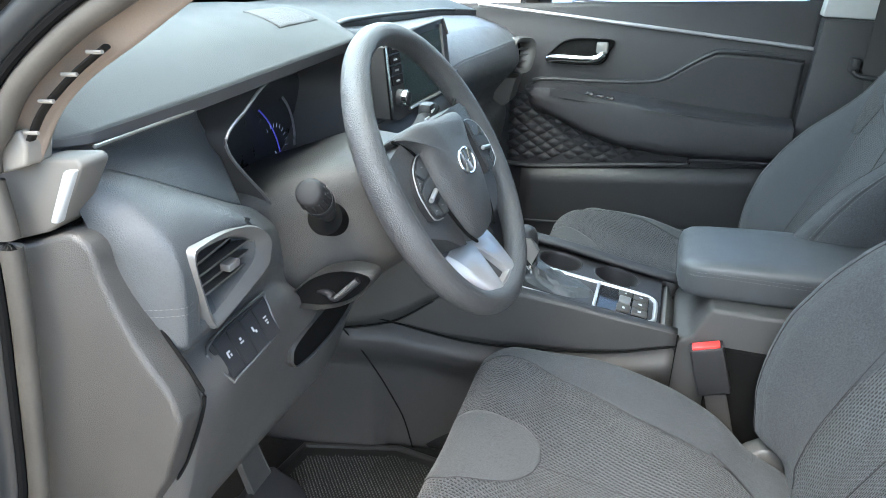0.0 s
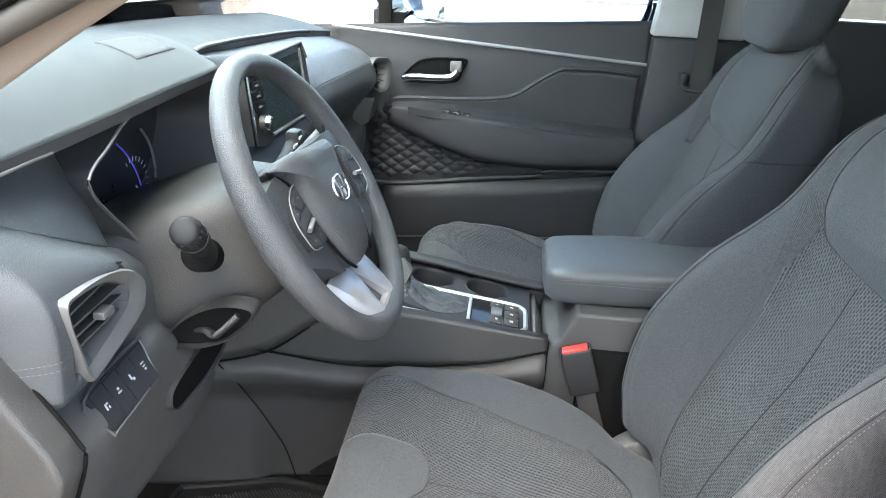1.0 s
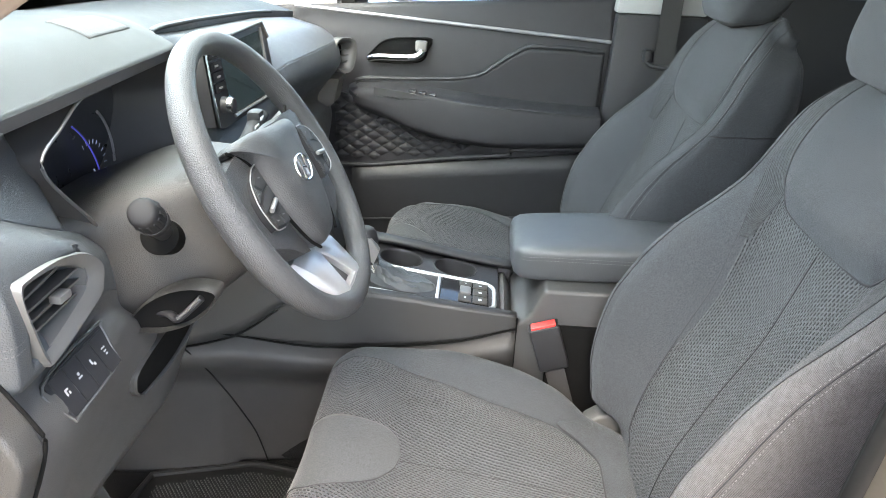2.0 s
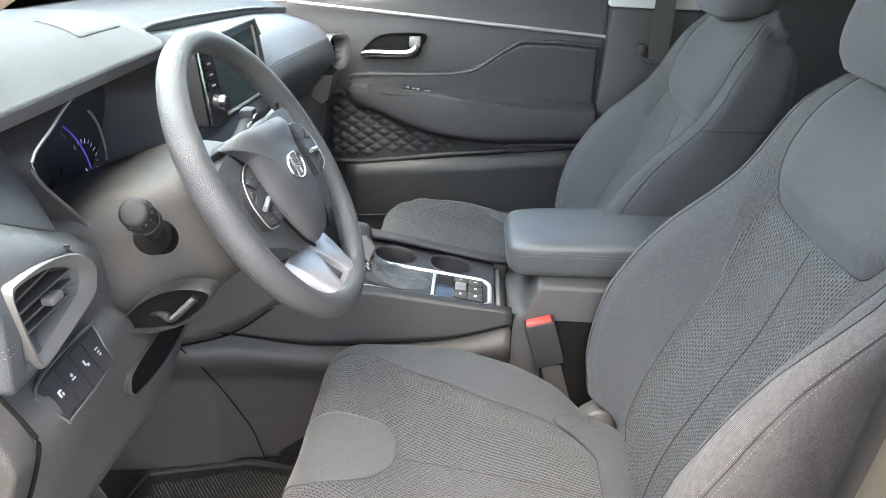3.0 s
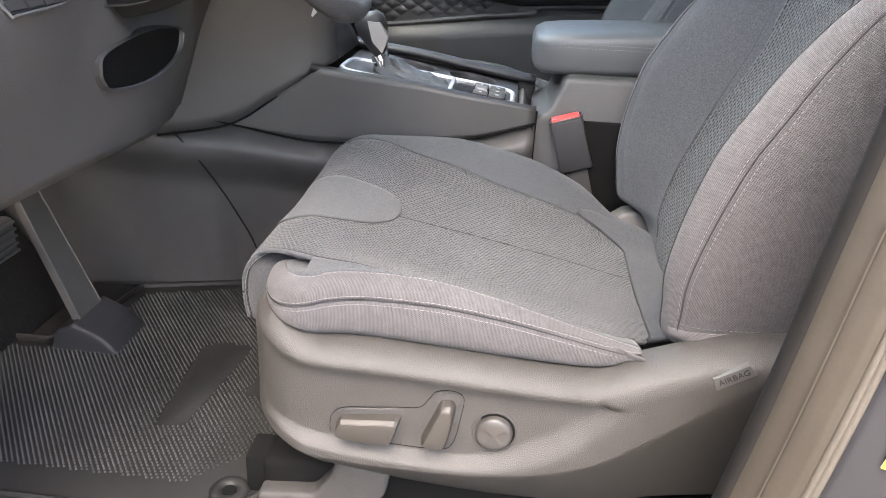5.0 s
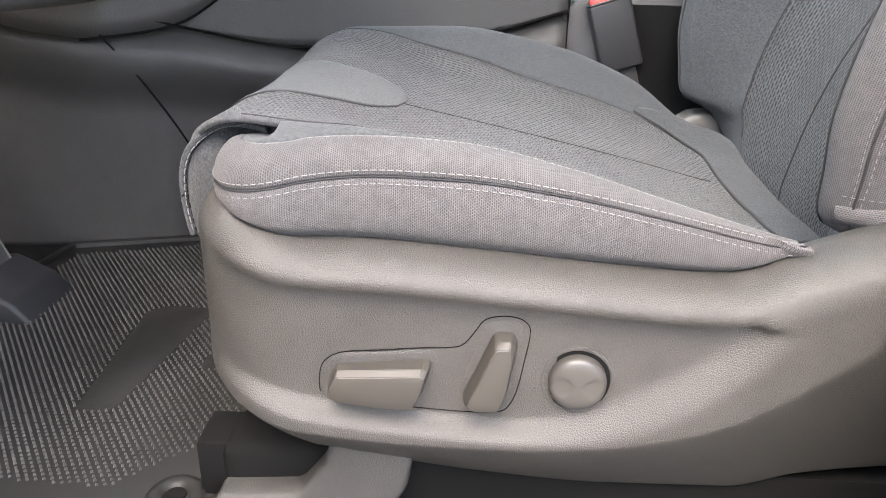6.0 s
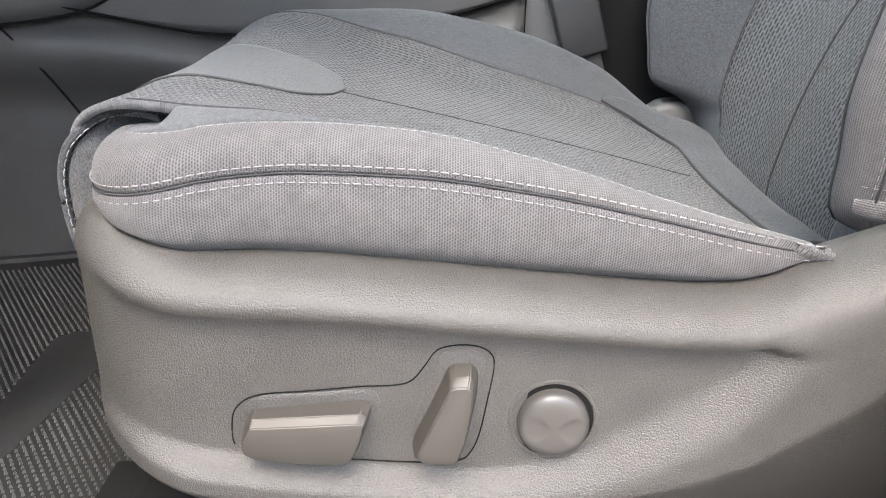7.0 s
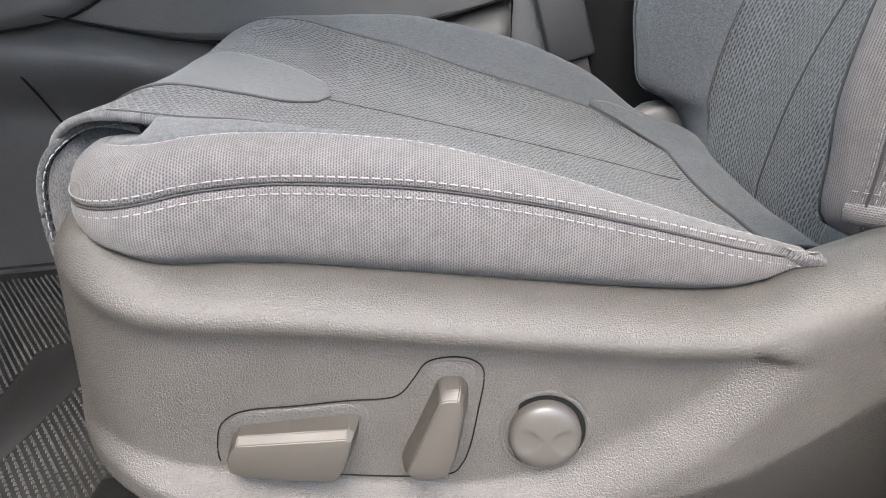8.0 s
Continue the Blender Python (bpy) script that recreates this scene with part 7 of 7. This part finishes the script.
for r in range(16):
    for k in range(18):
        x, z = -0.15 + 0.044 * k + 0.022 * (r % 2), 0.35 + 0.0142 * r
        if z > 0.368 + 0.112 * (x + 0.12) and x > -0.155 and z < 0.54 - 0.30 * (x + 0.13) and x < 0.2:
            ob = new("quilt_pad", dm)
            ob.parent = quilt
            ob.location = (x, 1.0885, z)

# belt on the far pillar
belt = thing("seat_belt", (0.66, 1.06, 0.6), "grey seat belt hanging from the pillar through a guide loop", "seat belt")
part("webbing", loft([[(x0, y, z), (x0 + 0.05, y, z + 0.003), (x0 + 0.05, y + 0.0016, z + 0.003), (x0, y + 0.0016, z)] for x0, y, z in ((0.655, 1.075, 1.15), (0.65, 1.06, 0.87), (0.645, 1.045, 0.68), (0.66, 1.03, 0.62), (0.70, 1.0, 0.45))]), M_BELT, belt, "grey woven webbing")
part("guide_loop", tube(spline([(0.628, 1.046, 0.672), (0.64, 1.04, 0.664), (0.67, 1.036, 0.661), (0.70, 1.038, 0.664), (0.71, 1.046, 0.674)], 5), 0.006, 10), M_DARK, belt, "dark guide loop")
part("anchor", box(0.622, 0.64, 1.045, 1.09, 0.668, 0.70, 0.004), M_DARK, belt)

# outside mirror beyond the far window
mirror = thing("wing_mirror", (-0.08, 1.30, 0.72), "dark wing mirror seen through the side window", "wing mirror")
part("housing", loft([[(-0.16 + 0.13 * u_ + 0.04 * math.cos(t) * s, 1.22 + 0.20 * u_, 0.85 + 0.09 * s * math.sin(t)) for t in np.linspace(0, 2 * np.pi, 20, endpoint=False)] for u_, s in ((0.0, 0.5), (0.1, 0.9), (0.5, 1.0), (0.9, 0.85), (1.0, 0.4))]), M_BODY, mirror, "black housing")
part("foot", loft([[(-0.17, 1.15, 0.74), (-0.08, 1.15, 0.74), (-0.09, 1.15, 0.80), (-0.17, 1.15, 0.80)], [(-0.15, 1.26, 0.79), (-0.09, 1.26, 0.79), (-0.09, 1.26, 0.83), (-0.15, 1.26, 0.83)]]), M_BODY, mirror)
part("mirror_glass", loft([[(-0.035 + 0.13 * 0.5 + d, 1.32 + 0.075 * math.cos(t), 0.85 + 0.065 * math.sin(t)) for t in np.linspace(0, 2 * np.pi, 24, endpoint=False)] for d in (-0.03, -0.022)]), M_CHROME, mirror, "mirror glass")

# ---- floor mat and pedals ----
mat = thing("floor_mat", (-0.2, -0.05, 0.0), "black rubber floor mat with raised pegs, dusty and worn", "floor mat")
OUT = [(-0.55, -0.31), (-0.02, -0.315), (0.035, -0.25), (0.06, -0.17), (0.06, 0.21), (-0.17, 0.245), (-0.345, 0.195), (-0.365, 0.06), (-0.40, 0.0), (-0.55, 0.0)]
part("base", prism(OUT, "z", 0.0, 0.006, 0.002), M_MAT, mat, "smooth black rubber sheet")
part("border", tube([(a, b, 0.006) for a, b in OUT], 0.007, 8, closed=True), M_MAT, mat, "raised rubber border")
def inside(p, poly):
    c, n = False, len(poly)
    for i in range(n):
        (x1, y1), (x2, y2) = poly[i], poly[(i + 1) % n]
        if (y1 > p[1]) != (y2 > p[1]) and p[0] < (x2 - x1) * (p[1] - y1) / (y2 - y1) + x1:
            c = not c
    return c
FIELD = [(-0.53, -0.262), (-0.075, -0.262), (-0.03, -0.215), (0.045, -0.10), (0.045, 0.19), (-0.165, 0.222), (-0.325, 0.168), (-0.345, 0.03), (-0.39, -0.02), (-0.53, -0.02)]
HOLES = [[(-0.168, 0.02), (-0.150, 0.038), (-0.100, 0.038), (-0.094, 0.02), (-0.116, -0.155), (-0.126, -0.166), (-0.154, -0.166)], [(-0.068, -0.085), (-0.01, -0.095), (0.03, -0.06), (0.03, 0.03), (-0.045, 0.03)]]
rng = random.Random(4)
V, F = [], []
ca, sa = math.cos(math.radians(38)), math.sin(math.radians(38))
for i in range(-106, 107):
    for j in range(-150, 151):
        a, b = i * 0.0056, j * 0.0060 + (i % 2) * 0.0030
        x, y = -0.2 + a * ca - b * sa, -0.05 + a * sa + b * ca
        if not inside((x, y), FIELD) or any(inside((x, y), h) for h in HOLES):
            continue
        h, w, l = 0.0088 + rng.uniform(-0.0009, 0.0007), 0.0011, 0.0008
        k = len(V)
        for sx, sy in ((-1, -1), (1, -1), (1, 1), (-1, 1)):
            V.append((x + sx * w * ca * 1.3 - sy * l * sa, y + sx * w * sa * 1.3 + sy * l * ca, 0.005))
        for sx, sy in ((-1, -1), (1, -1), (1, 1), (-1, 1)):
            V.append((x + 0.55 * (sx * w * ca - sy * l * sa), y + 0.55 * (sx * w * sa + sy * l * ca), h))
        F += [(k + 4, k + 5, k + 6, k + 7), (k, k + 1, k + 5, k + 4), (k + 1, k + 2, k + 6, k + 5), (k + 2, k + 3, k + 7, k + 6), (k + 3, k, k + 4, k + 7)]
pegs = part("peg_field", mesh_of(V, F, smooth=False), M_MATRIB, mat, "rows of small raised rubber pegs")
tagged(pegs, kind="stuff")
M_PATCH = material("scuffed_smooth_rubber", (0.013, 0.0125, 0.012), 0.55, fine=220, scale=22, bump=0.12, vary=0.45, stain=0.5, spec=0.4)
for h in HOLES:
    part("smooth_patch", prism(h, "z", 0.0045, 0.0074, 0.0012), M_PATCH, mat, "smooth scuffed rubber patch")
part("eyelet", tube([(-0.018 + 0.016 * math.cos(t), -0.268 + 0.016 * math.sin(t), 0.008) for t in np.linspace(0, 2 * np.pi, 32, endpoint=False)], 0.007, 8, closed=True, flat=0.5), M_MAT, mat, "round rubber eyelet")
part("eyelet_hole", tube([(-0.018, -0.268, 0.0), (-0.018, -0.268, 0.0085)], 0.0085, 16), M_BLACK, mat)
part("edge_teeth", joined([box(0.022 + 0.06 * s, 0.03 + 0.06 * s, -0.30 + 0.16 * s, -0.296 + 0.16 * s, 0.004, 0.016, 0.001) for s in np.linspace(0, 1, 22)]), M_MAT, mat)

M_PEDAL = material("worn_pedal_rubber", (0.055, 0.052, 0.048), 0.55, fine=500, bump=0.2, vary=0.2, stain=0.3)
acc = thing("accelerator_pedal", (-0.35, 0.03, 0.02), "long worn grey accelerator pedal hinged on the floor", "pedal")
PA = lambda u_, v_, d=0.0: np.array([-0.345 - 0.075 * u_ + 0.93 * d, 0.028 + v_ + 0.0 * u_, 0.045 + 0.205 * u_ + 0.36 * d])
part("pad", loft([[PA(u_, s * h, d) for u_, s, h in ((0, -1, 0.031), (1, -1, 0.024), (1, 1, 0.024), (0, 1, 0.031))] for d in (-0.006, 0.005)]), M_PEDAL, acc, "long worn rubber pedal pad")
for v_ in (-0.026, 0.026):
    part("rib", tube([PA(0.02, v_ * 1.1, 0.005), PA(0.98, v_ * 0.85, 0.005)], 0.0016, 6), M_PEDAL, acc)
part("foot", prism([(-0.385, 0.0), (-0.375, 0.035), (-0.345, 0.052), (-0.30, 0.03), (-0.275, 0.0)], "y", -0.02, 0.075, 0.006, 3), M_DARK, acc)
brk = thing("brake_pedal", (-0.40, -0.07, 0.18), "dark rubber brake pedal on a steel arm", "pedal")
part("pad", prism([(-0.11, 0.165), (-0.03, 0.165), (-0.028, 0.22), (-0.112, 0.22)], "x", -0.415, -0.395, 0.006, 3), M_PEDAL, brk, "ribbed rubber pad")
for k in range(5):
    part("rib", tube([(-0.393, -0.108, 0.172 + 0.0105 * k), (-0.393, -0.032, 0.172 + 0.0105 * k)], 0.0022, 6), M_PEDAL, brk)
part("arm", tube(spline([(-0.41, -0.06, 0.20), (-0.45, -0.06, 0.30), (-0.52, -0.06, 0.42), (-0.62, -0.06, 0.50), (-0.665, -0.06, 0.52)], 5), 0.01, 8), M_DARK, brk, "painted steel arm")
toe = whole("toe_board", prism([(-0.66, 0.0), (-0.44, 0.0), (-0.66, 0.28)], "y", -0.43, 0.16, 0.004), M_CARPET, "black carpeted toe board", "floor", kind="structure")
kick = whole("kick_panel", prism([(-0.66, 0.0), (-0.66, 0.6), (-0.30, 0.5), (-0.26, 0.0)], "y", -0.42, -0.395, 0.005), M_LOW, "charcoal kick panel beside the footwell", "trim panel", kind="structure")
whole("far_kick_panel", prism([(-0.72, 0.0), (-0.72, 0.74), (-0.48, 0.74), (-0.40, 0.5), (-0.36, 0.0)], "y", 1.085, 1.16, 0.005), M_LOW, "charcoal kick panel beside the far footwell", "trim panel", kind="structure")
bonnet = whole("bonnet", prism([(-0.70, 0.70), (-0.72, 0.78), (-1.3, 0.72), (-1.75, 0.55), (-1.85, 0.2), (-1.85, -0.1), (-0.72, -0.1)], "y", -0.5, 1.2, 0.03, 3), M_BODY, "black painted car bonnet", "car bonnet")

# the driver's door, unseen, swung open ahead of the opening to block light
driver_door = thing("driver_door", (-0.42, -0.52, -0.2), "dark driver door standing wide open", "car door")
swing = Matrix.Translation((-0.42, -0.53, 0)) @ Matrix.Rotation(radians(-68), 4, "Z")
part("panel", moved(prism([(0.0, -0.20), (0.03, 0.74), (1.0, 0.80), (1.06, 0.3), (0.96, -0.2)], "y", -0.05, 0.05, 0.02, 3), swing), M_DOOR, driver_door, "dark door panel")
part("window_frame", moved(tube(spline([(0.03, 0.0, 0.76), (0.30, 0.03, 1.0), (0.62, 0.06, 1.22), (0.92, 0.06, 1.25), (1.0, 0.03, 1.0), (1.0, 0.0, 0.80)], 6), 0.02, 10), swing), M_BODY, driver_door, "black window frame")
# label on the rear door pillar
label = thing("pillar_label", (0.62, -0.505, 0.2), "white and yellow printed label on the door pillar", "label")
LP = lambda u_, v_, d=0.0: np.array([0.530 + u_ + 0.16 * v_, -0.4885 - 0.16 * u_ - d, 0.30 + v_])
part("sheet", loft([[LP(a, b, d) for a, b in ((0, 0), (0.08, 0), (0.08, 0.088), (0.004, 0.088))] for d in (0.0, 0.0008)]), M_WHITE, label)
part("warning_band", loft([[LP(a, b, d) for a, b in ((0.0, 0.0), (0.03, 0.0), (0.03, 0.05), (0, 0.05))] for d in (0.0008, 0.0014)]), M_YELLOW, label, "yellow band")
for k in range(5):
    part("print_bar", loft([[LP(a, 0.06 + 0.009 * k + b, d) for a, b in ((0.01, 0), (0.075, 0), (0.075, 0.003), (0.01, 0.003))] for d in (0.0008, 0.0012)]), M_DARK, label)
